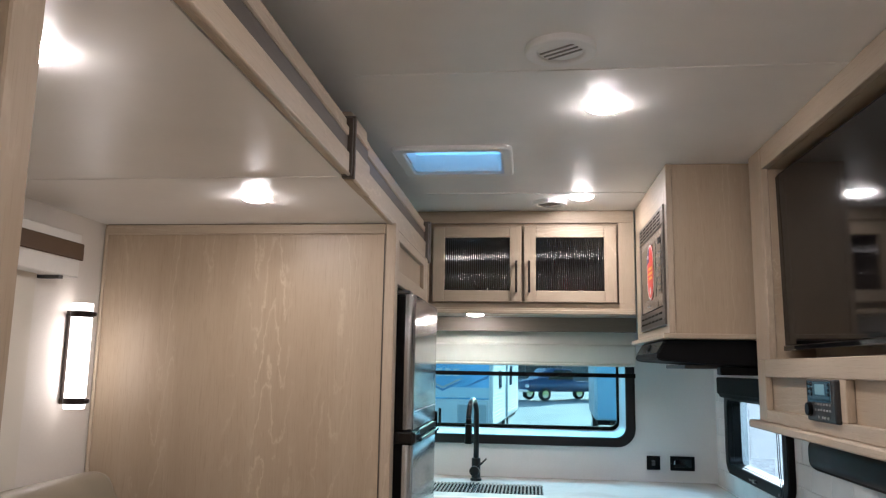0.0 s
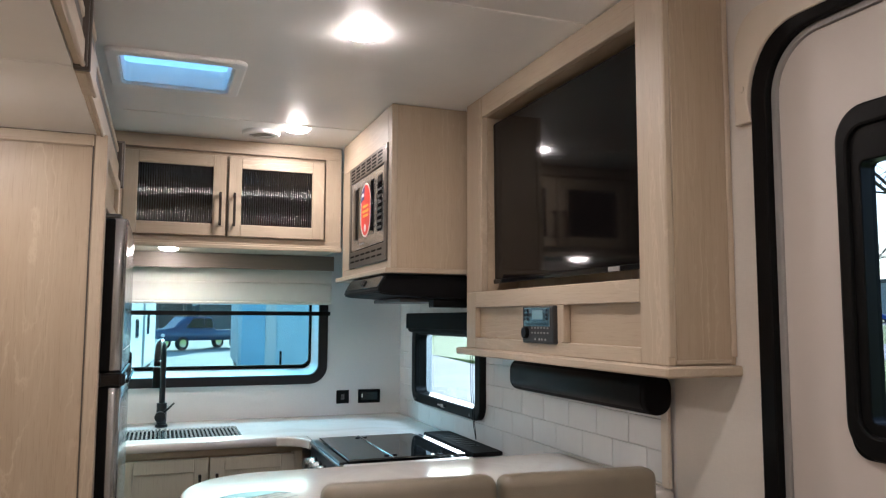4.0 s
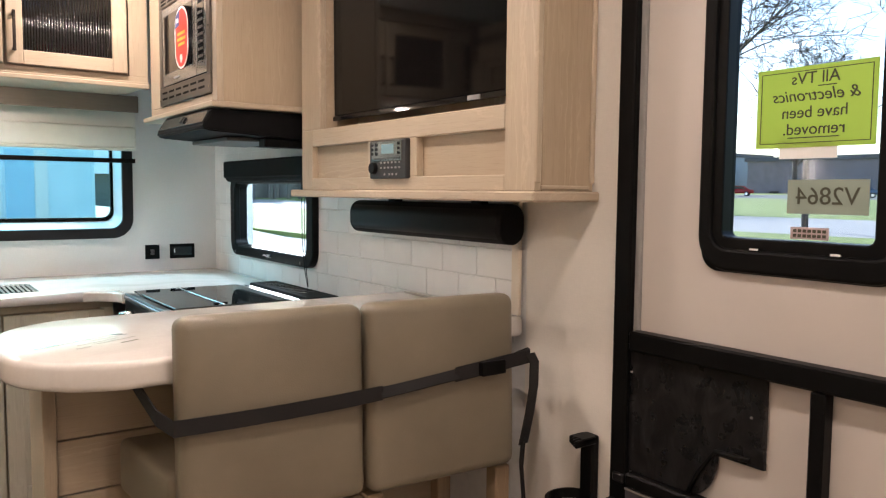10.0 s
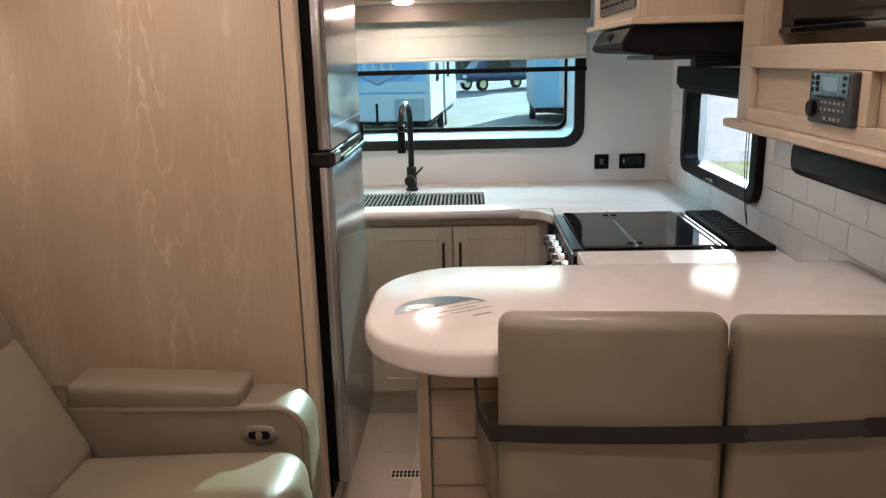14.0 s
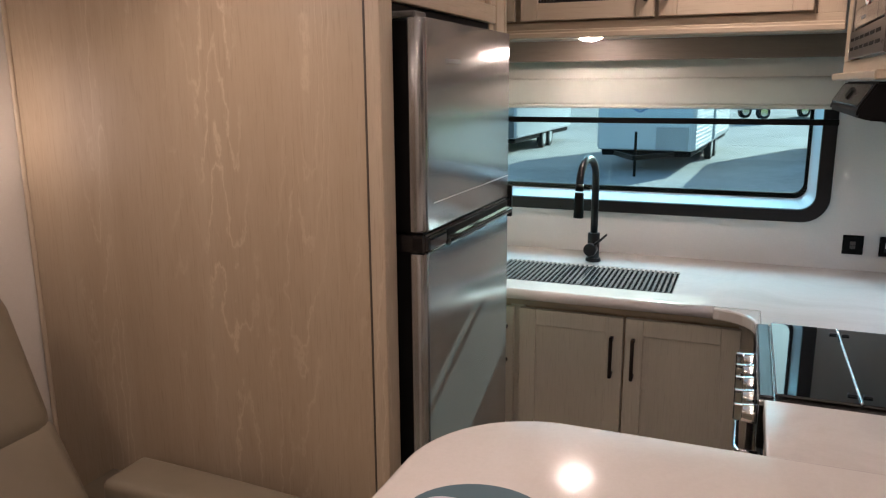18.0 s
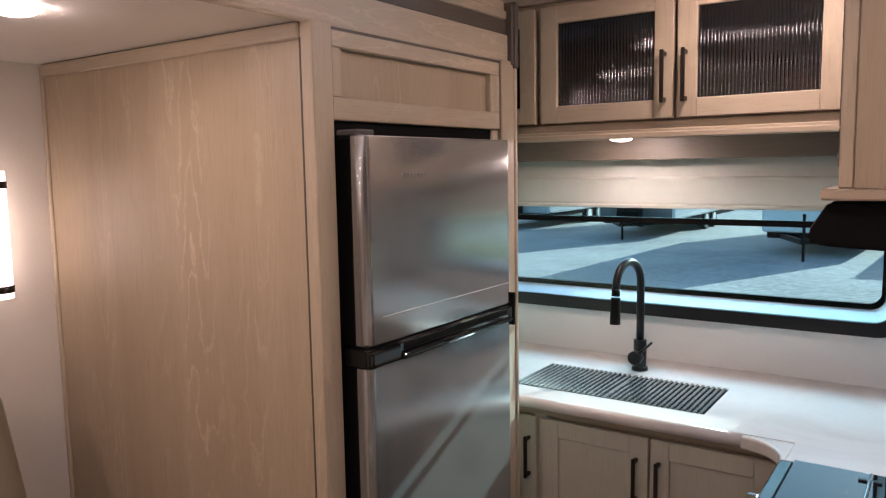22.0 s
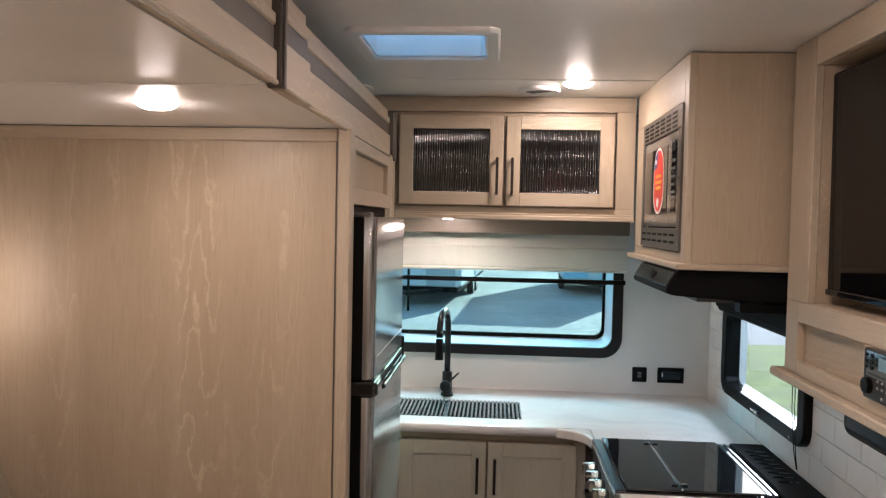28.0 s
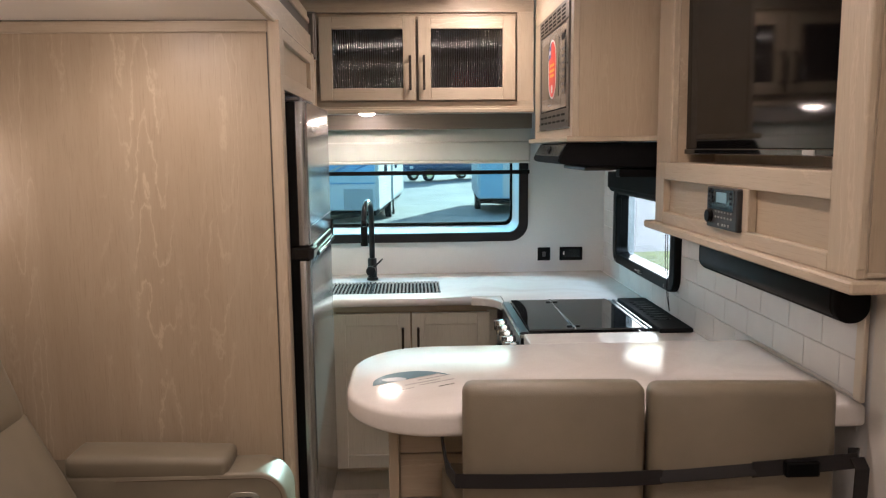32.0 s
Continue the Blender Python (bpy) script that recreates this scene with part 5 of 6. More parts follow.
part("hinge", box(1.452, 1.466, 1.52, 1.548, 0.668, 0.688, 0.003), BLACK_METAL, dr)
# beige arched trim around the top of the door
_out = [(DY1 + 0.012, 1.765), (DY1 + 0.055, 1.765), (DY1 + 0.055, 1.80 + 0.105)]
_out += [(DY1 + 0.055 - 0.07 * (1 - math.cos(a)), 1.905 + 0.09 * math.sin(a)) for a in [k * math.pi / 12 for k in range(1, 7)]]
_out += [(DY0 - 0.015 - 0.07 * math.sin(a) , 1.905 + 0.09 * math.cos(a)) for a in [k * math.pi / 12 for k in range(0, 7)]]
_out += [(DY0 - 0.085, 1.765), (DY0 - 0.02, 1.765)]
_in = [(DY0 - 0.02, 1.81)] + [(DY0 + 0.11 - 0.13 * math.cos(a), 1.81 + 0.13 * math.sin(a)) for a in [k * math.pi / 16 for k in range(1, 9)]]
_in += [(DY1 - 0.11 + 0.13 * math.sin(a), 1.81 + 0.13 * math.cos(a)) for a in [k * math.pi / 16 for k in range(0, 9)]]
at = tagged(part("door_trim", plate(_out + _in[:], 0, 0.016, 0.003), BEIGE, m=Matrix(((0, 0, -1, 1.3595), (1, 0, 0, 0), (0, 1, 0, 0), (0, 0, 0, 1)))), "cream arched trim over the entry door", "trim", kind=S)
part("screw_cap", cyl((1.344, DY1 + 0.030, 1.835), (1.340, DY1 + 0.030, 1.835), 0.006, seg=14), BEIGE, at)


def mirrored_words(name, words, size, y, z, x, material, parent, shear=0.0):
    bm = text_bm(words, size)
    if shear:
        bm.transform(Matrix(((1, shear, 0, 0), (0, 1, 0, 0), (0, 0, 1, 0), (0, 0, 0, 1))))
    # the writing faces outdoors and is read from behind
    return part(name, bm, material, parent, m=Matrix.Translation((x, y, z)) @ Matrix(((0, 0, 1, 0), (1, 0, 0, 0), (0, 1, 0, 0), (0, 0, 0, 1))))


GLX = 1.3732
sg = tagged(part("paper_sign", box(GLX + 0.001, GLX + 0.0018, 0.9830, 1.1809, 1.3490, 1.4801, 0), GREEN_PAPER, m=None), "lime green paper notice taped to the door window, seen from behind", "sign")
for words, z, sh in (("All TVs", 1.4599, 0.0), ("& electronics", 1.4326, 0.25), ("have been", 1.4053, 0.0), ("removed.", 1.3780, 0.0)):
    mirrored_words("writing", words, 0.027, 1.0810, z, GLX + 0.0004, INK, sg, sh)
for y0, y1, z in ((1.0459, 1.0755, 1.4467), (1.0385, 1.1236, 1.3648)):
    part("underline", box(GLX, GLX + 0.0008, y0, y1, z - 0.0008, z + 0.0008, 0), INK, sg)
part("border", merge(box(GLX, GLX + 0.0008, 0.9904, 1.1735, 1.4722, 1.4733, 0), box(GLX, GLX + 0.0008, 0.9904, 1.1735, 1.3560, 1.3571, 0),
                     box(GLX, GLX + 0.0008, 0.9904, 0.9915, 1.3560, 1.4731, 0), box(GLX, GLX + 0.0008, 1.1724, 1.1735, 1.3560, 1.4731, 0)), INK, sg)
tagged(part("paper_sheet", box(GLX + 0.0022, GLX + 0.0028, 1.0413, 1.1384, 1.3305, 1.3640, 0), PAPER), "white paper strip behind the green notice", "paper")
sl = tagged(part("stock_label", box(GLX + 0.001, GLX + 0.0018, 0.988, 1.120, 1.240, 1.296, 0), mat("label_grey", (0.24, 0.29, 0.24), 0.6)), "grey stock number label on the door window", "label")
mirrored_words("writing", "V2864", 0.040, 1.054, 1.268, GLX + 0.0004, INK, sl)
sm = tagged(part("small_label", box(GLX + 0.001, GLX + 0.0018, 1.048, 1.112, 1.198, 1.218, 0), mat("label_pink", (0.45, 0.36, 0.36), 0.6)), "small pinkish notice at the foot of the door window", "label")
for z in (1.212, 1.204):
    part("print_line", merge(*[box(GLX, GLX + 0.0008, 1.052 + 0.0082 * k, 1.058 + 0.0082 * k, z - 0.0025, z + 0.0025, 0) for k in range(7)]), INK, sm)

pl = thing("placard", (1.47, 1.3, 0.5), "dark plum printed placard leaning on the lower door", "sign", move=(-0.11, -0.092, 0.012))
part("board", box(1.462, 1.466, 1.10, 1.525, 0.35, 0.66, 0.001), PLACARD, pl)
part("edge_line", box(1.4605, 1.4625, 1.10, 1.525, 0.656, 0.6605, 0), MID_GREY, pl)
part("rule", box(1.4608, 1.4622, 1.385, 1.50, 0.6025, 0.604, 0), PAPER, pl)


def words_on_wall(name, words, size, y, z, x, material, parent):
    bm = text_bm(words, size)
    return part(name, bm, material, parent, m=facing("-x", y, z, x))


words_on_wall("writing", "THE RO", 0.036, 1.335, 0.619, 1.4615, PAPER, pl)
words_on_wall("writing", "SUPERIOR CONSTR", 0.0125, 1.443, 0.588, 1.4615, PAPER, pl)
for k, z in enumerate((0.572, 0.556, 0.540, 0.524)):
    part("print_line", merge(*[box(1.4608, 1.4622, 1.472 - 0.012 * q, 1.480 - 0.012 * q, z - 0.002, z + 0.002, 0) for q in range(6 + k % 3)]), MID_GREY, pl)

# ---- fire extinguisher bracket ----
fb = thing("extinguisher_bracket", (1.46, 1.635, 0.56), "empty black fire extinguisher bracket on the wall", "bracket", move=(-0.11, -0.102, 0.037))
part("back", box(1.446, 1.468, 1.606, 1.644, 0.562, 0.722, 0.004), BLACK, fb)
part("top_hook", merge(*[box(1.395 + 0.006 * k, 1.455, 1.604 + 0.011 * k, 1.611 + 0.011 * k, 0.706, 0.722, 0.002) for k in range(4)], box(1.415, 1.455, 1.604, 1.644, 0.712, 0.7225, 0.002)), BLACK, fb)
for sg_ in (-1, 1):
    part("clip_arm", ribbon([(1.398 + 0.052 * math.cos(a), 1.625 + sg_ * 0.044 * math.sin(a), 0.588) for a in [0.02 + k * 2.55 / 14 for k in range(15)]], (0, 0, 1), 0.022, 0.004), BLACK, fb)
part("tag", box(1.3665, 1.3745, 1.5868, 1.5885, 0.584, 0.593, 0), PAPER, fb)

# ---- switches ----
o1 = thing("wall_switch", (1.076, EW, 0.99), "square black wall switch above the counter", "switch")
part("plate", box(1.045, 1.106, EW - 0.006, EW, 0.963, 1.026, 0.002), BLACK, o1)
part("rocker", merge(box(1.067, 1.083, EW - 0.0085, EW - 0.005, 0.995, 1.006, 0.001), box(1.067, 1.083, EW - 0.0085, EW - 0.005, 0.982, 0.993, 0.001)), GREY, o1)
o2 = thing("wall_outlet", (1.206, EW, 0.99), "wide black double outlet above the counter", "outlet")
part("plate", box(1.151, 1.261, EW - 0.006, EW, 0.962, 1.027, 0.002), BLACK, o2)
part("insert", box(1.165, 1.248, EW - 0.0085, EW - 0.005, 0.976, 1.014, 0.002), GLOSS_BLACK, o2)
part("led", box(1.168, 1.172, EW - 0.0095, EW - 0.008, 0.989, 1.006, 0), PAPER, o2)

# ---- skylight, vents, lamps ----
SKX, SKY = 0.265, 2.576
sk = thing("skylight", (SKX, SKY, CEIL), "white-framed roof vent with a translucent bluish lid", "skylight", kind=S)
part("frame", ring_plate(round_outline(0.374, 0.336, 0.03, 6), round_outline(0.304, 0.268, 0.02, 6), 0, 0.014, 0.006), WHITE, sk, m=facing("-z", SKX, SKY, CEIL))
part("well", ring_plate(round_outline(0.3035, 0.2655, 0.02, 6), round_outline(0.298, 0.260, 0.02, 6), -0.055, 0.004), WHITE, sk, m=facing("-z", SKX, SKY, CEIL))
LID = mat("smoked_lid", (0.42, 0.62, 0.78), 0.35)
_n, _l, _b = nodes_of(LID)
_tl, _mx = _n.new("ShaderNodeBsdfTranslucent"), _n.new("ShaderNodeMixShader")
_tl.inputs["Color"].default_value = (0.55, 0.78, 0.9, 1)
_mx.inputs["Fac"].default_value = 0.75
_l.new(_b.outputs["BSDF"], _mx.inputs[1]), _l.new(_tl.outputs["BSDF"], _mx.inputs[2])
_l.new(_mx.outputs["Shader"], _n["Material Output"].inputs["Surface"])
part("lid", box(SKX - 0.155, SKX + 0.155, SKY - 0.14, SKY + 0.14, CEIL + 0.055, CEIL + 0.062, 0.002), LID, sk, "translucent blue-white lid")
part("cross_bar", box(SKX - 0.145, SKX + 0.145, SKY - 0.012, SKY + 0.012, CEIL + 0.038, CEIL + 0.050, 0.003), WHITE, sk)
part("crank_knob", merge(cyl((SKX, SKY - 0.10, CEIL + 0.05), (SKX, SKY - 0.10, CEIL + 0.02), 0.02, 0.016, 20, 0.003), box(SKX - 0.03, SKX + 0.03, SKY - 0.107, SKY - 0.093, CEIL + 0.018, CEIL + 0.03, 0.003)), GREY, sk, "grey crank knob")


def ceiling_vent(x, y, r):
    v = thing("ceiling_vent", (x, y, CEIL), "round white swivel air vent in the ceiling", "vent", "ceiling vents")
    out = [(r * math.cos(2 * math.pi * k / 40), r * math.sin(2 * math.pi * k / 40)) for k in range(40)]
    part("rim", ring_plate(out, [(a * 0.66, b * 0.66) for a, b in out], 0, 0.014, 0.005), WHITE, v, m=facing("-z", x, y, CEIL))
    part("disc", plate([(a * 0.655, b * 0.655) for a, b in out], 0.0, 0.008, 0.002), WHITE, v, m=facing("-z", x, y, CEIL))
    for k in (-1, 0, 1):
        part("slat", box(-r * 0.55, r * 0.55, k * r * 0.22 - 0.0018, k * r * 0.22 + 0.0018, 0.008, 0.0105, 0), MID_GREY, v, m=facing("-z", x, y, CEIL) @ pose(0, 0, 0, 0, 0, 35))


ceiling_vent(0.570, 1.717, 0.075)
ceiling_vent(0.586, 3.226, 0.072)


cap = thing("access_cover", (-0.075, 3.22, CEIL), "flat round white cover plate with two screws", "cover plate", move=(0.033, -0.01, 0))
_o = [(0.062 * math.cos(2 * math.pi * k / 40), 0.062 * math.sin(2 * math.pi * k / 40)) for k in range(40)]
part("plate", plate(_o, 0, 0.006, 0.003), WHITE, cap, "", True, m=facing("-z", -0.075, 3.22, CEIL))
for sx in (-1, 1):
    part("screw", cyl((-0.075 + 0.038 * sx, 3.22, CEIL - 0.0055), (-0.075 + 0.038 * sx, 3.22, CEIL - 0.0078), 0.004, seg=12), GREY, cap)


def puck(x, y, z, r):
    v = thing("ceiling_light", (x, y, z), "small round white ceiling light, lit warm", "ceiling light", "ceiling lights")
    out = [(r * math.cos(2 * math.pi * k / 36), r * math.sin(2 * math.pi * k / 36)) for k in range(36)]
    part("rim", ring_plate(out, [(a * 0.94, b * 0.94) for a, b in out], 0, 0.003, 0.0012), WHITE, v, m=facing("-z", x, y, z))
    bm = bmesh.new()
    bmesh.ops.create_uvsphere(bm, u_segments=28, v_segments=12, radius=1.0)
    bmesh.ops.delete(bm, geom=[q for q in bm.verts if q.co.z < -0.05], context="VERTS")
    bm.transform(Matrix.Diagonal((r * 0.93, r * 0.93, 0.014, 1)))
    part("diffuser", bm, LAMP_GLOW, v, "glowing frosted diffuser", True, m=facing("-z", x, y, z))


puck(0.697, 2.084, CEIL - 0.001, 0.052)
puck(0.706, 3.116, CEIL - 0.001, 0.050)
puck(0.697, 1.02, CEIL - 0.001, 0.052)
puck(0.697, -0.15, CEIL - 0.001, 0.052)
# unseen light, added at the back to brighten the television cabinet's side
puck(0.697, -0.80, CEIL - 0.001, 0.052)
puck(-0.211, 2.066, SLIDE_CEIL - 0.001, 0.042)
puck(-0.20, 1.13, SLIDE_CEIL - 0.001, 0.042)
puck(0.267, 3.538, 1.652, 0.040)

# ---- sconce and covered window of the slide-out ----
sc = thing("wall_sconce", (-0.82, 2.34, 1.26), "lit white tube wall sconce with dark bronze bands", "wall lamp", move=(0.003, -0.063, 0.022))
part("back_plate", box(-0.849, -0.838, 2.338, 2.356, 1.285, 1.525, 0.003), BRONZE, sc)
part("tube", cyl((-0.805, 2.345, 1.256), (-0.805, 2.345, 1.560), 0.029, 0.029, 32), SCONCE_GLOW, sc, "glowing frosted tube", True)
for z in (1.278, 1.528):
    part("band", merge(cyl((-0.805, 2.345, z - 0.009), (-0.805, 2.345, z + 0.009), 0.032, 0.032, 32, 0.002), box(-0.845, -0.80, 2.33, 2.36, z - 0.009, z + 0.009, 0.001), cyl((-0.776, 2.345, z), (-0.762, 2.345, z), 0.006, seg=12)), BRONZE, sc, "dark bronze band", True)
wv = thing("slide_valance", (-0.8, 1.6, 1.65), "cream valance with a brown band over the covered window", "valance", move=(0.0, -0.03, 0.008))
part("board", box(-0.835, -0.775, 1.02, 2.235, 1.64, 1.765, 0.003), FABRIC, wv)
part("band", box(-0.775, -0.768, 1.02, 2.24, 1.69, 1.738, 0.002), plain("brown_band", (0.10, 0.062, 0.035), 0.6, 0.1, 15, 0.1), wv, "brown band")
part("bracket", box(-0.845, -0.78, 2.15, 2.17, 1.63, 1.64, 0.001), GREY, wv)
rs = thing("roller_shade", (-0.82, 1.6, 0.8), "cream roller shade drawn down over the window", "blind", move=(0, -0.06, 0))
part("cloth", box(-0.828, -0.825, 1.06, 2.15, 0.80, 1.66, 0.001), plain("shade_cloth", (0.62, 0.58, 0.50), 0.8, 0.02, 6, 0.2, 600), rs)
part("bottom_bar", box(-0.833, -0.82, 1.06, 2.15, 0.785, 0.80, 0.003), FABRIC, rs)
w3 = thing("window_3", (-0.84, 1.6, 0.85), "black-framed window behind the roller shade", "window", kind=S, move=(0, -0.06, 0))
part("window_frame", ring_plate(round_outline(1.04, 0.7, 0.06, 6), round_outline(0.96, 0.62, 0.04, 6), 0, 0.012, 0.003), BLACK, w3, m=facing("+x", 1.6, 1.25, -0.85))

# ---- reclining sofa ----
so = thing("reclining_sofa", (-0.35, 1.7, 0.22), "taupe leatherette reclining sofa with padded arms", "sofa", move=(-0.026, -0.095, 0.065))


def pad(name, w, d, h, at, rx=0, ry=0, rz=0, r=0.03, label="", puff=0.012):
    bm = box(-w / 2, w / 2, -d / 2, d / 2, -h / 2, h / 2, r, 4)
    bmesh.ops.subdivide_edges(bm, edges=[e for e in bm.edges if e.calc_length() > 0.1], cuts=5, use_grid_fill=True)
    for v in bm.verts:
        fx, fy = max(0, 1 - (2 * v.co.x / w) ** 2), max(0, 1 - (2 * v.co.y / d) ** 2)
        v.co.z += puff * fx * fy * (1 if v.co.z > 0 else -0.3)
    return part(name, bm, LEATHER, so, label, True, Matrix.Translation(at) @ pose(0, 0, 0, rx, ry, rz))


part("base", box(-0.80, 0.09, 0.97, 2.44, 0.22, 0.36, 0.02, 2), LEATHER, so, "", True)
for yc in (1.325, 1.97):
    pad("seat_cushion", 0.68, 0.625, 0.17, (-0.185, yc, 0.43), 0, -2, 0, 0.065)
    pad("footrest_pad", 0.10, 0.615, 0.22, (0.105, yc, 0.335), 0, 0, 0, 0.04, "", 0.0)
    part("cushion_seam", tube([(0.148, yc - 0.27, 0.405), (0.154, yc, 0.408), (0.148, yc + 0.27, 0.405)], 0.0018, 6), STITCH, so)
    pad("lower_back", 0.36, 0.625, 0.15, (-0.485, yc, 0.625), 0, 64, 0, 0.04)
    pad("upper_back", 0.33, 0.625, 0.17, (-0.605, yc, 0.895), 0, 70, 0, 0.055)
for yc in (1.0, 2.375):
    arm = plate(round_outline(0.66, 0.345, 0.085, 8, (1, 0, 0, 1)), -0.065, 0.065, 0.012, 3)
    arm.transform(Matrix.Translation((-0.192, yc, 0.430)) @ pose(0, 0, 0, 90, 0, 0))
    part("arm", arm, LEATHER, so, "", True)
    inner = yc - 0.066 if yc > 1.5 else yc + 0.066
    part("arm_seam", tube([(-0.30, inner, 0.589), (0.063, inner, 0.589)] + [(0.063 + 0.061 * math.sin(a), inner, 0.528 + 0.061 * math.cos(a)) for a in [k * math.pi / 16 for k in range(1, 9)]] + [(0.124, inner, 0.30)], 0.002, 6), STITCH, so, "stitched piping")
    pad("arm_pad", 0.42, 0.125, 0.060, (-0.225, yc, 0.616), 0, 2, 0, 0.017, "", 0.007)
    part("pad_seam", tube([(-0.022, yc - 0.05, 0.598), (-0.022, yc - 0.052, 0.624), (-0.024, yc, 0.636), (-0.022, yc + 0.052, 0.624)], 0.0018, 6), STITCH, so)
_sw = part("recline_switch", plate(round_outline(0.086, 0.048, 0.0235, 8), 0, 0.006, 0.002), plain("bright_nickel", (0.50, 0.48, 0.45), 0.2, 0.03, 20, 0, 300, 0.9), so, "chrome oval recline switch", True, Matrix.Translation((0.025, 2.309, 0.53)) @ facing("-y", 0, 0, 0))
part("button", plate(round_outline(0.052, 0.020, 0.0095, 8), 0.005, 0.009, 0.001), BLACK, _sw, m=Matrix.Translation((0.025, 2.309, 0.53)) @ facing("-y", 0, 0, 0))
part("divider", plate(round_outline(0.016, 0.022, 0.007, 6), 0.008, 0.0102), bpy.data.materials["bright_nickel"], _sw, m=Matrix.Translation((0.025, 2.309, 0.53)) @ facing("-y", 0, 0, 0))

# ---- floor register ----
fv = thing("floor_register", (0.288, 2.93, FLOOR), "small tan slotted floor heating vent", "vent")
part("plate", box(0.213, 0.362, 2.898, 2.958, FLOOR, FLOOR + 0.004, 0.001), BEIGE, fv)
for k in range(10):
    for j in range(2):
        part("slot", box(0.222 + 0.0136 * k, 0.231 + 0.0136 * k, 2.908 + 0.022 * j, 2.925 + 0.022 * j, FLOOR + 0.0035, FLOOR + 0.0048, 0), BLACK_MATTE, fv)

# ---- outdoors ----
GZ = -0.75
GRAVEL = plain("gravel_lot", (0.30, 0.28, 0.26), 0.9, 0.35, 1.2, 0.8, 40)
_n, _l, _b = nodes_of(GRAVEL)
_v = coords(GRAVEL, (1, 1, 1))
_l.new(mix_of(GRAVEL, 0.5, ramp_of(GRAVEL, noise_of(GRAVEL, _v, 0.35, 5, 0.6), [(0.36, (0.26, 0.255, 0.25)), (0.60, (0.46, 0.45, 0.43))]),
              ramp_of(GRAVEL, noise_of(GRAVEL, _v, 9, 6, 0.75), [(0.38, (0.16, 0.157, 0.15)), (0.60, (0.62, 0.61, 0.58))])), _b.inputs["Base Color"])
GRASS = plain("lawn", (0.22, 0.28, 0.05), 0.9, 0.3, 1.5, 0.8, 60)
ASPHALT = plain("asphalt", (0.16, 0.155, 0.15), 0.85, 0.15, 3, 0.4, 120)
CONCRETE = plain("concrete_path", (0.42, 0.40, 0.37), 0.85, 0.1, 4, 0.3, 100)
tagged(part("ground", box(-300, 300, -300, 300, GZ - 0.2, GZ, 0), GRAVEL), "pale grey gravel storage lot", "ground", kind=S)


def rise(x):
    return GZ + 0.01 + 0.0195 * (x - 4)


def strip(name, x0, x1, y0, y1, material, label, category, lift=0.0):
    """A stretch of ground on the gentle rise beside the camper."""
    bm = bmesh.new()
    q = [bm.verts.new((x, y, z)) for x, y, z in ((x0, y0, rise(x0) + lift), (x1, y0, rise(x1) + lift), (x1, y1, rise(x1) + lift), (x0, y1, rise(x0) + lift),
                                                   (x0, y0, GZ - 0.1), (x1, y0, GZ - 0.1), (x1, y1, GZ - 0.1), (x0, y1, GZ - 0.1))]
    for f in ((0, 1, 2, 3), (7, 6, 5, 4), (0, 4, 5, 1), (1, 5, 6, 2), (2, 6, 7, 3), (3, 7, 4, 0)):
        bm.faces.new([q[k] for k in f])
    return tagged(part(name, bm, material), label, category, kind=S)


strip("lawn", 4, 28.5, -90, 16, GRASS, "bright green mown lawn", "lawn")
strip("lawn", 14, 28.5, 16, 120, GRASS, "bright green lawn beyond the gravel", "lawn")
strip("road", 28.5, 41, -90, 120, CONCRETE, "pale concrete road across the lawn", "road")
strip("lawn", 41, 84, -90, 140, GRASS, "green lawn between two roads", "lawn")
strip("road", 84, 104, -90, 140, ASPHALT, "grey asphalt road beyond the lawn", "road")
strip("lawn", 104, 180, -90, 160, GRASS, "far green verge", "lawn")

CAMPER_WHITE = plain("camper_white", (0.62, 0.64, 0.66), 0.35, 0.04, 2, 0)
CAMPER_BLUE = plain("camper_blue", (0.10, 0.22, 0.42), 0.3, 0.1, 2, 0)
CAMPER_GREY = plain("camper_grey", (0.38, 0.40, 0.42), 0.4, 0.1, 2, 0)
PAINT_NAVY = plain("truck_paint", (0.06, 0.10, 0.18), 0.2, 0.05, 3, 0, 300, 0.3)
RUBBER = plain("tyre_rubber", (0.015, 0.015, 0.015), 0.8, 0.2, 20, 0.3)
CAR_GLASS = mat("car_glass", (0.02, 0.025, 0.03), 0.05)


def wheel(parent, x, y, r, w, axis="y"):
    d = Vector((0, w / 2, 0)) if axis == "y" else Vector((w / 2, 0, 0))
    c = Vector((x, y, GZ + r))
    t = part("wheel", cyl(c - d, c + d, r, r, 24, 0.03), RUBBER, parent, "black tyre")
    part("rim", cyl(c - d * 1.04, c + d * 1.04, r * 0.58, r * 0.58, 18), CHROME, t)


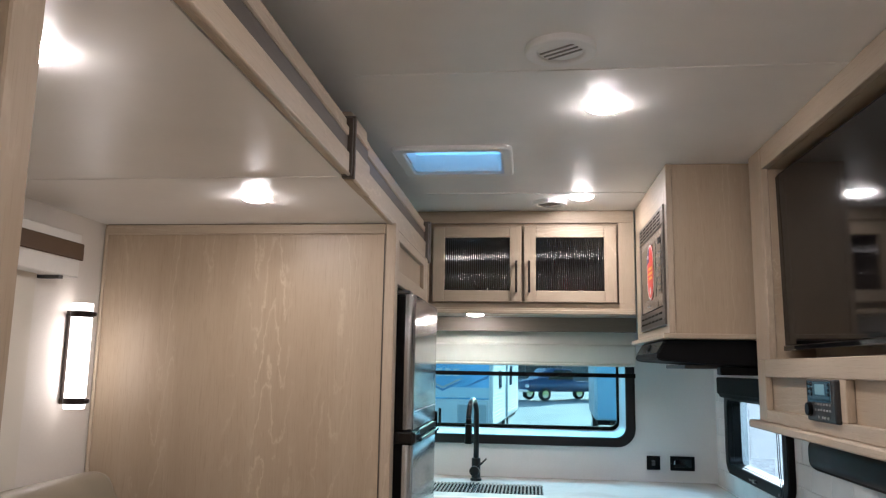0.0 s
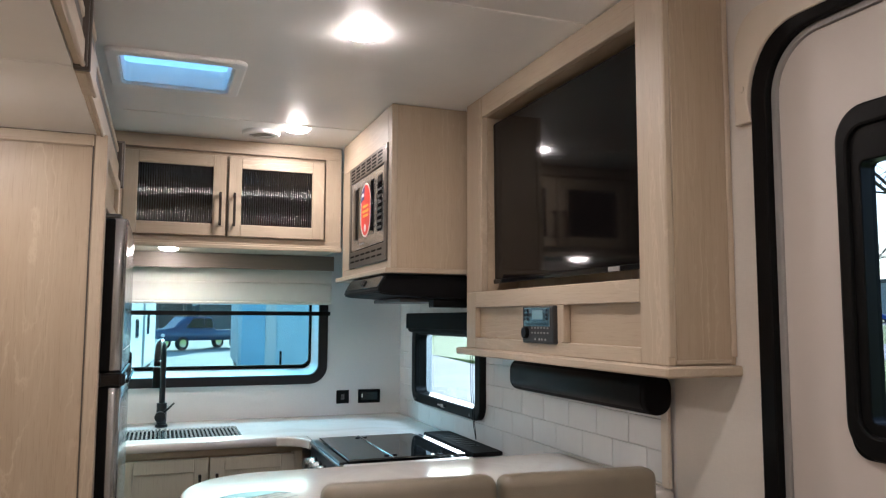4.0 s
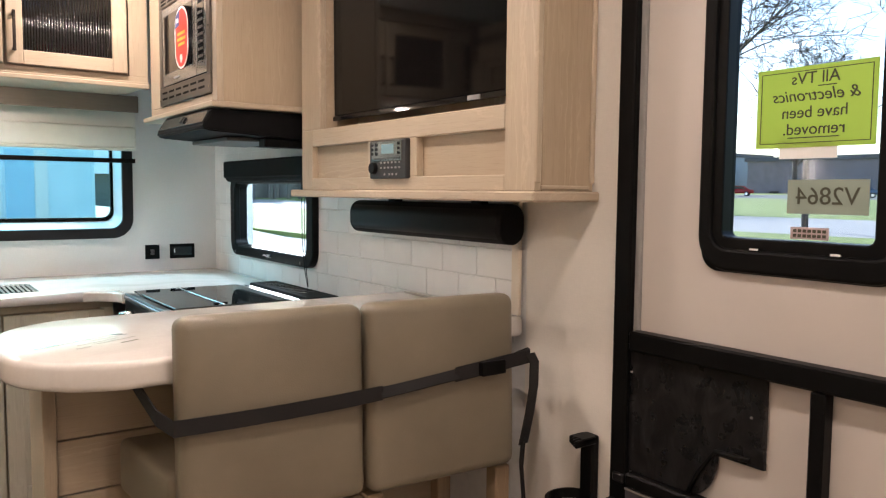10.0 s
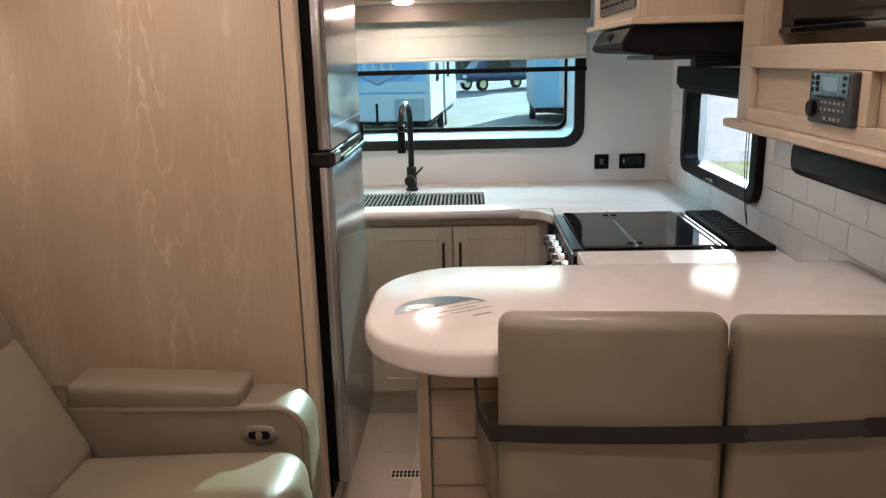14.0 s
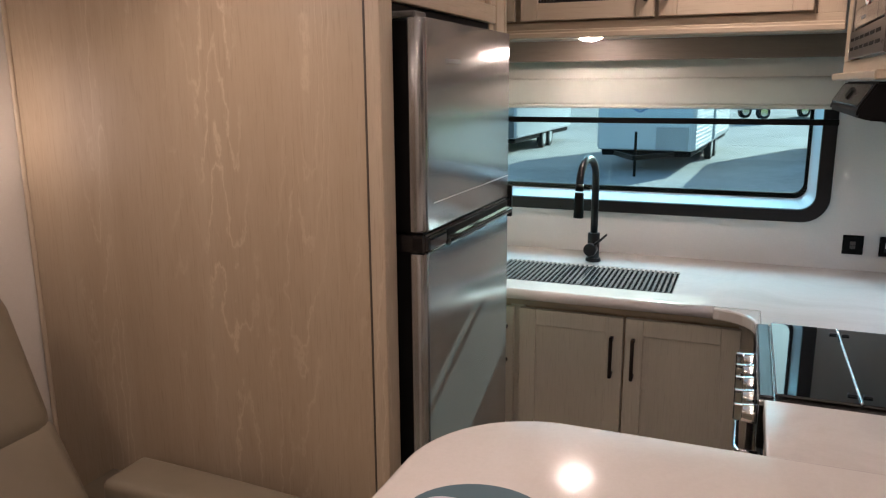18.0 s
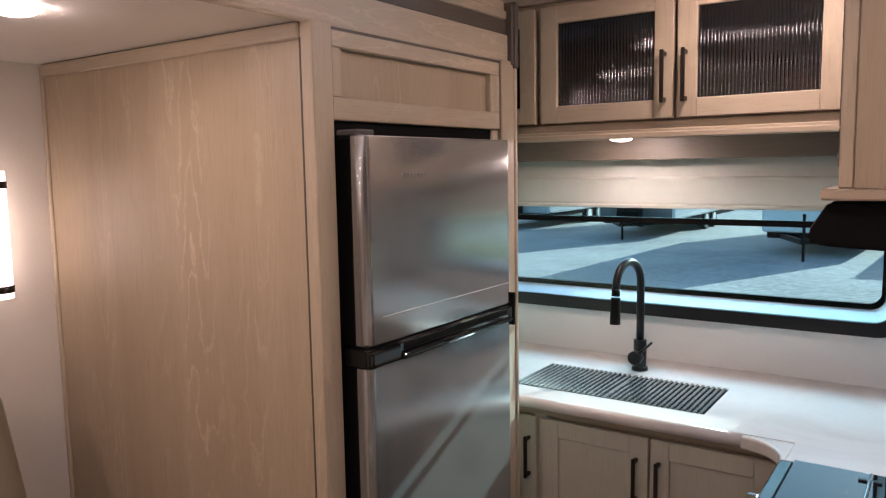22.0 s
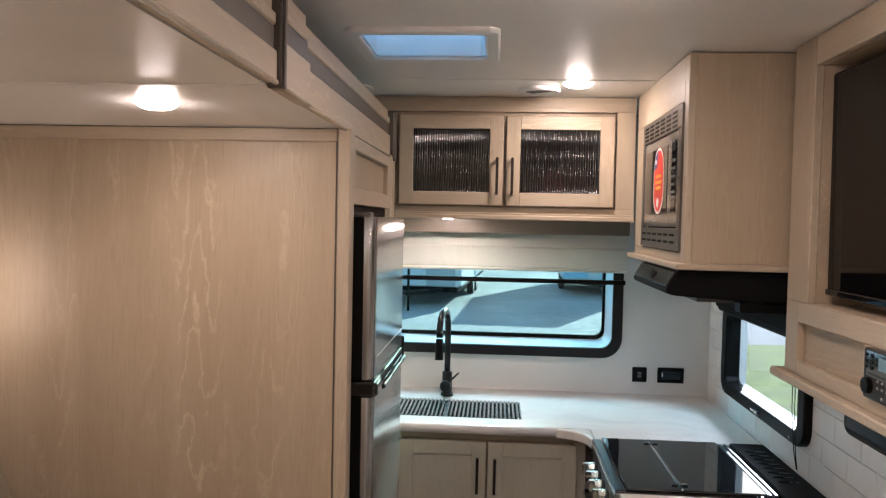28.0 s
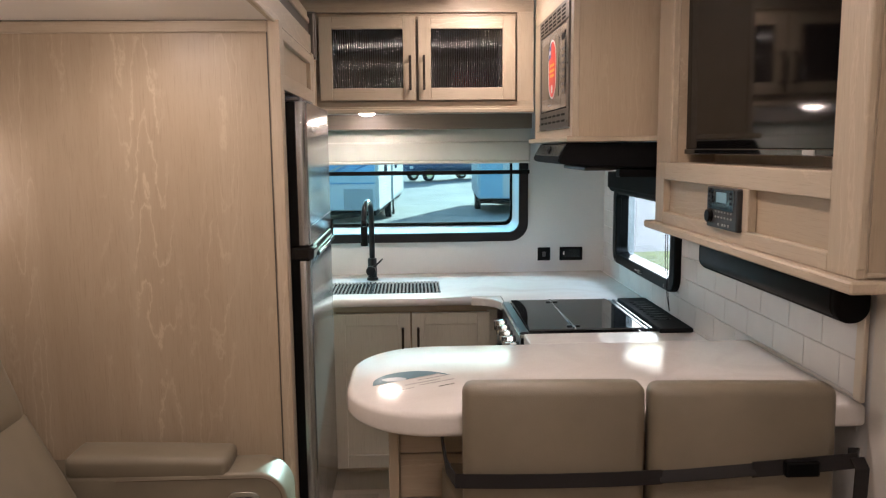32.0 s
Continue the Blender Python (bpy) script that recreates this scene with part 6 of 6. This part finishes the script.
def front_cap(t, x0, y0, lx, h, lower, upper, cover=True):
    """The end of a trailer that faces the camper: dark lower skirt, coloured cap, ladder and spare clutter."""
    z0 = GZ + 0.55
    part("cap", box(x0 + 0.08, x0 + lx - 0.08, y0 - 0.03, y0 + 0.02, z0 + 0.75, GZ + h - 0.1, 0.02), upper, t)
    part("lower_cap", box(x0 + 0.08, x0 + lx - 0.08, y0 - 0.035, y0 + 0.02, z0 + 0.02, z0 + 0.74, 0.02), lower, t)
    if cover:
        part("propane_cover", box(x0 + lx / 2 - 0.35, x0 + lx / 2 + 0.35, y0 - 0.75, y0 - 0.25, z0 - 0.05, z0 + 0.5, 0.06, 2), BLACK, t)
    part("tongue", merge(ribbon([(x0 + 0.5, y0, z0 - 0.08), (x0 + lx / 2, y0 - 1.3, z0 - 0.08)], (0, 0, 1), 0.12, 0.06), ribbon([(x0 + lx - 0.5, y0, z0 - 0.08), (x0 + lx / 2, y0 - 1.3, z0 - 0.08)], (0, 0, 1), 0.12, 0.06)), BLACK, t)
    part("tongue_jack", cyl((x0 + lx / 2, y0 - 1.1, GZ), (x0 + lx / 2, y0 - 1.1, GZ + 1.1), 0.035), BLACK, t)


def parked(x0, y0, ly, h, skin, lower, upper, label, lap=False, cover=True):
    """A trailer whose end faces the camper; its length runs away from it."""
    lx = 2.5
    t = thing("travel_trailer", (x0 + lx / 2, y0 + ly / 2, GZ), label, "trailer", "trailers on the lot")
    z0, z1 = GZ + 0.55, GZ + h
    part("body", box(x0, x0 + lx, y0, y0 + ly, z0, z1, 0.1, 3), skin, t, "", True)
    part("roof", box(x0 + 0.05, x0 + lx - 0.05, y0 + 0.1, y0 + ly - 0.1, z1 - 0.02, z1 + 0.05, 0.03), CAMPER_WHITE, t)
    part("skirt", box(x0 + 0.1, x0 + lx - 0.1, y0 + 0.2, y0 + ly - 0.2, z0 - 0.16, z0 + 0.01, 0.02), BLACK_MATTE, t)
    front_cap(t, x0, y0, lx, h, lower, upper, cover)
    xs = x0 + lx
    if lap:
        for k in range(22):
            part("siding", box(xs - 0.005, xs + 0.014, y0 + 0.12, y0 + ly - 0.12, z0 + 0.08 + 0.105 * k, z0 + 0.178 + 0.105 * k, 0.006), CAMPER_WHITE, t)
    for f in (0.22, 0.5, 0.78):
        yy = y0 + ly * f
        w = part("window", box(xs - 0.01, xs + 0.03, yy - 0.4, yy + 0.4, z0 + 1.0, z0 + 1.55, 0.04), BLACK, t)
        part("pane", box(xs + 0.02, xs + 0.035, yy - 0.35, yy + 0.35, z0 + 1.05, z0 + 1.5, 0.02), CAR_GLASS, w)
    part("trim_strip", box(xs - 0.005, xs + 0.018, y0 + 0.12, y0 + ly - 0.12, z0 + 0.02, z0 + 0.08, 0.005), CAMPER_GREY, t)
    for f in (0.46, 0.58):
        wheel(t, xs - 0.12, y0 + ly * f, 0.34, 0.2, "x")
        wheel(t, x0 + 0.12, y0 + ly * f, 0.34, 0.2, "x")
    return t


SKIRT_DARK = plain("dark_skirt", (0.10, 0.105, 0.11), 0.5, 0.2, 3, 0)
C1X, C1Y = -3.00, 21.3


def swing(t, x, y, deg):
    """Turns a whole trailer about an upright line through x, y."""
    t.matrix_basis = Matrix.Translation((x, y, 0)) @ pose(0, 0, 0, 0, 0, deg) @ Matrix.Translation((-x, -y, 0)) @ t.matrix_basis


c1 = parked(C1X, C1Y, 9.2, 3.2, CAMPER_WHITE, CAMPER_WHITE, plain("blue_cap", (0.22, 0.46, 0.74), 0.3, 0.25, 0.8, 0), "white lap-sided travel trailer with a blue front cap", True, False)
part("graphic", box(C1X + 0.08, C1X + 2.42, C1Y - 0.045, C1Y - 0.028, GZ + 1.34, GZ + 1.62, 0.004), plain("pale_cap", (0.50, 0.62, 0.70), 0.3, 0.1, 1.5, 0), c1, "paler lower band of the cap")
_Mc = Matrix(((1, 0, 0, C1X), (0, 0, -1, C1Y - 0.032), (0, 1, 0, GZ), (0, 0, 0, 1)))
for k in range(5):
    part("graphic", merge(box(0.46 + 0.24 * k, 0.63 + 0.24 * k, 1.93, 1.97, 0, 0.008, 0), box(0.50 + 0.24 * k, 0.545 + 0.24 * k, 1.93, 2.13, 0, 0.008, 0), box(0.46 + 0.24 * k, 0.63 + 0.24 * k, 2.09, 2.13, 0, 0.008, 0)), CAMPER_WHITE, c1, "white maker's lettering as plain bars", m=_Mc)
for dz, col in ((0.0, CAMPER_GREY), (0.07, CAMPER_BLUE)):
    part("graphic", plate([(0.55, 1.86 - dz), (1.12, 1.58 - dz), (1.69, 1.86 - dz), (1.60, 1.86 - dz), (1.12, 1.64 - dz), (0.64, 1.86 - dz)], 0, 0.014 if dz else 0.018), col, c1, "chevron under the lettering", m=_Mc)
for zz in (1.62, 2.25):
    part("graphic", plate([(1.75, zz), (2.40, zz + 0.26), (2.40, zz + 0.34), (2.05, zz + 0.18)], 0, 0.016), CAMPER_BLUE, c1, "dark blue swoosh", m=_Mc)
sl = part("slide_out", box(C1X + 2.45, C1X + 2.56, 25.2, 29.6, GZ + 0.62, GZ + 3.0, 0.02), CAMPER_WHITE, c1, "lap-sided room slide-out")
for k in range(21):
    part("siding", box(C1X + 2.55, C1X + 2.574, 25.25, 29.55, GZ + 0.68 + 0.105 * k, GZ + 0.778 + 0.105 * k, 0.006), CAMPER_WHITE, sl)
part("window", box(C1X + 2.56, C1X + 2.59, 25.9, 26.7, GZ + 1.60, GZ + 2.25, 0.03), CAR_GLASS, sl)
part("grey_block", box(C1X + 1.55, C1X + 2.36, C1Y - 0.06, C1Y - 0.03, GZ + 0.58, GZ + 1.16, 0.01), CAMPER_GREY, c1, "grey block low on the front")
swing(c1, C1X + 2.5, C1Y, -3.6)
parked(-8.6, 24.5, 8.0, 3.2, CAMPER_WHITE, SKIRT_DARK, CAMPER_GREY, "white travel trailer with a grey front cap")
parked(-13.6, 26.0, 8.0, 3.2, CAMPER_WHITE, CAMPER_GREY, CAMPER_WHITE, "white travel trailer at the end of the row")
parked(-18.8, 25.0, 8.0, 3.2, CAMPER_WHITE, SKIRT_DARK, CAMPER_BLUE, "blue-capped travel trailer at the end of the row")
PALE_BLUE = plain("pale_blue_skin", (0.46, 0.62, 0.72), 0.4, 0.05, 2, 0)
C2X, C2Y = 2.62, 25.6
c2 = parked(C2X, C2Y, 6.0, 3.3, PALE_BLUE, PALE_BLUE, PALE_BLUE, "pale blue box trailer parked beside the lane", False, False)
part("front_panel", box(C2X + 0.10, C2X + 0.84, C2Y - 0.05, C2Y - 0.032, GZ + 0.62, GZ + 3.15, 0.004), plain("sky_blue_skin", (0.30, 0.52, 0.70), 0.4, 0.08, 2, 0), c2)
part("front_panel", box(C2X + 0.86, C2X + 1.20, C2Y - 0.05, C2Y - 0.032, GZ + 0.62, GZ + 3.15, 0.004), CAMPER_WHITE, c2)
part("front_panel", box(C2X + 1.22, C2X + 2.40, C2Y - 0.05, C2Y - 0.032, GZ + 0.62, GZ + 3.15, 0.004), PALE_BLUE, c2)
for k in range(6):
    part("rib", box(C2X - 0.02, C2X + 0.005, C2Y + 0.4 + 0.95 * k, C2Y + 0.44 + 0.95 * k, GZ + 0.6, GZ + 3.2, 0.004), CAMPER_WHITE, c2)
swing(c2, C2X, C2Y, -2.6)

# the lot climbs a little behind the trailers
LOT_UP = 0.55
bm = bmesh.new()
_q = [[bm.verts.new((x, y, z)) for x in (-80, 13.9)] for y, z in ((31, GZ - 0.1), (31, GZ + 0.004), (50, GZ + LOT_UP), (160, GZ + LOT_UP + 0.3), (160, GZ - 0.1))]
for k in range(5):
    bm.faces.new((_q[k][0], _q[k][1], _q[(k + 1) % 5][1], _q[(k + 1) % 5][0]))
bm.faces.new([r[0] for r in _q]), bm.faces.new([r[1] for r in _q][::-1])
bmesh.ops.recalc_face_normals(bm, faces=bm.faces)
tagged(part("ground", bm, GRAVEL), "pale gravel slope behind the trailers", "ground", kind=S)


def vehicle(x, y, paint, label, kind, yaw, s=1.0, pickup=False):
    t = thing(kind, (0, 0, GZ), label, "car" if not pickup else "pickup truck")
    L = 5.6 if pickup else 4.5
    bm = bmesh.new()
    if pickup:
        pr = [(-L / 2, 0.5), (-L / 2, 1.05), (-0.35, 1.08), (-0.3, 1.12), (-0.1, 1.78), (1.15, 1.8), (1.75, 1.2), (L / 2 - 0.1, 1.08), (L / 2, 0.9), (L / 2, 0.5)]
    else:
        pr = [(-L / 2, 0.4), (-L / 2, 0.85), (-1.6, 0.95), (-0.9, 1.42), (0.5, 1.45), (1.25, 0.98), (L / 2 - 0.1, 0.8), (L / 2, 0.6), (L / 2, 0.35)]
    a = [bm.verts.new((px, -0.9, GZ + pz)) for px, pz in pr]
    c = [bm.verts.new((px, 0.9, GZ + pz)) for px, pz in pr]
    bm.faces.new(a), bm.faces.new(c[::-1])
    for k in range(len(pr)):
        bm.faces.new((a[k], c[k], c[(k + 1) % len(pr)], a[(k + 1) % len(pr)]))
    bmesh.ops.recalc_face_normals(bm, faces=bm.faces)
    bmesh.ops.bevel(bm, geom=bm.edges[:], offset=0.06, segments=2, affect="EDGES")
    part("body", bm, paint, t, "", True)
    for sy in (-0.905, 0.905):
        if pickup:
            for px0, px1, px2, px3 in ((-0.18, 0.4, 0.4, -0.05), (0.46, 1.55, 1.12, 0.46)):
                bm = plate([(px0, 1.18), (px1, 1.18), (px2, 1.7), (px3, 1.7)], -0.012, 0.012)
                part("side_window", bm, CAR_GLASS, t, m=Matrix(((1, 0, 0, 0), (0, 0, 1, sy), (0, 1, 0, GZ), (0, 0, 0, 1))))
        else:
            bm = plate([(-1.35, 0.98), (1.0, 0.98), (0.45, 1.36), (-0.85, 1.36)], -0.012, 0.012)
            part("side_window", bm, CAR_GLASS, t, m=Matrix(((1, 0, 0, 0), (0, 0, 1, sy), (0, 1, 0, GZ), (0, 0, 0, 1))))
        for px in (-L * 0.31, L * 0.31):
            wheel(t, px, sy * 0.92, 0.36 if pickup else 0.32, 0.22)
    part("bumper", box(L / 2 - 0.05, L / 2 + 0.08, -0.85, 0.85, GZ + 0.45, GZ + 0.62, 0.03), CHROME if pickup else paint, t)
    part("headlight", box(L / 2 - 0.06, L / 2 + 0.02, -0.85, -0.55, GZ + 0.72, GZ + 0.88, 0.02), PAPER, t)
    part("headlight", box(L / 2 - 0.06, L / 2 + 0.02, 0.55, 0.85, GZ + 0.72, GZ + 0.88, 0.02), PAPER, t)
    t.matrix_basis = pose(x, y, GZ, 0, 0, yaw)
    return t


_pk = vehicle(2.40, 45, PAINT_NAVY, "dark blue crew-cab pickup truck parked on the lot", "pickup_truck", 212, pickup=True)
_pk.location.z = GZ + LOT_UP * 14 / 19 + 0.004
for vx, vy, col, lab in ((92, 44, (0.10, 0.14, 0.2), "grey-blue car on the far road"), (95, 62, (0.45, 0.03, 0.02), "red car on the far road"), (93, 78, (0.04, 0.09, 0.3), "blue car on the far road"), (90, 120, (0.3, 0.32, 0.34), "silver car on the far road")):
    v = vehicle(vx, vy, plain("car_paint", col, 0.25, 0.05, 3, 0), lab, "car", 115)
    v.location.z = rise(vx)

# buildings
# distance haze painted into the brick as a lighter, bluish grey
BRICK = plain("hazed_brick", (0.26, 0.22, 0.24), 0.8, 0.2, 1, 0)
ROOF = plain("roof_far", (0.12, 0.12, 0.13), 0.7, 0.1, 1, 0)


def building(x0, x1, y0, y1, h, label, wallmat, faces):
    b = thing("building", ((x0 + x1) / 2, (y0 + y1) / 2, GZ), label, "building")
    part("wall", box(x0, x1, y0, y1, GZ, GZ + h, 0), wallmat, b)
    part("roof", box(x0 - 0.4, x1 + 0.4, y0 - 0.4, y1 + 0.4, GZ + h, GZ + h + 0.7, 0.05), ROOF, b)
    n = int(((y1 - y0) if faces == "x" else (x1 - x0)) / 4)
    for k in range(n):
        if faces == "x":
            yy = y0 + 2 + 4 * k
            part("window", box(x0 - 0.05, x0 + 0.05, yy - 0.8, yy + 0.8, GZ + 1, GZ + 2.6, 0.02), CAR_GLASS, b)
        else:
            xx = x0 + 2 + 4 * k
            part("window", box(xx - 0.8, xx + 0.8, y0 - 0.05, y0 + 0.05, GZ + 1, GZ + 2.6, 0.02), CAR_GLASS, b)


building(118, 135, 20, 75, 7.5, "low dark brick building beyond the road", BRICK, "x")
building(124, 140, 84, 130, 9.0, "low grey building far beyond the road", CAMPER_GREY, "x")
shed = thing("shed", (11, 85, GZ), "white-roofed dark shed behind the lot", "building")
part("wall", box(3.9, 18, 80, 90, GZ, GZ + 3.5, 0), SKIRT_DARK, shed)
bm = bmesh.new()
_q = [[bm.verts.new((x, y, GZ + z)) for x in (3.6, 18.4)] for y, z in ((79.4, 3.5), (85, 6.2), (90.6, 3.5))]
for k in range(3):
    bm.faces.new((_q[k][0], _q[k][1], _q[(k + 1) % 3][1], _q[(k + 1) % 3][0]))
bm.faces.new([r[0] for r in _q]), bm.faces.new([r[1] for r in _q][::-1])
bmesh.ops.recalc_face_normals(bm, faces=bm.faces)
part("roof", bm, plain("white_roof", (0.80, 0.81, 0.80), 0.35, 0.03, 1, 0), shed, "white sheet-metal roof")
part("door", box(8, 12, 79.9, 80.1, GZ, GZ + 3.2, 0.02), CAMPER_GREY, shed)

# bare trees
BARK = plain("bark", (0.075, 0.06, 0.05), 0.9, 0.3, 8, 0.6, 40)


def limb(bm, p, d, length, r, depth, rng, twigs):
    n = 4
    r = max(r, 0.012)
    pts = [p]
    q = p.copy()
    dd = d.copy()
    for k in range(n):
        dd = (dd + Vector((rng.uniform(-1, 1), rng.uniform(-1, 1), rng.uniform(-0.9, 0.7))) * (0.16 if depth > 1 else 0.26) + Vector((0, 0, -0.07 if depth < 2 else 0))).normalized()
        q = q + dd * length / n
        pts.append(q.copy())
    seg = 7 if depth > 2 else (5 if depth > 1 else 3)
    sub = tube(pts, [r * (1 - 0.6 * k / n) for k in range(n + 1)], seg)
    me = bpy.data.meshes.new("t")
    sub.to_mesh(me)
    sub.free()
    bm.from_mesh(me)
    bpy.data.meshes.remove(me)
    if depth == 0:
        return
    for k in range(twigs):
        i = rng.randint(1, n)
        side = Vector((rng.uniform(-1, 1), rng.uniform(-1, 1), rng.uniform(-0.2, 0.8))).normalized()
        limb(bm, pts[i], (dd * 0.5 + side * 0.8).normalized(), length * rng.uniform(0.5, 0.75), r * (1 - 0.6 * i / n) * 0.6, depth - 1, rng, twigs)


def tree(x, y, h, r, seed, depth=4, twigs=4):
    rng = random.Random(seed)
    t = thing("bare_tree", (x, y, GZ), "tall leafless tree with fine spreading branches", "tree", "bare trees")
    top = Vector((x + rng.uniform(-0.2, 0.2), y + rng.uniform(-0.2, 0.2), GZ + h * 0.35))
    part("trunk", tube([(x, y, GZ), (x, y, GZ + 0.3), tuple((Vector((x, y, GZ)) + top) / 2), tuple(top)], [r * 1.3, r, r * 0.9, r * 0.75], 10), BARK, t, "", True)
    bm = bmesh.new()
    for k in range(5):
        a = 2 * math.pi * k / 5 + rng.uniform(-0.4, 0.4)
        limb(bm, top - Vector((0, 0, 0.25 * k * h * 0.04)), Vector((math.cos(a) * 0.7, math.sin(a) * 0.7, 0.8)).normalized(), h * 0.30, r * 0.42, depth - 1, rng, twigs)
    part("crown", bm, BARK, t, "bare twiggy crown")
    return t


tree(20.5, 15.3, 15.0, 0.15, 8, 5, 5)
tree(31, 17.2, 12.0, 0.14, 3, 5, 4)
tree(24, 8.0, 14.0, 0.16, 12, 5, 4)
tree(46, 40, 13.0, 0.25, 5, 4, 4)
tree(60, 34, 14.0, 0.25, 6, 4, 4)
# woods behind the lot
rng = random.Random(21)
bm = bmesh.new()
for k in range(170):
    x, y, h = rng.uniform(-75, 60), rng.uniform(96, 112), rng.uniform(12, 20)
    base = Vector((x, y, GZ))
    sub = tube([base, base + Vector((rng.uniform(-0.3, 0.3), 0, h * 0.5)), base + Vector((rng.uniform(-0.8, 0.8), 0, h))], [0.22, 0.15, 0.04], 5)
    me = bpy.data.meshes.new("t")
    sub.to_mesh(me)
    sub.free()
    bm.from_mesh(me)
    bpy.data.meshes.remove(me)
    for j in range(9):
        z = rng.uniform(0.25, 0.95) * h
        a = rng.uniform(0, 6.28)
        ln = (h - z) * 0.4 + 0.8
        sub = tube([base + Vector((0, 0, z)), base + Vector((math.cos(a) * ln * 0.6, math.sin(a) * ln * 0.6, z + ln * 0.5)), base + Vector((math.cos(a) * ln, math.sin(a) * ln, z + ln * 1.1))], [0.07, 0.05, 0.02], 3)
        me = bpy.data.meshes.new("t")
        sub.to_mesh(me)
        sub.free()
        bm.from_mesh(me)
        bpy.data.meshes.remove(me)
WOODS = plain("far_bark", (0.17, 0.155, 0.14), 0.9, 0.3, 3, 0)
THICKET = mat("far_thicket", (0.2, 0.19, 0.17), 0.95)
_n, _l, _b = nodes_of(THICKET)
_l.new(ramp_of(THICKET, noise_of(THICKET, coords(THICKET, (1, 1, 0.12)), 2.2, 5, 0.7, 0.5), [(0.35, (0.07, 0.066, 0.06)), (0.6, (0.22, 0.205, 0.185)), (0.75, (0.36, 0.35, 0.33))]), _b.inputs["Base Color"])
bk = bmesh.new()
_top = [(-90 + 1.5 * k, 13.5 + rng.uniform(-1.6, 1.6)) for k in range(120)]
_lo = [bk.verts.new((x, 114.0, GZ)) for x, z in _top]
_hi = [bk.verts.new((x, 114.0, GZ + z)) for x, z in _top]
for k in range(len(_top) - 1):
    bk.faces.new((_lo[k], _lo[k + 1], _hi[k + 1], _hi[k]))
tagged(part("backdrop", bk, THICKET), "grey-brown winter thicket far behind the lot", "woods", kind=S)
tagged(part("woods", bm, WOODS), "dense leafless woods behind the lot", "woods", kind="stuff")

# ---- tiles and floor planks ----
wall_side = bpy.data.objects["wall_side"]
TH, TW = 0.0743, 0.15
tile_me = {}
for row in range(7):
    z0 = CT + TH * row
    u = 0.0 - (TW / 2 if row % 2 else 0)
    while u < 2.09:
        a, b = max(u, 0.0) + 0.0009, min(u + TW, 2.09) - 0.0009
        c, d = z0 + 0.0009, min(z0 + TH, 1.43) - 0.0009
        u += TW
        if b - a < 0.01 or d - c < 0.01:
            continue
        pieces = [(a, b, c, d)]
        if not (b < SWY0 - 0.03 or a > SWY1 + 0.03 or d < SWZ0 - 0.03 or c > SWZ1 + 0.03):
            pieces = []
            if a < SWY0 - 0.035:
                pieces.append((a, SWY0 - 0.035, c, d))
            if b > SWY1 + 0.035:
                pieces.append((SWY1 + 0.035, b, c, d))
            if c < SWZ0 - 0.035:
                pieces.append((max(a, SWY0 - 0.035), min(b, SWY1 + 0.035), c, SWZ0 - 0.035))
            if d > SWZ1 + 0.035:
                pieces.append((max(a, SWY0 - 0.035), min(b, SWY1 + 0.035), SWZ1 + 0.035, d))
        for a, b, c, d in pieces:
            key = (round(b - a, 3), round(d - c, 3))
            if key not in tile_me:
                o = part("tile", box(0.0, 0.008, 0, b - a, 0, d - c, 0.0012), TILE, wall_side)
                tile_me[key] = o.data
            else:
                o = new("tile", tile_me[key])
                o.parent = wall_side
            o.matrix_basis = WALL_M @ Matrix.Translation((0, a, c))
floor_ob = bpy.data.objects["floor"]
plank_me = {}
rng = random.Random(4)
for col in range(15):
    x0 = -0.55 + 0.14 * col
    y = -1.1 - rng.uniform(0, 0.8)
    while y < 3.36:
        a, b = max(y, -1.1) + 0.0006, min(y + 0.9, 3.36) - 0.0006
        y += 0.9
        if b - a < 0.03:
            continue
        key = round(b - a, 2)
        if key not in plank_me:
            o = part("plank", box(0.0006, 0.1394, 0, b - a, FLOOR - 0.006, FLOOR, 0.0008), VINYL, floor_ob)
            plank_me[key] = o.data
        else:
            o = new("plank", plank_me[key])
            o.parent = floor_ob
        o.location = (x0, a, 0)
